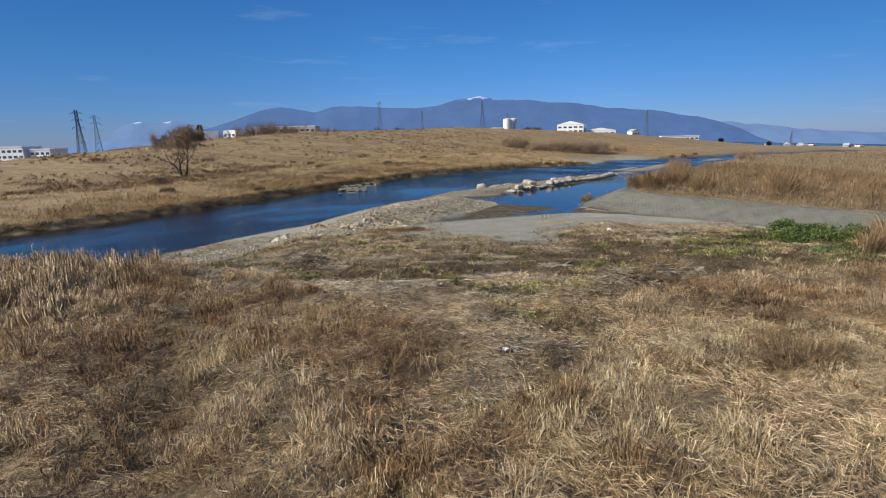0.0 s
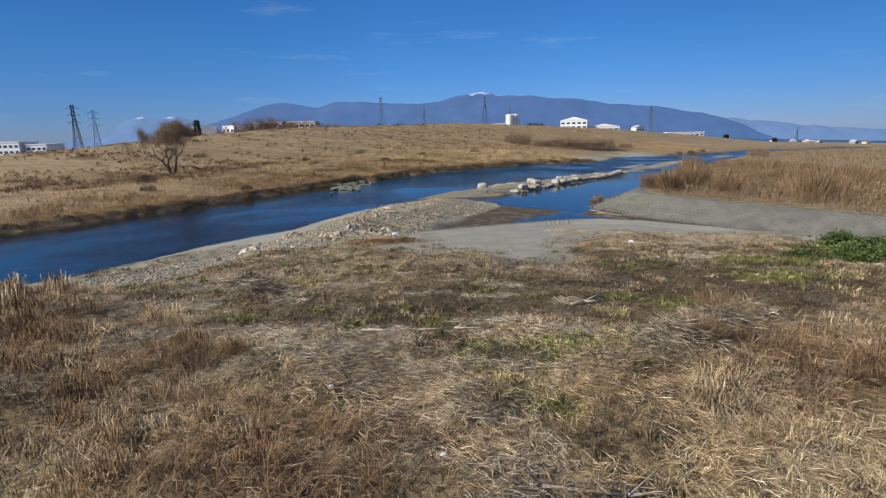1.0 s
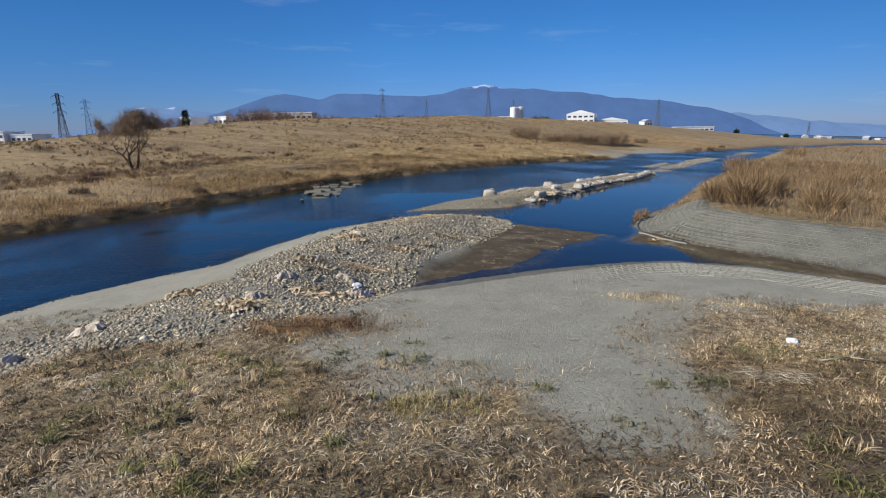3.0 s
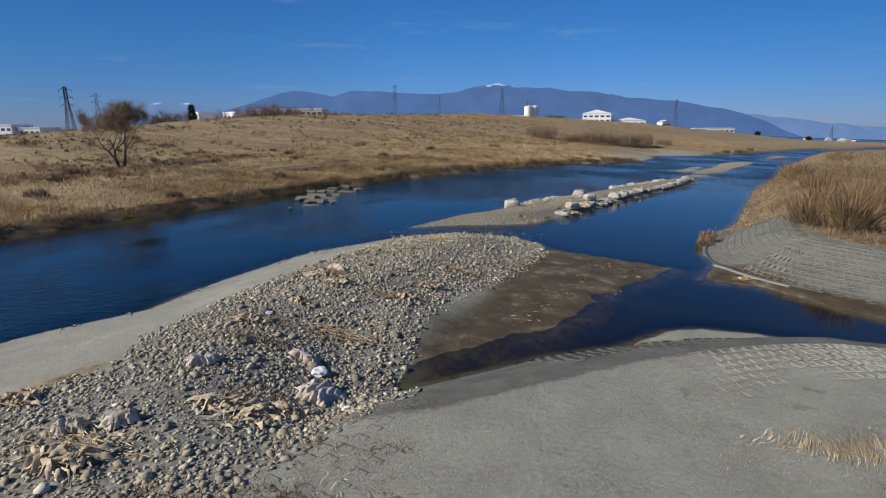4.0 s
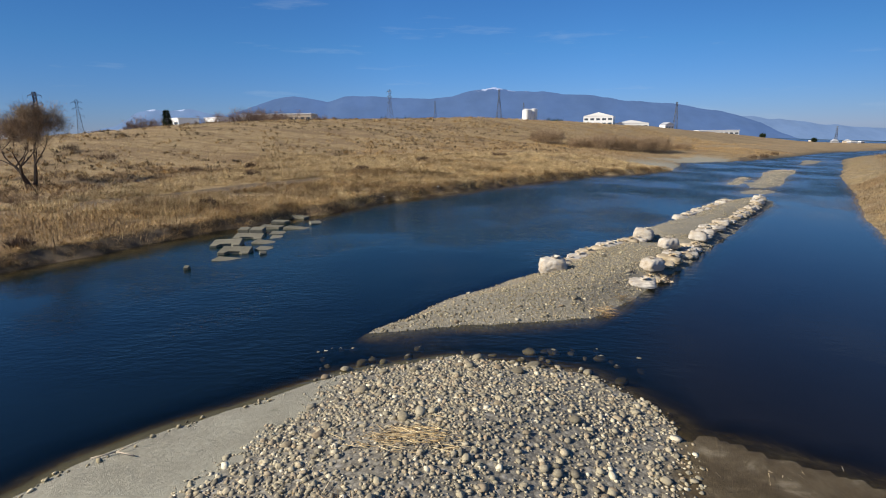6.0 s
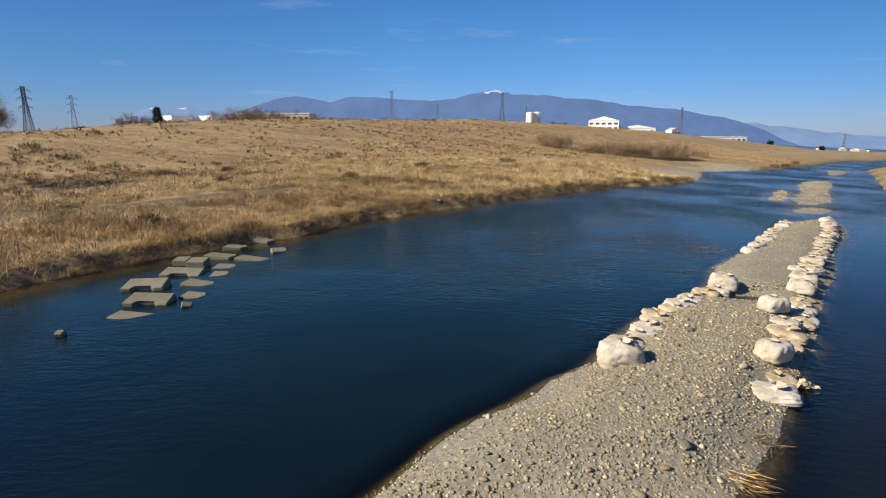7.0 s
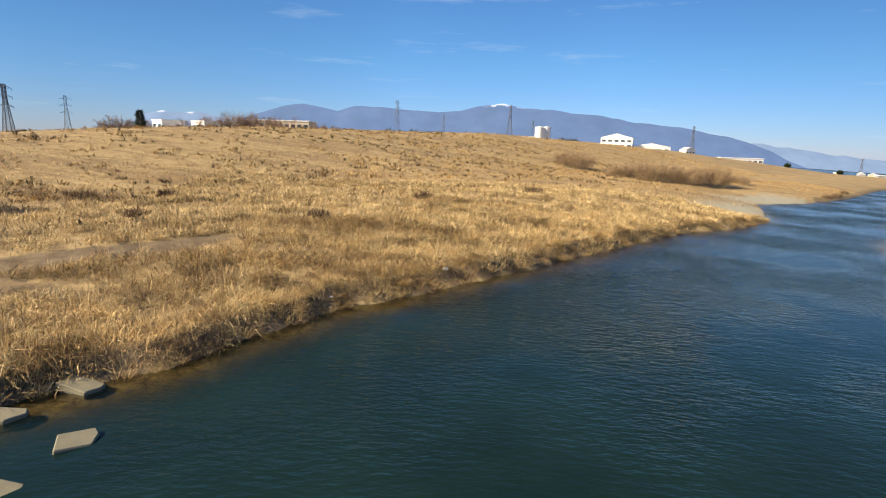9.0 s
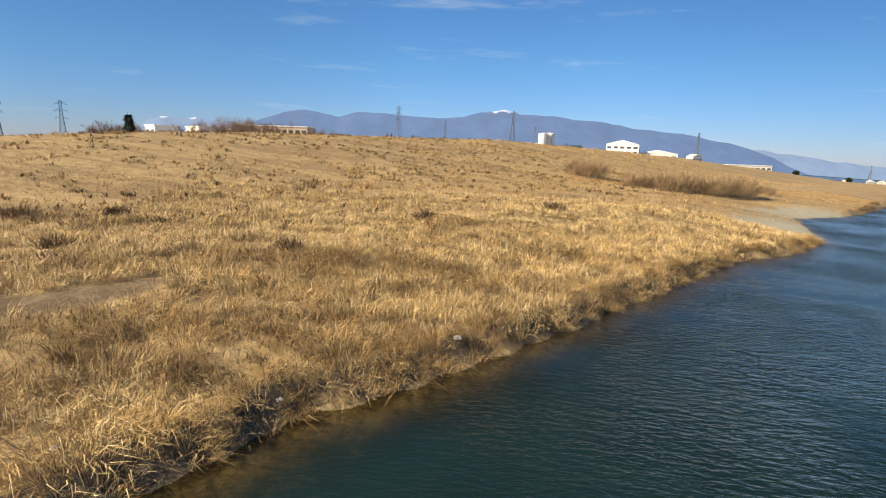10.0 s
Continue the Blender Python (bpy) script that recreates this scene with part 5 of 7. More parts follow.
LITTER = plain("white plastic litter", (0.82, 0.82, 0.8), 0.5, 3.0, 0.1)


def at_ground(x, y, lift=0.0):
    return float(ground(np.array([x]), np.array([y]))[0]) + lift


# ---------- stones ----------
def stone_mesh(seed, detail, rough=0.4):
    r = random.Random(seed)
    bm = bmesh.new()
    bmesh.ops.create_icosphere(bm, subdivisions=detail, radius=0.5)
    sx, sy, sz = 1.0, r.uniform(0.6, 0.9), r.uniform(0.32, 0.58)
    off = Vector((seed * 3.1, seed * 1.7, seed))
    for v in bm.verts:
        k = 1 + rough * noise.noise(v.co * 2.6 + off)
        v.co = Vector((v.co.x * sx * k, v.co.y * sy * k, v.co.z * sz * k))
    me = bpy.data.meshes.new("stone")
    bm.to_mesh(me)
    bm.free()
    me.polygons.foreach_set("use_smooth", [True] * len(me.polygons))
    me.materials.append(STONE)
    return me


STONE_MESHES = [stone_mesh(k, 2) for k in range(9)]
PEBBLE = []
for k in range(6):
    me = stone_mesh(20 + k, 1 if k < 1 else 0, 0.4 if k < 1 else 0.75)
    co = np.empty(len(me.vertices) * 3, np.float32)
    me.vertices.foreach_get("co", co)
    PEBBLE.append((co.reshape(-1, 3), np.array([p.vertices[:] for p in me.polygons])))


def pebble_bed(name, x, y, size, label, seed, mat=None, proud=0.1):
    """Many small stones joined into one bed."""
    r = np.random.RandomState(seed)
    z = ground(x, y)
    vs, fs, base = [], [], 0
    for k, (co, faces) in enumerate(PEBBLE):
        pick = np.arange(len(x)) % 6 == k
        n = pick.sum()
        a = r.uniform(0, 6.28, n)
        c, s, w = np.cos(a), np.sin(a), size[pick]
        v = np.empty((n, len(co), 3), np.float32)
        tilt = r.normal(0, 0.4, n)[:, None]
        v[..., 0] = (co[:, 0] * c[:, None] - co[:, 1] * s[:, None]) * w[:, None] + x[pick][:, None]
        v[..., 1] = (co[:, 0] * s[:, None] + co[:, 1] * c[:, None]) * w[:, None] + y[pick][:, None]
        v[..., 2] = (co[:, 2] + co[:, 0] * tilt * 0.6 + proud) * w[:, None] + z[pick][:, None]
        vs.append(v.reshape(-1, 3))
        fs.append((faces[None] + (np.arange(n) * len(co))[:, None, None] + base).reshape(-1, 3))
        base += n * len(co)
    ob = part(name, mesh_of(name, np.concatenate(vs), np.concatenate(fs)), mat or STONES)
    return tagged(ob, label, "gravel", kind="stuff")


rng = np.random.RandomState(31)


def bar_chance(x, y):
    d = inside_by(GRAVEL, x, y) + (lumps(x, y, 2.2, 3) - 0.5) * 0.8
    return smooth(-0.5, 0.3, d) * smooth(-0.2, 0.3, inside_by(NEAR_LAND, x, y)) * (0.55 + 0.45 * smooth(0.35, 0.55, lumps(x, y, 1.5, 2, 7.0)))


x, y = sow(rng, -16, 6, 24, 54.5, 200, bar_chance)
bed = pebble_bed("gravel_bar", x, y, np.clip(rng.lognormal(-2.66, 0.42, len(x)), 0.03, 0.24), "bed of grey river cobbles with pale stones among them", 3)
x, y = sow(rng, -4, 32, 54, 95, 210, lambda x, y: (1 - 0.72 * smooth(66, 74, y)) * smooth(-0.25, 0.3, inside_by(ISLET, x, y)) * (0.35 + 0.65 * smooth(0.4, 0.55, lumps(x, y, 2.5, 2, 4.0))) * (1 - np.exp(-((x - 9.6) / 1.4) ** 2 - ((y - 67.2) / 0.6) ** 2)) * (1 - np.exp(-((x - 12.7) / 1.3) ** 2 - ((y - 71.1) / 0.8) ** 2)))
bed_islet = pebble_bed("gravel_islet", x, y, np.clip(rng.lognormal(-2.95, 0.42, len(x)), 0.03, 0.17), "bed of small tan pebbles on the islet", 4, STONES_TAN, 0.0)

x, y = sow(np.random.RandomState(35), -16, 3, 34, 55, 60, lambda x, y: np.exp(-((inside_by(NEAR_LAND, x, y) + (lumps(x, y, 2.2, 3) - 0.5) * 0.45 - 0.15) / 0.12) ** 2) * ((x < -4) | (y > 52)) * (x < 2) * (0.15 + 0.85 * smooth(0.45, 0.6, lumps(x, y, 1.2, 2, 6.0))))
pebble_bed("beach_pebbles", x, y, np.random.RandomState(36).uniform(0.04, 0.14, len(x)), "line of pale pebbles along the waterline", 6, STONES_TAN, 0.15)

x, y = sow(np.random.RandomState(37), 28, 66, 95, 147, 16, lambda x, y: smooth(-0.5, 0.2, plan(x, y)[2]["islets"]) * (0.3 + 0.7 * smooth(0.4, 0.55, lumps(x, y, 2.5, 2, 9.0))))
pebble_bed("gravel_shoal", x, y, np.clip(np.random.RandomState(38).lognormal(-2.35, 0.4, len(x)), 0.06, 0.22), "low shoal of dull grey cobbles in the river", 7, STONES, -0.1)


def boulders(parent, x, y, size):
    for k in range(len(x)):
        ob = new("stone", STONE_MESHES[k % 9])
        ob.parent = parent
        s = size[k]
        ob.matrix_basis = pose(x[k], y[k], max(at_ground(x[k], y[k]), float(level(x[k], y[k])) - 0.36 * s) + 0.1 * s, rng.uniform(-14, 14), rng.uniform(-14, 14), rng.uniform(0, 360)) @ Matrix.Diagonal((s, s, s, 1))


x, y = sow(rng, -10, 5, 32, 53.5, 1.7, lambda x, y: bar_chance(x, y) * smooth(31, 36, y))
boulders(bed, x[:230], y[:230], np.clip(rng.lognormal(-1.68, 0.33, 230), 0.12, 0.38))
x, y = sow(rng, -4.5, 5, 52.3, 54.6, 3.2, lambda x, y: np.where(y > 52.9, 0.95, 0.7))
boulders(bed, x[:62], y[:62], np.clip(rng.lognormal(-1.4, 0.3, 62), 0.14, 0.42))
x, y = sow(rng, -2, 12, 56, 68, 1.2, lambda x, y: (inside_by(ISLET, x, y) > 0) * 0.9)
boulders(bed_islet, x[:60], y[:60], np.clip(rng.lognormal(-1.8, 0.3, 60), 0.1, 0.3))


# ---------- concrete mattresses ----------
def along(line, step):
    """Points, directions and normals to the left along a polyline, evenly spaced."""
    line = np.asarray(line, float)
    seg = np.hypot(*(line[1:] - line[:-1]).T)
    s = np.concatenate([[0], np.cumsum(seg)])
    at = np.arange(0, s[-1], step)
    px, py = np.interp(at, s, line[:, 0]), np.interp(at, s, line[:, 1])
    for _ in range(6):
        px[1:-1], py[1:-1] = (px[:-2] + 2 * px[1:-1] + px[2:]) / 4, (py[:-2] + 2 * py[1:-1] + py[2:]) / 4
    dx, dy = np.gradient(px), np.gradient(py)
    n = np.hypot(dx, dy)
    return px, py, dx / n, dy / n


def mat_block():
    """One block of the mattress: a low frustum with a shallow hollow in its top."""
    bm = bmesh.new()
    w, d, h = 0.15, 0.138, 0.06
    rings = []
    for kx, kz in ((1.0, -0.05), (0.98, h * 0.7), (0.93, h), (0.76, h), (0.7, h - 0.03)):
        rings.append([bm.verts.new((sx * w * kx, sy * d * kx, kz)) for sx, sy in ((-1, -1), (1, -1), (1, 1), (-1, 1))])
    for a, b in zip(rings, rings[1:]):
        for i in range(4):
            j = (i + 1) % 4
            bm.faces.new((a[i], a[j], b[j], b[i]))
    bm.faces.new(rings[-1])
    me = bpy.data.meshes.new("block")
    bm.to_mesh(me)
    bm.free()
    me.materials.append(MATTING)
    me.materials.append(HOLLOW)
    # The hollow's floor takes the colour that includes its shade.
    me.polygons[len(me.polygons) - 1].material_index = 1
    return me


BLOCK = mat_block()
bco = np.array([v.co[:] for v in BLOCK.vertices])
bfa = [p.vertices[:] for p in BLOCK.polygons]


def mattress(name, line, side, rows, first, label, chance, block, tilt=0.0, parts_at=None, buried=None):
    """Rows of concrete blocks laid up a bank from its waterline; those that pass parts_at become parts, the rest one mesh."""
    r = random.Random(len(line) * 7)
    px, py, dx, dy = along(line, 0.335)
    nx, ny = -dy * side, dx * side
    vs, fs, singles = [], [], []
    for row in range(rows):
        t = first + row * 0.31
        qx, qy = px + nx * t, py + ny * t
        z0, z1 = ground(qx - nx * 0.1, qy - ny * 0.1), ground(qx + nx * 0.1, qy + ny * 0.1)
        sunk = 0.058 * buried(qx, qy, t + 0 * qx) if buried else 0 * qx
        for k in range(len(px)):
            if sunk[k] > 0.05 or r.random() > chance(qx[k], qy[k], t):
                continue
            ux, uz = Vector((dx[k], dy[k], 0)), Vector((nx[k], ny[k], (z1[k] - z0[k]) / 0.2)).normalized()
            up = ux.cross(uz).normalized()
            if up.z < 0:
                up = -up
            if up.z < 0.55:
                continue
            m = Matrix((ux, up.cross(ux), up)).transposed().to_4x4()
            m.translation = Vector((qx[k], qy[k], (z0[k] + z1[k]) / 2 - 0.02 - sunk[k] + r.uniform(-0.004, 0.004))) + ux * (0.167 if row % 2 else 0)
            m = m @ pose(0, 0, 0, tilt * (1 - sunk[k] / 0.058) + r.uniform(-1.5, 1.5), r.uniform(-1.5, 1.5), r.uniform(-1.5, 1.5))
            if parts_at and len(singles) < 300 and parts_at(qx[k], qy[k]):
                singles.append(m)
            else:
                base = len(vs)
                vs.extend(m @ Vector(c) for c in bco)
                fs.extend([i + base for i in f] for f in bfa)
    me = mesh_of(name, np.array([v[:] for v in vs]), np.array(fs))
    ob = tagged(part(name, me, block.materials[0]), label, "revetment", kind="stuff")
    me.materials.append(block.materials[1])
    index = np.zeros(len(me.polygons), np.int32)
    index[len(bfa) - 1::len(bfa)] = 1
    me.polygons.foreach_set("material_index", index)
    for m in singles:
        b = new("block", block)
        b.parent = ob
        b.matrix_basis = m
    return ob


def sanded(x, y, t):
    """How deep drifted sand buries the blocks, from 0 to 1."""
    s = lumps(x, y, 2.6, 3, 21.0)
    return np.clip(0.35 + smooth(4.0, 6.0, t + 3.0 * (s - 0.5)) + 0.6 * (1 - smooth(3.0, 7.5, x + 4.0 * (s - 0.5))), 0, 1)


BLOCK_WET_SHADE = BLOCK.copy()
BLOCK_WET_SHADE.materials.clear()
# Dark for two causes: damp, and the slope's shade put into the colour.
DAMP_SHADE = plain("damp concrete block with shade", (0.115, 0.112, 0.095), 0.8, 0.6, 0.5, 0.3, 0.008, 0.3)
BLOCK_FAR = BLOCK.copy()
BLOCK_MID = BLOCK.copy()
for mesh, top_mat, in_mat in ((BLOCK_WET_SHADE, DAMP_SHADE, DAMP_SHADE), (BLOCK_FAR, REVET, REVET_HOLLOW), (BLOCK_MID, REVET, REVET_HOLLOW)):
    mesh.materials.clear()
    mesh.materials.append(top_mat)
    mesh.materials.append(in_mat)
NEAR_LINE = [(-3.6, 29.2), (-2.7, 30.6), (-1.8, 32.0), (-1.0, 33.5), (-0.4, 35.2), (1.5, 36.5), (3.1, 37.4), (4.8, 38.1), (6.2, 38.5), (8.0, 38.9), (10.0, 39.1), (13.3, 38.5), (17, 36.3), (24, 30)]
mattress("block_mattress", NEAR_LINE, -1, 7, 0.0, "damp concrete block facing at the waterline, darkened as if in shade", lambda x, y, t: 0.99 if x > 2.4 + 0.5 * t else 0.0, BLOCK_WET_SHADE, 8.0, lambda x, y: 0.5 < x < 9 and y > 35.5, lambda x, y, t: 0.3 + 0.55 * (1 - smooth(1.0, 4.5, x + 2.0 * (lumps(x, y, 1.5, 2, 3.0) - 0.5))))
mattress("block_mattress", NEAR_LINE[:8], -1, 7, 0.0, "sand-filled concrete blocks where the facing runs under gravel", lambda x, y, t: 0.96 if x <= -0.3 else 0.0, BLOCK_MID, 0.0, None, lambda x, y, t: 0.79 + 0.07 * lumps(x, y, 1.2, 2, 3.0))
mattress("block_mattress", NEAR_LINE, -1, 14, 2.72, "grey concrete block mattress half buried in sand", lambda x, y, t: 0.99 if x > 1.5 else 0.0, BLOCK, 0.0, lambda x, y: 1.5 < x < 8 and y > 30, sanded)


def coping(line, side, t0, t1, lift, label):
    """A smooth concrete edge strip that follows the blocks."""
    px, py, dx, dy = along(line, 0.5)
    nx, ny = -dy * side, dx * side
    rows = []
    ends = 0.12 * (1 - np.clip(np.arange(len(px)) / 8.0, 0, 1))
    for t, up in ((t0, -0.12), (t0 + 0.02, lift), (t1 - 0.02, lift), (t1, -0.12)):
        qx, qy = px + nx * t, py + ny * t
        rows.append(np.stack([qx, qy, ground(qx, qy) + up - ends], 1))
    return tagged(part("concrete_coping", mesh_of("concrete_coping", np.concatenate(rows), grid_faces(len(px), 4)), COPING, soft=True), label, "coping", kind="structure")


COPING = plain("sand-dusted concrete edge", (0.255, 0.246, 0.197), 0.9, 0.8, 0.3, 0.2, 0.006)
coping(NEAR_LINE[1:], -1, 2.15, 2.45, -0.03, "smooth concrete coping strip along the crest of the blocks")
coping([(15.6, 56.2), (14.8, 55.0), (12.75, 51), (12.15, 48.4), (12.75, 46.2), (14.0, 44.8)], 1, -0.12, 0.3, 0.035, "pale concrete edge round the tip of the revetment")
mattress("block_revetment", [(16.5, 57.5), (15, 55.2), (12.9, 51), (12.3, 48.4), (12.9, 46.4), (14.7, 44.2), (17, 41.9), (20.9, 38.6), (30, 30.5), (40, 23.5)], 1, 15, 0.35,
         "curved concrete block revetment on the far side of the channel", lambda x, y, t: 0.98 if t < 3.9 else 0.5, BLOCK_FAR, 0.0, lambda x, y: x < 18 and y > 44, lambda x, y, t: 0.5 + 0.28 * smooth(16, 21, x + 2 * (lumps(x, y, 1.5, 2, 9.0) - 0.5)))


# ---------- sandbags on the islet ----------
def sack_body(seed, flat):
    r = random.Random(seed)
    bm = bmesh.new()
    bmesh.ops.create_icosphere(bm, subdivisions=4, radius=1.0)
    off = Vector((seed * 5.3, seed, seed * 2.1))
    for v in bm.verts:
        c = v.co.copy()
        n = 5.5
        c = c / (abs(c.x) ** n + abs(c.y) ** n + abs(c.z) ** n) ** (1 / n)
        a, out_by = math.atan2(c.y, c.x), math.hypot(c.x, c.y)
        pleat = 0.10 * abs(math.sin(a * 5.5 + seed + 2.4 * noise.noise(c * 1.2 + off))) ** 2 * max(0, c.z) * (0.3 + out_by)
        fold = 0.10 * max(0, 1 - 3.2 * abs(noise.noise(Vector((c.x * 1.3, c.y * 2.6, c.z * 1.8)) + off))) ** 2
        crease = 0.025 * max(0, 1 - 3.0 * abs(noise.noise(c * 3.4 + off))) ** 2
        k = 0.92 + 0.12 * noise.noise(c * 0.9 + off) - pleat - fold - crease
        v.co = Vector((c.x * k * 0.6, c.y * k * 0.47, max(-0.30, c.z * k * 0.36 * flat * (0.8 if c.z < 0 else 1.0)) + 0.28 * flat))
    return bm


def sack_neck(seed, flat):
    r = random.Random(seed + 50)
    bm = bmesh.new()
    rings = []
    for z, rad in ((-0.06, 0.2), (0.03, 0.1), (0.08, 0.055), (0.13, 0.11), (0.2, 0.16)):
        rings.append([bm.verts.new((rad * math.cos(t) * (1 + 0.3 * math.sin(5 * t + seed)) + z * 0.6, rad * math.sin(t) * (1 + 0.25 * math.cos(4 * t)), 0.55 * flat + z * 0.7)) for t in [2 * math.pi * i / 14 for i in range(14)]])
    for a, b in zip(rings, rings[1:]):
        for i in range(14):
            bm.faces.new((a[i], a[(i + 1) % 14], b[(i + 1) % 14], b[i]))
    return bm


def sack_strap(seed, flat):
    bm = bmesh.new()
    side = 1 if seed % 2 else -1
    pts = [Vector((0.1 * side, 0.30 * math.cos(s * 0.9 + 0.4), 0.54 * flat + 0.10 * math.sin(s))) + Vector((0.25 * side * s / 3.1, 0, -0.22 * s / 3.1)) for s in [0, 0.6, 1.2, 1.9, 2.5, 3.1]]
    for a, b in zip(pts, pts[1:]):
        bar(bm, a, b, 0.06)
    return bm


def sandbag(seed, flat, mat, label):
    e = new("sandbag")
    tagged(e, label, "sandbag", "sandbags along the islet")
    part("body", sack_body(seed, flat), mat, e, soft=True)
    neck = part("neck", sack_neck(seed, flat), mat, e, "gathered tied mouth", soft=True)
    cord = bmesh.new()
    ring = [Vector((0.066 * math.cos(t) + 0.045, 0.066 * math.sin(t), 0.55 * flat + 0.052)) for t in [2 * math.pi * i / 10 for i in range(11)]]
    for a, b in zip(ring, ring[1:]):
        bar(cord, a, b, 0.022)
    part("cord", cord, SACK_TAN, neck, "cord round the tied mouth")
    part("strap", sack_strap(seed, flat), SACK_TAN, e, "slack webbing strap")
    return e


BAGS = [sandbag(1, 1.15, SACK, "plump white woven sandbag at the water's edge"), sandbag(2, 0.72, SACK, "white sandbag with tan stains, slumped on gravel"),
        sandbag(3, 0.5, SACK_TAN, "half-empty tan sandbag slumped on gravel"), sandbag(4, 0.32, SACK_TAN, "flat torn tan sandbag half buried"),
        sandbag(5, 0.5, SACK, "low white sandbag with dirty folds")]
ROW_LEFT = [(3.9, 61.9, 0, 1.08), (4.5, 63.4, 2, 1.05), (5.5, 64.5, 4, 1.0), (6.1, 65.4, 2, 0.95), (6.4, 66.3, 3, 0.95), (7.5, 67.1, 4, 1.1), (8.4, 68.3, 2, 0.9), (9.3, 69.1, 2, 0.95),
            (10.3, 69.9, 0, 1.0), (11.2, 72.0, 4, 0.8), (15.3, 77.3, 1, 0.95), (16.0, 78.4, 4, 0.9), (16.8, 79.5, 1, 0.95), (17.5, 80.4, 4, 0.9), (18.2, 81.3, 1, 0.9), (19.6, 83.2, 4, 0.9), (20.6, 84.8, 2, 0.85), (21.7, 86.3, 4, 0.9),
            (23.2, 88.1, 1, 0.9), (24.6, 90.0, 4, 1.0)]
ROW_RIGHT = [(7.3, 60.8, 4, 1.05), (8.4, 62.8, 0, 0.95), (9.8, 64.6, 2, 1.1), (10.5, 66.6, 0, 0.9), (11.0, 65.9, 2, 0.8), (11.7, 67.0, 1, 0.75), (12.3, 68.2, 2, 0.9), (13.3, 69.7, 0, 0.9),
             (14.4, 71.3, 1, 1.0), (15.1, 72.9, 4, 0.75), (15.8, 72.9, 1, 0.95), (16.3, 73.9, 2, 0.9), (16.9, 74.7, 1, 0.95), (17.5, 75.5, 2, 0.9), (18.1, 76.2, 4, 0.95), (18.7, 77.1, 2, 0.9), (19.3, 78.0, 3, 0.95), (20.0, 78.9, 4, 0.9),
             (20.7, 79.9, 2, 0.95), (21.5, 81.0, 4, 0.95), (22.2, 82.0, 2, 1.0), (23.1, 83.0, 1, 0.95), (23.9, 84.1, 4, 0.95), (24.8, 85.4, 2, 0.95), (25.6, 86.7, 1, 1.0), (26.4, 88.0, 4, 0.95), (27.1, 89.2, 1, 1.0), (28.6, 91.6, 4, 0.9)]
for row in (ROW_LEFT, ROW_RIGHT):
    for (ax, ay, _, _), (bx, by, _, _) in list(zip(row, row[1:])):
        gap = math.hypot(bx - ax, by - ay)
        if 1.15 < gap < 2.6:
            row.append(((ax + bx) / 2 + 0.15, (ay + by) / 2, int(rng.choice([2, 3, 4])), 0.85))
used = set()
for bx, by, kind, size in ROW_LEFT + ROW_RIGHT:
    z = max(at_ground(bx, by), float(level(bx, by)) - 0.05) - 0.02
    m = pose(bx, by, z - 0.04, rng.uniform(-6, 6), rng.uniform(-6, 6), rng.choice([0, 180]) + rng.uniform(-35, 35))
    if kind in used:
        ob = copy_thing(BAGS[kind], m)
    else:
        ob = BAGS[kind]
        ob.matrix_basis = m
        used.add(kind)
    ob.scale = (size * 0.95, size * 0.95, size * 0.9)


# ---------- loose concrete blocks in the river ----------
def bridge_block(w, d, h):
    """A plate with a wide notch in one long side and chamfered edges."""
    bm = bmesh.new()
    n, g = w * 0.22, d * 0.24
    prof = [(-w / 2, -d / 2), (-n - 0.08, -d / 2), (-n + 0.08, -d / 2 + g), (n - 0.08, -d / 2 + g), (n + 0.08, -d / 2), (w / 2, -d / 2), (w / 2 - 0.05, d / 2), (-w / 2 + 0.05, d / 2)]
    lo, hi = [bm.verts.new((px, py, 0)) for px, py in prof], [bm.verts.new((px * 0.985, py * 0.97, h)) for px, py in prof]
    bm.faces.new(lo[::-1])
    bm.faces.new(hi)
    for i in range(len(prof)):
        j = (i + 1) % len(prof)
        bm.faces.new((lo[i], lo[j], hi[j], hi[i]))
    bmesh.ops.bevel(bm, geom=[e for e in bm.edges if e.calc_length() > 0.3], offset=0.03, segments=1, affect="EDGES")
    return bm


def slab_block(w, d, h, skew):
    bm = bmesh.new()
    base = [(-w / 2, -d / 2), (w / 2 - skew, -d / 2), (w / 2, d * 0.1), (w / 2 - skew * 0.4, d / 2), (-w / 2 + skew * 0.5, d / 2)]
    lo, hi = [bm.verts.new((px, py, 0)) for px, py in base], [bm.verts.new((px * 0.96, py * 0.94, h)) for px, py in base]
    bm.faces.new(lo[::-1])
    bm.faces.new(hi)
    for i in range(5):
        j = (i + 1) % 5
        bm.faces.new((lo[i], lo[j], hi[j], hi[i]))
    bmesh.ops.bevel(bm, geom=bm.edges[:], offset=0.03, segments=1, affect="EDGES")
    return bm


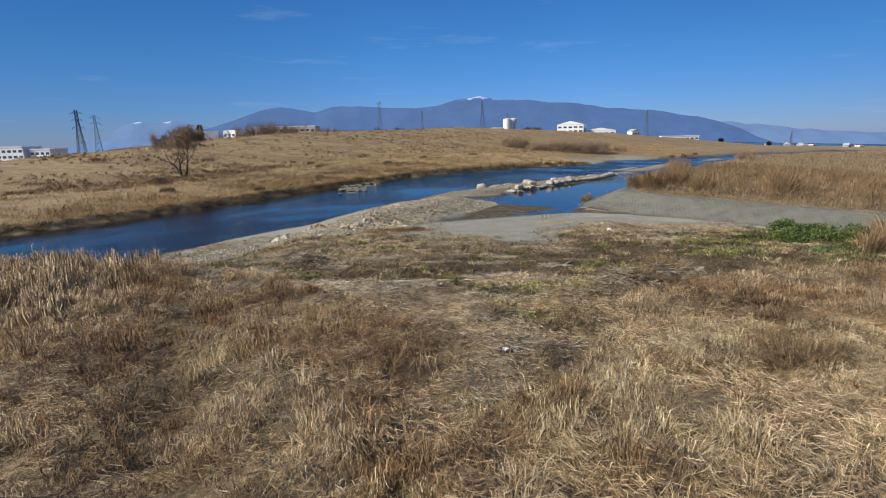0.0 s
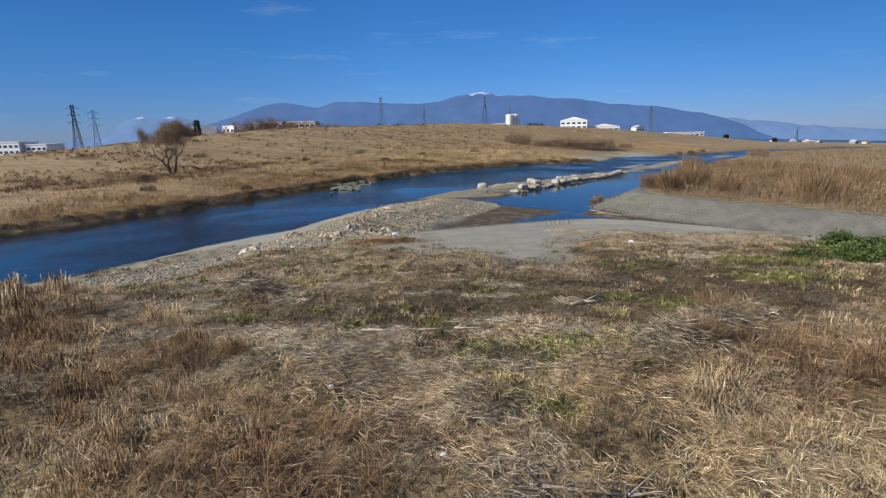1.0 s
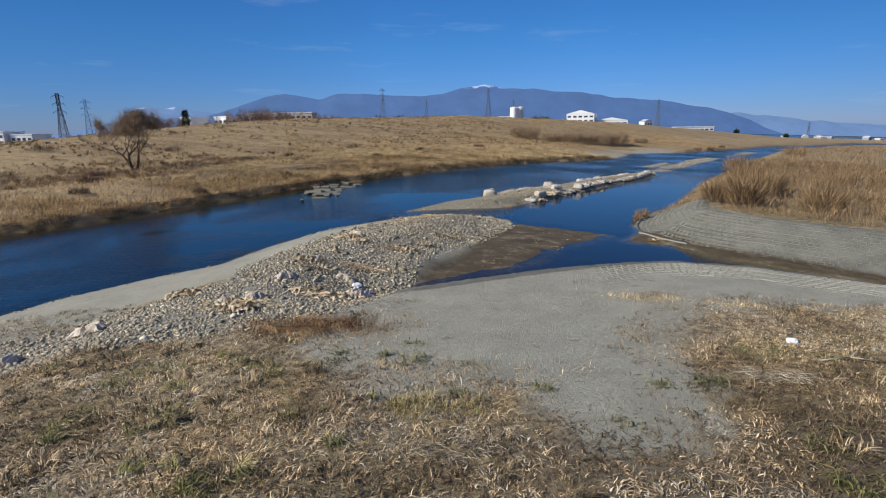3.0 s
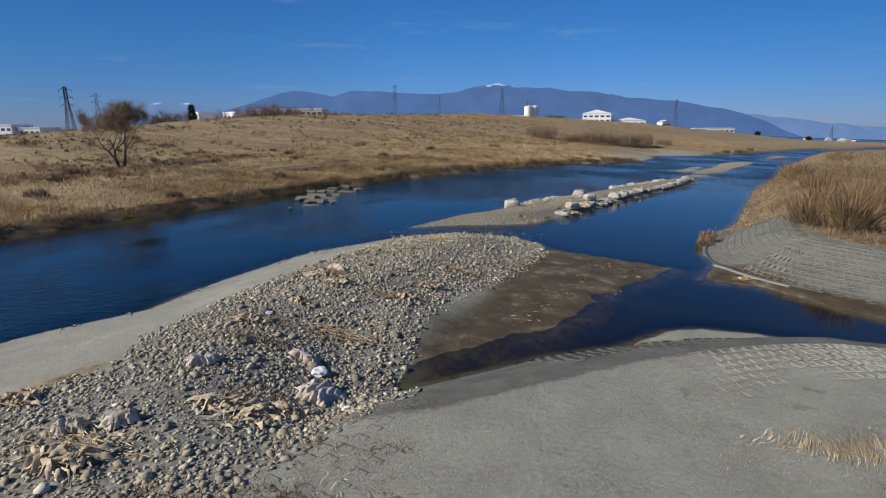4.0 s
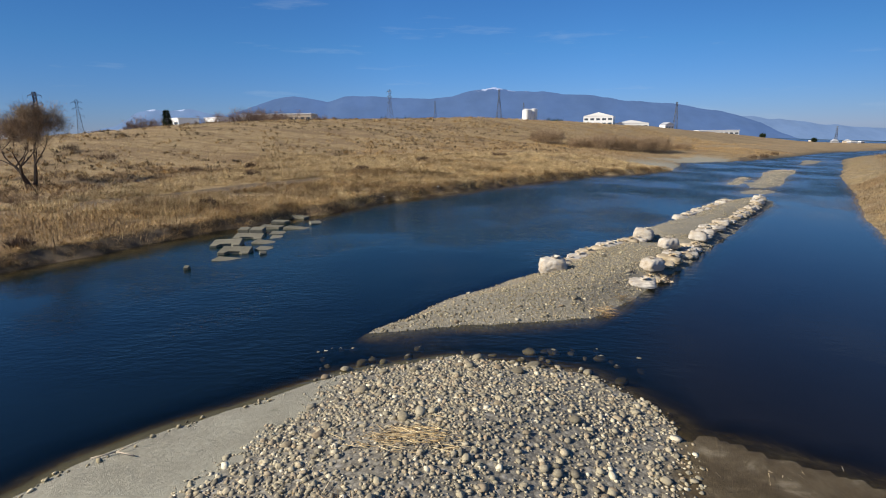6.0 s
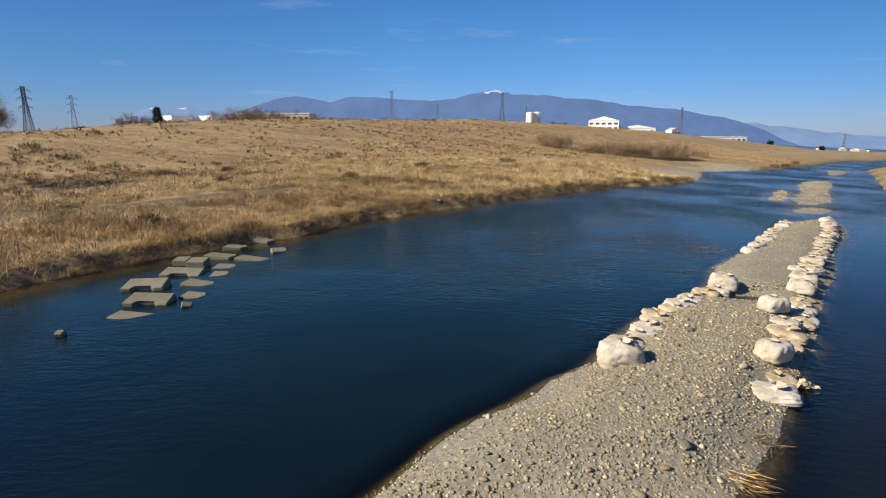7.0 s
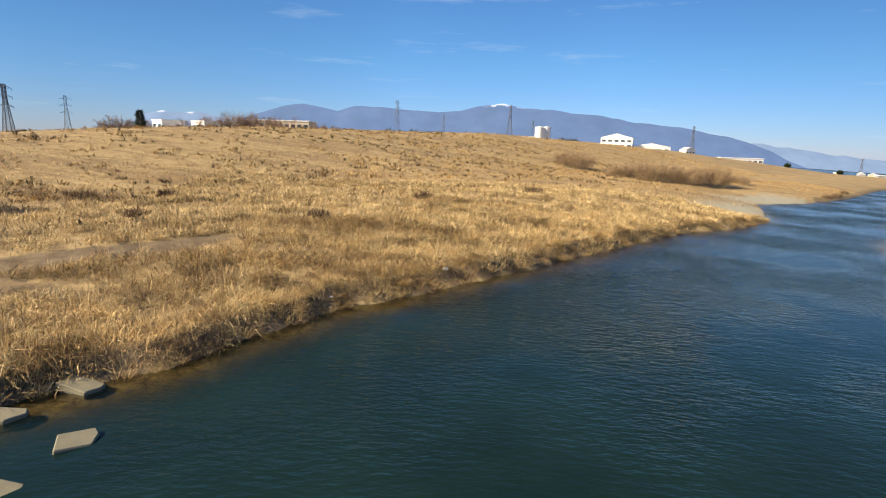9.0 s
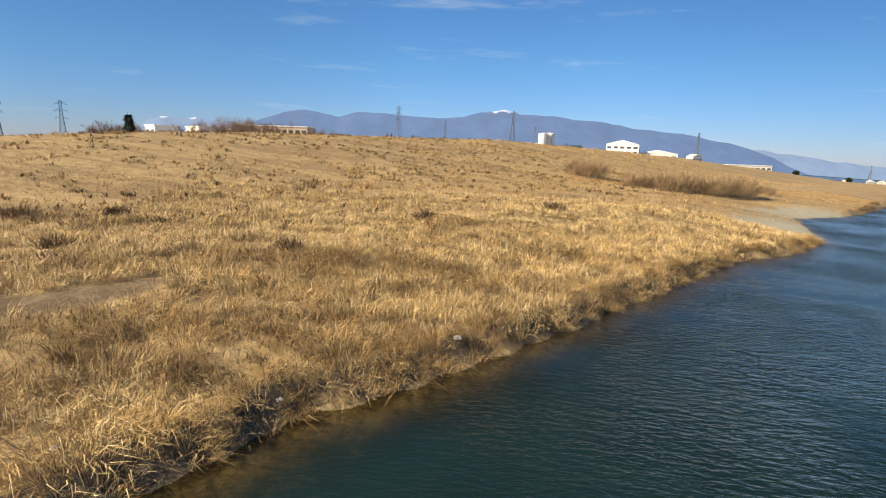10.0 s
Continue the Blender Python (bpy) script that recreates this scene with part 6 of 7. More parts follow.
LOOSE = [("s", -12.2, 65.9, 1.75, 0, 3, 0.14, -3), ("b", -12.5, 67.4, 1.75, 0, 1, 0.24, 2), ("b", -13.9, 69.4, 1.8, 2, -2, 0.28, 4), ("b", -13.5, 71.5, 1.85, -2, 2, 0.2, 4),
         ("c", -13.5, 72.95, 0.95, 0, 0, 0.34, 6), ("c", -14.6, 73.5, 0.8, 2, 0, 0.28, 4), ("s", -13.2, 74.65, 1.65, -2, 3, 0.3, -4), ("s", -11.3, 74.2, 1.85, -2, 5, 0.2, -4),
         ("s", -12.1, 72.75, 1.1, 2, 4, 0.18, 10), ("s", -11.7, 71.4, 0.8, 3, 3, 0.16, 8), ("s", -11.9, 69.85, 1.4, 2, 6, 0.2, -2), ("s", -11.2, 68.15, 1.0, 2, 5, 0.18, 3),
         ("c", -10.9, 66.95, 0.42, 14, 10, 0.12, 30), ("c", -13.5, 64.2, 0.3, 20, 4, 0.2, 8), ("s", -13.4, 76.85, 1.35, -3, 4, 0.28, 8), ("s", -12.5, 78.55, 1.3, -4, 6, 0.3, -12), ("s", -10.6, 75.95, 0.95, 6, 4, 0.24, 38)]
for k, (form, bx, by, w, tx, ty, lift, turn) in enumerate(LOOSE):
    bm = bridge_block(w, 0.85, 0.34) if form == "b" else slab_block(w, 0.64, 0.36, w * (0.12 + 0.06 * (k % 3))) if form == "s" else slab_block(w, w * 0.8, 0.5, 0.05)
    ob = part("concrete_block", bm, CONCRETE)
    tagged(ob, "weathered concrete armour block with a notched foot, in shallow water" if form == "b" else "tilted concrete slab half sunk in the river", "concrete block", "blocks off the bank")
    ob.matrix_basis = pose(bx, by, float(level(bx, by)) - (0.36 if form == "b" else 0.47) + lift, tx + (13 if form == "b" else 6), ty, turn)


# ---------- trees and bushes ----------
def bare_tree(name, x, y, height, spread_by, seed, twigs, twig_mat, label, width=0.03, stems=1, deep=4, twig=0.08):
    """A leafless tree: tapered trunk, forking limbs, a crown of fine twigs."""
    r = random.Random(seed)
    nr = np.random.RandomState(seed)
    tips = []
    trunk, limbs = bmesh.new(), bmesh.new()

    def grow(bm, p, way, length, thick, depth):
        q = p
        for _ in range(3):
            way = (way + Vector((r.uniform(-1, 1), r.uniform(-1, 1), r.uniform(-0.3, 0.7))) * 0.22).normalized()
            e = q + way * length / 3
            bar(bm, q, e, thick, thick * 0.8, 5 if depth < 2 else 3)
            q, thick = e, thick * 0.8
        if depth >= 2:
            tips.append((q, way, length))
        if depth >= deep:
            return
        for _ in range(r.choice((2, 3, 3))):
            out_way = (way + Vector((r.uniform(-1, 1) * spread_by, r.uniform(-1, 1) * spread_by, r.uniform(-0.15, 0.6)))).normalized()
            grow(limbs, q, out_way, length * r.uniform(0.6, 0.85), thick * 0.7, depth + 1)

    for s in range(stems):
        a = 6.28 * s / stems + r.random()
        lean = 0.0 if stems == 1 else 0.45
        grow(trunk, Vector((0.2 * lean * math.cos(a), 0.2 * lean * math.sin(a), -0.2)), Vector((lean * math.cos(a), lean * math.sin(a), 1)).normalized(), height * 0.2, height * 0.035, 0)
    top = max(q.z for q, _, _ in tips)
    k = height * 0.93 / top
    e = new(name)
    e.location = (x, y, at_ground(x, y))
    tagged(e, label, "tree")
    pts = np.array([q[:] for q, _, _ in tips])
    ways = np.array([w[:] for _, w, _ in tips])
    pick = nr.randint(0, len(pts), twigs)
    wv = ways[pick] + nr.normal(0, 0.75, (twigs, 3)) + [0, 0, 0.25]
    wv /= np.linalg.norm(wv, axis=1)[:, None]
    st = pts[pick] - ways[pick] * nr.uniform(0, height * 0.12, (twigs, 1))
    crown = twig_mesh("crown", st * k, wv, nr.uniform(0.5, 1.5, twigs) * twig * height, width, nr)
    bmesh.ops.scale(trunk, vec=(k, k, k), verts=trunk.verts)
    bmesh.ops.scale(limbs, vec=(k, k, k), verts=limbs.verts)
    part("trunk", trunk, BARK, e)
    part("branchwork", limbs, BARK, e)
    part("crown", crown, twig_mat, e, "haze of fine bare twigs")
    return e


def bush(name, x, y, wide, high, seed, twigs, mat, label, width=0.02, category="bush"):
    """A bush of thin stems that fan out from the ground."""
    r = np.random.RandomState(seed)
    a, o = r.uniform(0, 6.28, twigs), np.sqrt(r.uniform(0, 1, twigs)) * wide * 0.4
    st = np.stack([np.cos(a) * o, np.sin(a) * o, r.uniform(-0.05, 0.45, twigs) * high * (1 - (o / wide) ** 2)], 1)
    wv = np.stack([np.cos(a) * (0.15 + o / wide), np.sin(a) * (0.15 + o / wide), 0 * a + 1.0], 1) + r.normal(0, 0.32, (twigs, 3))
    wv /= np.linalg.norm(wv, axis=1)[:, None]
    ln = high * r.uniform(0.35, 0.75, twigs) * (1.05 - 0.8 * (o / wide))
    ob = part(name, twig_mesh(name, st, wv, ln, r.uniform(0.6, 1.4, twigs) * width, r), mat)
    ob.location = (x, y, at_ground(x, y))
    return tagged(ob, label, category)


big_tree = bare_tree("bare_tree", -51, 98.6, 9.8, 1.0, 8, 17000, TWIG_PALE, "leafless spreading tree with tawny twigs in the dry grass", 0.024, 3, 6)
big_tree.scale = (1.15, 1.15, 1.06)
for bx, by, w, h, s, n in ((23.5, 198, 11, 5.4, 1, 3000), (33.5, 176, 8, 4.4, 2, 2200), (38.0, 178, 8, 4.8, 3, 2200), (43.5, 178, 8, 5.0, 4, 2200), (49.5, 180, 8, 5.2, 5, 2200), (28.5, 176, 6, 3.4, 6, 2000), (60, 190, 5, 2.6, 7, 1400)):
    bush("bush", bx, by, w, h, s, n, TWIG_PALE, "leafless brown willow bush on the foreland", 0.035)
for bx, by, w, h, s in ((-20, 79.5, 1.6, 0.9, 6), (-24.5, 67, 1.6, 0.9, 7), (-30, 112, 2.0, 1.2, 8), (-38, 112, 2.4, 1.1, 9), (-25, 100, 2.2, 1.0, 10), (-48, 86, 3.5, 1.3, 11), (-55, 118, 3.5, 1.5, 12),
                        (-64, 122, 3.2, 1.5, 13), (-12, 100, 1.8, 0.9, 14), (-6, 112, 2.2, 1.0, 15), (5, 122, 2.6, 1.1, 16), (-42, 76, 2.6, 1.1, 17), (-36, 66, 2.2, 1.0, 18), (-75, 110, 4, 1.6, 19), (75, 182, 2.5, 1.6, 20), (83, 191, 2.5, 1.5, 21), (92, 202, 2.5, 1.4, 22)):
    bush("weed_bush", bx, by, w, h, s, 420, TWIG, "dark withered weed bush among reeds", 0.03)
for bx, by, w, h, s, n in ((14.2, 53.4, 0.9, 0.9, 31, 260), (13.6, 52.6, 0.7, 0.6, 32, 200), (34, 79, 3.4, 2.6, 33, 900), (70, 127, 5, 3.0, 34, 900), (18.6, 52.2, 2.0, 1.8, 41, 700), (22.6, 57.5, 2.4, 2.0, 42, 800), (19.6, 50.4, 2.4, 2.2, 43, 800), (24.5, 57.0, 3.0, 2.5, 44, 900), (23.6, 49.0, 2.6, 2.2, 45, 800), (28.0, 66.0, 3.0, 2.4, 46, 900), (29.5, 47.0, 3.2, 2.6, 47, 900), (6.8, 9.4, 1.5, 0.7, 35, 900), (7.2, 16.4, 1.6, 0.8, 36, 900), (5.7, 14.4, 1.3, 0.7, 38, 900)):
    bush("weed_bush", bx, by, w, h, s, n, SCRUB, "rust brown dead weed bush", 0.006 if by < 30 else 0.03)



def leafy_bush(x, y, w, h, seed, leaves, label):
    """A low evergreen bush: small leaves through a lumpy dome, stems within."""
    r = np.random.RandomState(seed)
    e = new("green_bush")
    e.location = (x, y, at_ground(x, y))
    tagged(e, label, "bush")
    way = r.normal(0, 1, (leaves, 3))
    way[:, 2] = np.abs(way[:, 2])
    way /= np.linalg.norm(way, axis=1)[:, None]
    far = r.uniform(0.55, 1.0, leaves) * (0.7 + 0.6 * lumps(way[:, 0] * 2 + seed, way[:, 1] * 2, 0.7, 2, 3.0))
    st = way * far[:, None] * [w / 2, w / 2, h]
    lean = way + r.normal(0, 0.7, (leaves, 3))
    lean /= np.linalg.norm(lean, axis=1)[:, None]
    part("foliage", twig_mesh("foliage", st, lean, r.uniform(0.07, 0.15, leaves), r.uniform(0.04, 0.08, leaves), r), GREEN, e)
    bm = bmesh.new()
    for k in range(14):
        a = 6.28 * k / 14
        bar(bm, (0, 0, -0.05), (0.35 * w * math.cos(a), 0.35 * w * math.sin(a), h * (0.5 + 0.3 * (k % 3) / 2)), 0.03, 0.01)
    part("stems", bm, BARK, e)
    return e


for bx, by, w, h, seed in ((18.0, 27.6, 1.8, 0.8, 51), (19.0, 26.6, 2.0, 0.7, 52), (17.0, 25.6, 1.6, 0.5, 53), (19.8, 25.2, 1.8, 0.7, 54), (18.1, 25.0, 1.5, 0.5, 55), (16.2, 24.2, 1.3, 0.35, 56)):
    leafy_bush(bx, by, w, h, seed, 2200, "low leafy dark green bush beside the channel")


def conifer(x, y, height, seed):
    e = new("conifer")
    e.location = (x, y, at_ground(x, y))
    tagged(e, "dark narrow conifer standing behind the levee", "tree")
    bm = bmesh.new()
    bar(bm, (0, 0, -0.3), (0, 0, height * 0.95), height * 0.035, 0.05, 6)
    part("trunk", bm, BARK, e)
    r = np.random.RandomState(seed)
    n = 2600
    z = r.uniform(0.12, 1.0, n)
    tier = 0.75 + 0.35 * np.sin(z * 44)
    o = (1 - z) ** 0.8 * height * 0.2 * tier * np.sqrt(r.uniform(0.05, 1, n))
    a = r.uniform(0, 6.28, n)
    st = np.stack([np.cos(a) * o, np.sin(a) * o, z * height], 1)
    wv = np.stack([np.cos(a), np.sin(a), -0.25 + 0 * a], 1) + r.normal(0, 0.4, (n, 3))
    wv /= np.linalg.norm(wv, axis=1)[:, None]
    part("foliage", twig_mesh("foliage", st, wv, r.uniform(0.05, 0.1, n) * height, 0.2, r), NEEDLE, e)


conifer(-114, 237, 14.1 - at_ground(-114, 237), 3)
for tx, ty, th, s in ((-143, 262, 12.6, 1), (-137, 258, 12.8, 2), (-131, 264, 12.2, 3), (-110, 262, 12.4, 4), (-121, 305, 15, 5), (-114, 300, 17.5, 6), (-106, 303, 17.8, 7), (-99, 306, 16, 8), (-91, 304, 16, 9),
                      (-78, 320, 13.4, 10), (-72, 330, 12.8, 11), (-160, 300, 9.5, 12)):
    bare_tree("bare_tree", tx, ty, th + 1.6 - at_ground(tx, ty), 0.95, 40 + s, 6000, HAZY_TWIG, "leafless reddish-brown tree behind the levee", 0.055, 3, 4, 0.05)
for tx, ty, s in ((72, 520, 1), (78, 515, 2), (83, 525, 3), (-60, 420, 4), (-45, 430, 5), (140, 470, 6), (150, 475, 7), (260, 520, 8), (215, 505, 9), (330, 560, 10)):
    bush("evergreen_tree", tx, ty, 4, 12 if tx < 100 else 4.5, 60 + s, 700, NEEDLE, "small dark evergreen tree in the distance", 0.4, "tree")


# ---------- pylons ----------
def pylon(x, y, height, seed):
    e = new("pylon")
    base = at_ground(x, y)
    e.location = (x, y, base)
    e.rotation_euler = (0, 0, radians(20 + seed * 17))
    tagged(e, "tall grey steel lattice power pylon", "pylon", "power line pylons")
    h, w0, w1 = height, height * 0.085, height * 0.018

    def corner(s, k):
        w = w0 + (w1 - w0) * min(1, s * 1.25)
        sx, sy = ((1, 1), (-1, 1), (-1, -1), (1, -1))[k % 4]
        return Vector((sx * w, sy * w, s * h))

    for k in range(4):
        bm = bmesh.new()
        bar(bm, corner(0, k) - Vector((0, 0, 1)), corner(0.8, k), 0.34)
        bar(bm, corner(0.8, k), corner(1, k), 0.3)
        part("leg", bm, STEEL, e)
    bm = bmesh.new()
    cuts = [0, 0.16, 0.3, 0.42, 0.53, 0.63, 0.72, 0.8, 0.87, 0.94, 1.0]
    for a, b in zip(cuts, cuts[1:]):
        for k in range(4):
            bar(bm, corner(a, k), corner(b, k + 1), 0.17)
            bar(bm, corner(a, k + 1), corner(b, k), 0.17)
            bar(bm, corner(b, k), corner(b, k + 1), 0.17)
    part("bracing", bm, STEEL, e)
    for s in (0.72, 0.84, 0.95):
        bm = bmesh.new()
        for sx in (-1, 1):
            tip = Vector((sx * h * 0.085, 0, s * h))
            for sy in (-1, 1):
                bar(bm, Vector((sx * w1, sy * w1, s * h)), tip, 0.16)
                bar(bm, Vector((sx * w1, sy * w1, s * h + h * 0.03)), tip, 0.16)
            bar(bm, tip, tip - Vector((0, 0, h * 0.03)), 0.16)
        part("crossarm", bm, STEEL, e)


for k, (px, py, top) in enumerate(((-199, 278, 24.6), (-287, 420, 29.7), (-104.5, 750, 57), (35, 650, 48), (252, 700, 34), (-75, 1250, 66), (150, 1500, 72), (390, 620, 4))):
    pylon(px, py, top - at_ground(px, py), k)


# ---------- buildings ----------
def gable(bm, w, d, z0, z1):
    a = [bm.verts.new(p) for p in ((-w / 2, -d / 2, z0), (w / 2, -d / 2, z0), (w / 2, d / 2, z0), (-w / 2, d / 2, z0), (0, -d / 2, z1), (0, d / 2, z1))]
    for f in ((0, 1, 4), (2, 3, 5), (1, 2, 5, 4), (3, 0, 4, 5), (3, 2, 1, 0)):
        bm.faces.new([a[i] for i in f])


def building(name, x, y, w, d, top, wall, label, roof="flat", rows=1, turn=0.0, rise=0.0, n_win=6, side_door=False):
    """A house or hall: walls, roof and rows of windows."""
    base = at_ground(x, y)
    h = top - base
    e = new(name)
    e.matrix_basis = pose(x, y, base, 0, 0, turn)
    tagged(e, label, "building")
    bm = bmesh.new()
    box(bm, (-w / 2, -d / 2, -1), (w / 2, d / 2, h))
    part("wall", bm, wall, e)
    bm = bmesh.new()
    if roof == "flat":
        box(bm, (-w / 2 - 0.3, -d / 2 - 0.3, h), (w / 2 + 0.3, d / 2 + 0.3, h + 0.5))
    else:
        gable(bm, w + 0.6, d + 0.6, h, h + rise)
    part("roof", bm, ROOF if roof == "grey" else WHITE, e)
    for r in range(rows):
        z = h - 2.2 - 3.2 * r
        for k in range(n_win):
            bm = bmesh.new()
            cx = (k + 0.5) / n_win * w - w / 2
            box(bm, (cx - w / n_win * 0.32, -d / 2 - 0.06, z - 0.7), (cx + w / n_win * 0.32, -d / 2 + 0.05, z + 0.7))
            part("window", bm, PANE, e)
    return e


def silo(x, y, radius, top):
    base = at_ground(x, y)
    e = new("storage_tank")
    e.location = (x, y, base)
    tagged(e, "tall white cylindrical storage tank", "tank", "white tanks")
    h = top - base
    for nm, r0, r1, z0, z1 in (("shell", radius, radius, -1, h), ("dome", radius * 1.02, radius * 0.25, h, h + radius * 0.22)):
        bm = bmesh.new()
        bmesh.ops.create_cone(bm, segments=28, cap_ends=True, radius1=r0, radius2=r1, depth=z1 - z0)
        bmesh.ops.translate(bm, vec=(0, 0, (z0 + z1) / 2), verts=bm.verts)
        part(nm, bm, WHITE, e, soft=False)
    bm = bmesh.new()
    for z in np.arange(0, h + 1, 1.2):
        bar(bm, (-0.4 + radius * 0.1, -radius - 0.3, z), (0.4 + radius * 0.1, -radius - 0.3, z), 0.15)
    bar(bm, (-0.4 + radius * 0.1, -radius - 0.3, 0), (-0.4 + radius * 0.1, -radius - 0.3, h + 1), 0.15)
    bar(bm, (0.4 + radius * 0.1, -radius - 0.3, 0), (0.4 + radius * 0.1, -radius - 0.3, h + 1), 0.15)
    part("ladder", bm, STEEL, e)


silo(52.4, 520, 3.9, 21.5)
silo(58.6, 523, 3.6, 21.8)
building("shed", 44, 520, 9, 6, 13.2, WHITE, "low white shed beside the tanks", n_win=3)
building("hangar", 100, 450, 21, 30, 13.6, WHITE, "white gabled industrial hall behind the levee", "white", 2, -18, 2.8, 5)
building("hangar_annex", 123, 450, 24, 26, 8.3, WHITE, "low white annex hall with a shallow roof", "white", 1, -12, 2.2, 5)
building("warehouse", -142, 300, 11, 10, 12.2, WHITE, "white flat-roofed warehouse behind the levee", n_win=2, turn=-38)
building("warehouse", -123, 300, 13, 10, 12.2, WHITE, "white flat-roofed warehouse behind the levee", n_win=3, turn=-38)
building("apartment_block", -104, 335, 36, 12, 14.6, CREAM, "cream long apartment block behind bare trees", rows=3, n_win=11)
building("house", -124, 330, 7, 9, 13.4, CREAM, "small cream house beside the apartment block", "grey", 1, 10, 2.0, 3)
building("factory", -252, 300, 16, 14, 6.2, WHITE, "white factory with dark windows", rows=2, n_win=5)
building("factory", -236, 302, 12, 14, 4.6, WHITE, "low white factory wing", rows=1, n_win=4)
building("long_shed", 213, 505, 34, 8, 1.5, WHITE, "long low white shed in the distance", n_win=8)
building("house", 165, 490, 8, 8, 7.0, WHITE, "small white house in the distance", "grey", 1, 15, 2.0, 3)
for k in range(7):
    bx = 330 + 21 * k + rng.uniform(-5, 5)
    building("house", bx, 590 + rng.uniform(-30, 40), rng.uniform(4, 8), 6, at_ground(bx, 590) + rng.uniform(1.2, 2.2), HOUSE_GREY if k % 3 else CREAM,
             "small distant house on the plain", "grey" if k % 2 else "flat", 1, rng.uniform(-30, 30), 2.0, 3)
for k in range(7):
    bx = -40 + 14 * k + rng.uniform(-5, 5)
    building("house", bx, 560, rng.uniform(7, 12), 9, 14.2 + rng.uniform(-1, 0.8) - abs(bx) * 0.02, WHITE if k % 2 else CREAM, "small distant house behind the levee", "grey", 1, rng.uniform(-30, 30), 1.2, 3)


# ---------- flotsam on the gravel ----------
def torn_sheet(x, y, w, d, seed, mat, label):
    """A crumpled sheet: ragged outline with tails, sharp folds that run its length."""
    n = 52
    u, v = np.meshgrid(np.linspace(-1, 1, n), np.linspace(-1, 1, n))
    a, th = seed * 1.3, np.arctan2(v, u)
    edge = 0.45 + 1.0 * lumps(np.cos(th) * 1.5 + seed * 9, np.sin(th) * 1.5, 0.5, 3, seed)
    px, py = u * w / 2 * edge, v * d / 2 * edge
    px, py = px + 0.12 * (lumps(u, v, 0.3, 2, seed) - 0.5), py + 0.12 * (lumps(u, v, 0.3, 2, seed + 5.0) - 0.5)
    X, Y = x + px * math.cos(a) - py * math.sin(a), y + px * math.sin(a) + py * math.cos(a)
    bend = 4.0 * lumps(px * 1.0 + seed, py, 0.7, 2, seed * 2.0)
    ridges = np.abs(np.sin(9.0 * py + 2.5 * px + bend + seed)) ** 0.6 * 0.14 + np.abs(np.sin(23.0 * py - 4 * px + 2 * bend)) * 0.05
    heap = lumps(px + seed, py, 0.35, 2, seed * 7.0) * 0.12
    Z = ground(X.ravel(), Y.ravel()).reshape(n, n) + 0.02 + (ridges + heap) * np.clip(2.2 - 2.2 * np.maximum(np.abs(u), np.abs(v)), 0.05, 0.85)
    ob = part("torn_sheet", mesh_of("torn_sheet", np.stack([X.ravel(), Y.ravel(), Z.ravel()], 1), grid_faces(n, n)), mat)
    s = ob.modifiers.new("thickness", "SOLIDIFY")
    s.thickness = 0.008
    return tagged(ob, label, "sheet", "torn sheets on the gravel")


SHEETS = [(-2.4, 34.4, 1.0, 0.9, 1), (-3.5, 32.9, 1.6, 1.2, 0), (-5.3, 32.1, 0.55, 0.5, 1), (-6.0, 31.8, 0.5, 0.5, 1), (-5.3, 30.9, 1.4, 0.5, 0), (-5.1, 37.4, 1.0, 0.4, 0), (-8.0, 32.9, 1.2, 0.5, 0), (-4.5, 42.0, 1.2, 0.5, 0),
          (-3.6, 41.1, 0.9, 0.4, 0), (-5.1, 34.7, 0.7, 0.35, 1), (-2.7, 33.2, 0.5, 0.35, 0), (-3.2, 35.9, 0.7, 0.4, 1), (-0.5, 42.1, 0.9, 0.35, 0), (-4.2, 42.9, 0.9, 0.25, 1), (-1.3, 40.5, 0.6, 0.2, 0), (-4.3, 39.0, 0.5, 0.25, 0),
          (-9.6, 30.4, 0.9, 0.5, 1), (-10.4, 28.6, 0.6, 0.3, 1), (8.5, 61.5, 0.5, 0.35, 0)]
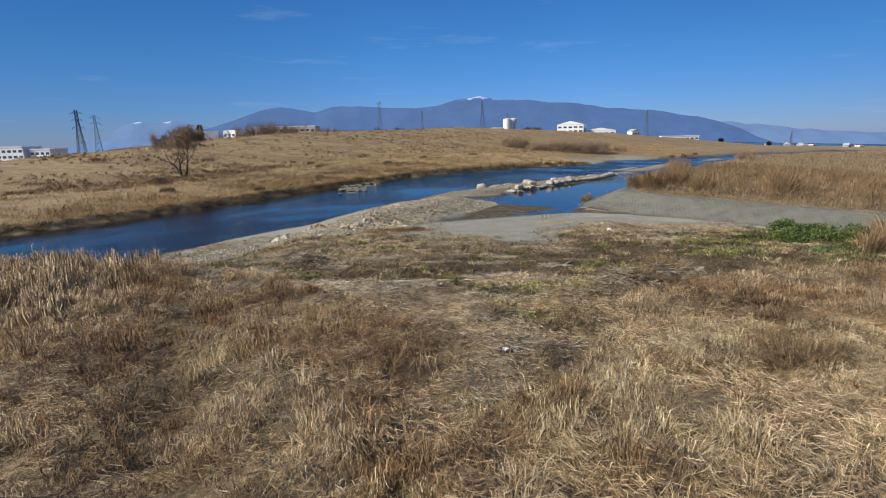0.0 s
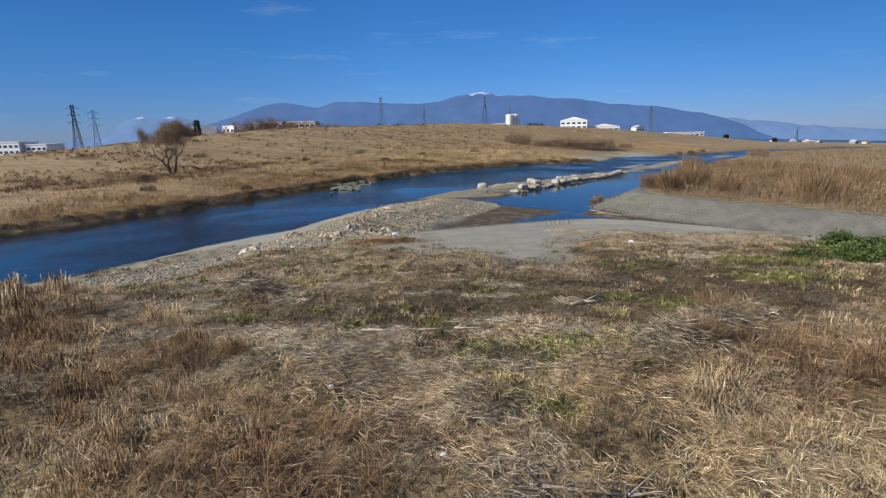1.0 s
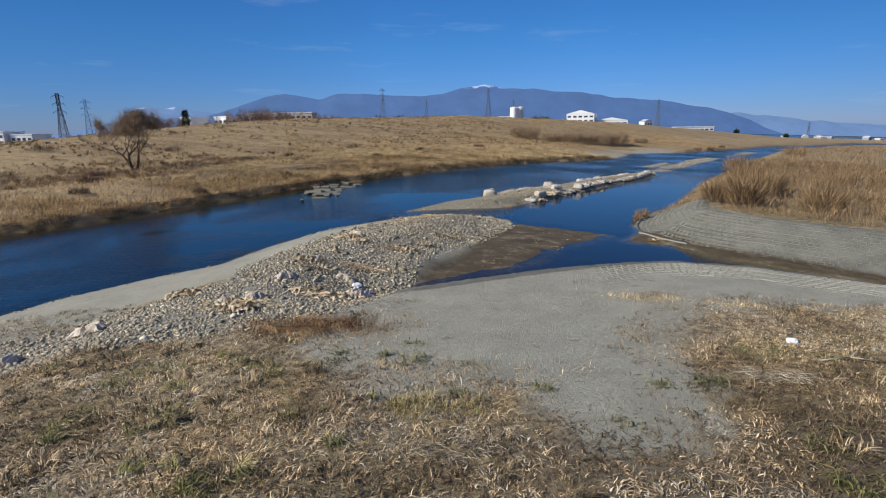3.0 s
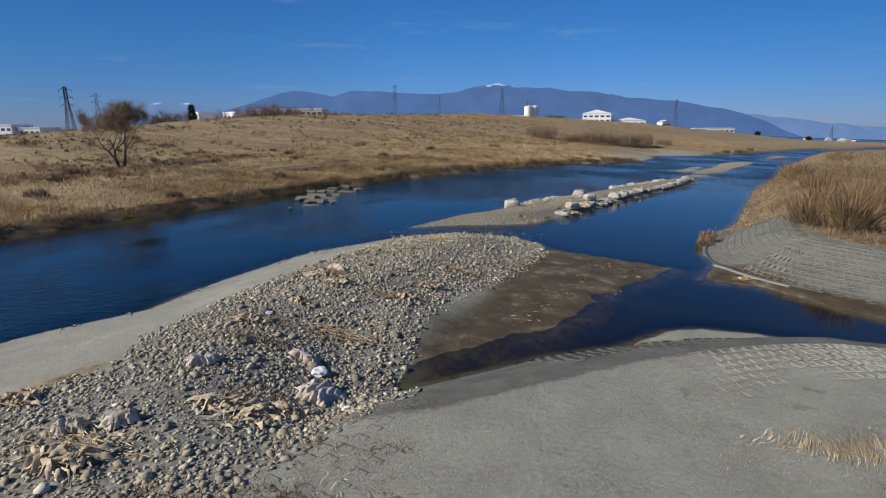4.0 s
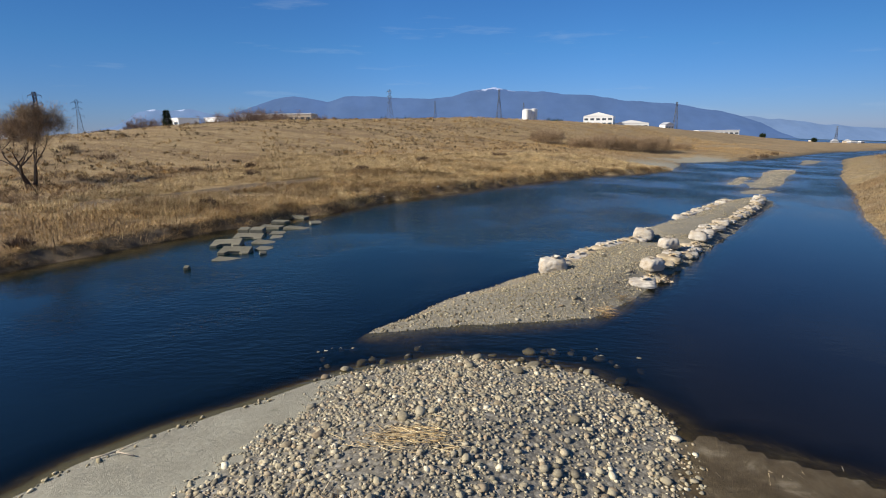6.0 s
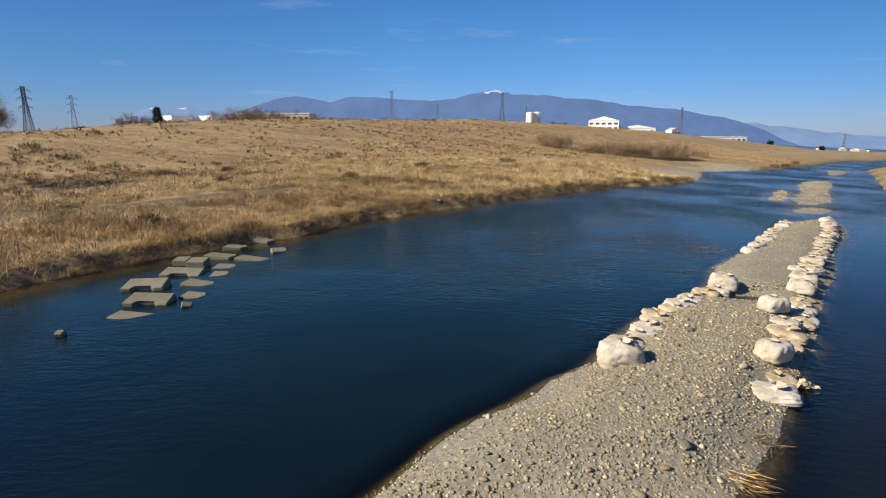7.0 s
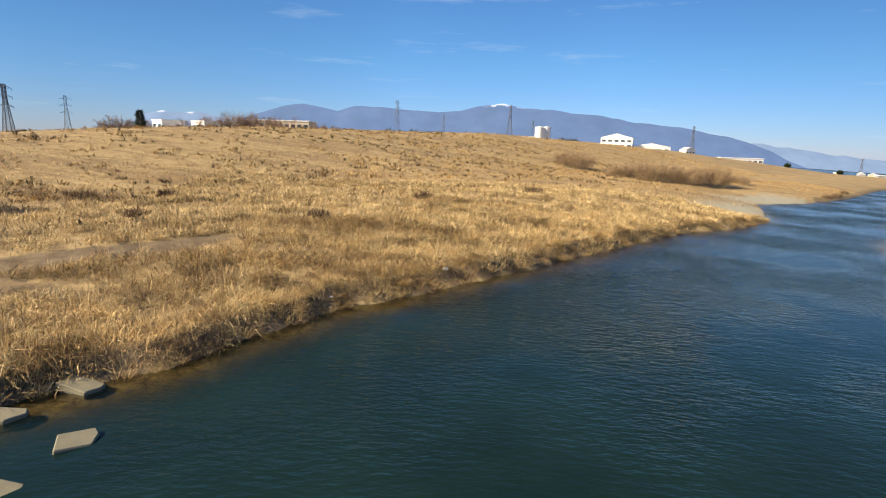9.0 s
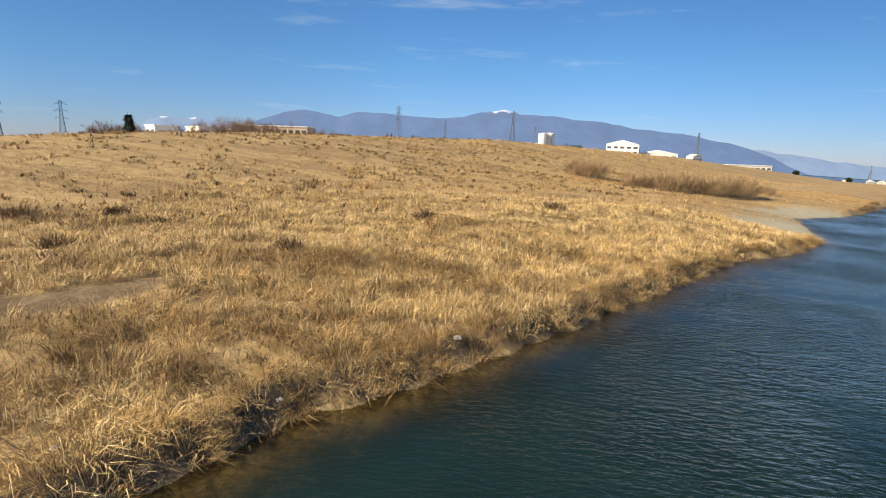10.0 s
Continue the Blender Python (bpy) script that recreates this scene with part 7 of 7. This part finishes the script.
def shredded_sheet(x, y, w, d, seed, mat, label):
    """A shredded sheet: curling strips that lie over one another."""
    r = random.Random(seed)
    base = Vector((x, y, at_ground(x, y)))
    e = new("torn_sheet")
    e.location = base
    lie = r.uniform(-0.5, 0.5)
    for k in range(int(14 + 14 * w)):
        bm = bmesh.new()
        px, py = x + r.gauss(0, w * 0.24), y + r.gauss(0, d * 0.26)
        a, curl = lie + r.gauss(0, 0.5), r.uniform(-1.8, 1.8)
        long, wide, up, roll = r.uniform(0.35, 0.9) * (0.45 + 0.4 * w), r.uniform(0.03, 0.13), r.uniform(0.02, 0.2) * max(0.2, 1 - math.hypot((px - x) / w, (py - y) / d)), r.uniform(0, 6)
        px, py = px - math.cos(a) * long / 2, py - math.sin(a) * long / 2
        rows, z = [], max(at_ground(px + math.cos(a) * long / 2, py + math.sin(a) * long / 2, 0.06), float(level(px, py)) + 0.03)
        for s in range(9):
            tw = 0.9 * math.sin(roll + s * 0.8)
            side = Vector((-math.sin(a) * math.cos(tw), math.cos(a) * math.cos(tw), math.sin(tw))) * wide * 0.5 * (1 - 0.7 * abs(s / 4 - 1) ** 3)
            p = Vector((px, py, z + up * math.sin(math.pi * s / 8) + 0.03 * math.sin(roll + 1.7 * s))) - base
            rows.append((bm.verts.new(p - side), bm.verts.new(p + Vector((0, 0, wide * 0.22))), bm.verts.new(p + side)))
            a += curl / 9
            px, py = px + math.cos(a) * long / 9, py + math.sin(a) * long / 9
        for p, q in zip(rows, rows[1:]):
            bm.faces.new((p[0], p[1], q[1], q[0]))
            bm.faces.new((p[1], p[2], q[2], q[1]))
        part("strip", bm, mat, e, soft=True)
    return tagged(e, label, "sheet", "torn sheets on the gravel")


for k, (sx, sy, w, d, white) in enumerate(SHEETS):
    if white:
        torn_sheet(sx, sy, w, d, k + 1, CLOTH, "crumpled off-white torn sheet caught on cobbles")
    else:
        shredded_sheet(sx, sy, w, d, k + 1, CLOTH_TAN, "shredded tan sheet lying in curled strips on cobbles")


def wrack(name, x, y, w, d, n, mat, label, seed, long=0.5):
    """A heap of straws lying flat."""
    r = np.random.RandomState(seed)
    a = r.normal(0, 0.35, n) + seed
    px, py = x + r.normal(0, w / 2.4, n), y + r.normal(0, d / 2.4, n)
    pz = ground(px, py) + r.uniform(0.02, 0.14, n) * np.exp(-((px - x) / w) ** 2 - ((py - y) / d) ** 2) + 0.015
    st = np.stack([px, py, pz], 1)
    wv = np.stack([np.cos(a), np.sin(a), r.normal(0, 0.07, n)], 1)
    ob = part(name, twig_mesh(name, st, wv, r.uniform(0.3, 1.0, n) * long, 0.014, r), mat)
    return tagged(ob, label, "straw", kind="stuff")


for k, (sx, sy, w, d) in enumerate(((-1.7, 46.4, 1.3, 0.7), (-0.6, 48.6, 1.1, 0.5), (-5.0, 37.6, 1.6, 0.5), (-4.8, 36.4, 1.6, 0.4), (-2.9, 37.5, 1.4, 0.4), (-4.6, 42.2, 1.5, 0.4), (-3.4, 33.4, 1.5, 0.7),
                                   (-5.3, 31.2, 1.6, 0.6), (-1.5, 40.6, 1.5, 0.3), (0.6, 44.5, 1.0, 0.3), (5.0, 57.5, 0.7, 0.4), (6.0, 58.7, 0.6, 0.5), (8.6, 62.0, 0.7, 0.4), (12.6, 45.6, 0.7, 0.3))):
    wrack("straw_wrack", sx, sy, w, d, 260 if k < 10 else 90, REED_BROWN if k > 9 else REED if k % 2 else STRAW, "strands of washed-up straw on the gravel", k + 2)
for k, (sx, sy) in enumerate(((6.6, 47.0), (7.6, 46.2), (5.2, 45.0), (4.2, 43.0), (6.0, 43.4), (3.4, 41.2), (5.6, 48.6), (2.6, 40.0))):
    wrack("reed_bits", sx, sy, 1.3, 0.8, 16, STRAW_PALE, "pale bits of reed stranded on the mud", 140 + k, 0.3)
for k, (sx, sy, w, d, n) in enumerate(((-2.6, 29.3, 1.7, 0.9, 3600), (0.4, 26.6, 2.6, 0.6, 600), (7.0, 31.9, 1.6, 0.6, 700), (9.6, 31.2, 1.8, 0.6, 600), (13.6, 30.4, 2.0, 0.9, 700))):
    r = np.random.RandomState(90 + k)
    px, py = sx + r.normal(0, w / 2, n), sy + r.normal(0, d / 2, n)
    field("grass_tuft", px, py, r.uniform(0.08, 0.28, n) * (1.4 if k == 0 else 1), r.uniform(0.008, 0.016, n), np.clip(r.normal(0.8, 0.35, n), 0.05, 1.4), ORANGE if k == 0 else REED, "low tawny grass tufts at the sand's edge", 90 + k)


def branch(pts, thick, seed, label):
    bm = bmesh.new()
    z = [at_ground(px, py, 0.06) for px, py in pts]
    for a in range(len(pts) - 1):
        bar(bm, (*pts[a], z[a]), (*pts[a + 1], z[a + 1]), thick * (1 - 0.15 * a), thick * (1 - 0.15 * (a + 1)), 6)
    a = len(pts) // 2
    bar(bm, (*pts[a], z[a]), (pts[a][0] + 0.5, pts[a][1] + 0.35, z[a] + 0.12), thick * 0.6, thick * 0.3, 5)
    return tagged(part("branch", bm, DRIFT, soft=True), label, "branch")


branch([(-1.0, 15.3), (0.2, 15.15), (1.0, 15.4), (1.7, 15.3)], 0.05, 1, "long bleached driftwood branch lying on straw")
branch([(3.9, 17.3), (4.3, 17.55), (4.75, 17.65)], 0.075, 2, "thick bleached driftwood piece on stubble")
branch([(5.6, 13.6), (6.6, 14.2), (7.4, 15.4)], 0.05, 3, "bleached driftwood branch among weeds")
branch([(2.0, 9.9), (2.9, 9.8), (3.6, 10.1)], 0.04, 4, "thin bleached stick on the straw")
branch([(-7.2, 49.0), (-6.8, 49.2), (-6.3, 49.0)], 0.04, 5, "twiggy driftwood at the water's edge")
branch([(8.8, 27.0), (9.6, 27.2), (10.2, 27.0)], 0.04, 6, "thin bleached stick on the stubble")


def scrap(x, y, size, seed, label):
    bm = bmesh.new()
    bmesh.ops.create_icosphere(bm, subdivisions=2, radius=size / 2)
    for v in bm.verts:
        v.co *= 1 + 0.6 * noise.noise(v.co * (3 / size) + Vector((seed, seed * 2, 0)))
        v.co.z *= 0.5
    ob = part("litter", bm, LITTER)
    ob.location = (x, y, at_ground(x, y, size * 0.16))
    return tagged(ob, label, "litter", "scraps of litter")


for k, (sx, sy, s) in enumerate(((-0.9, 12.3, 0.1), (1.65, 9.5, 0.12), (1.82, 9.55, 0.08), (0.9, 10.6, 0.1), (6.4, 12.7, 0.12), (2.6, 12.7, 0.09), (8.8, 24.5, 0.13), (9.0, 28.2, 0.25), (-9.5, 18.2, 0.18), (-2.7, 35.4, 0.4),
                                (-4.9, 38.0, 0.22), (12.3, 45.9, 0.14), (-11.2, 83.5, 0.22), (-7.4, 86.6, 0.2), (-2.7, 91.0, 0.28), (-5.0, 89.0, 0.15))):
    scrap(sx, sy, s, k, "small scrap of white plastic litter on the ground")
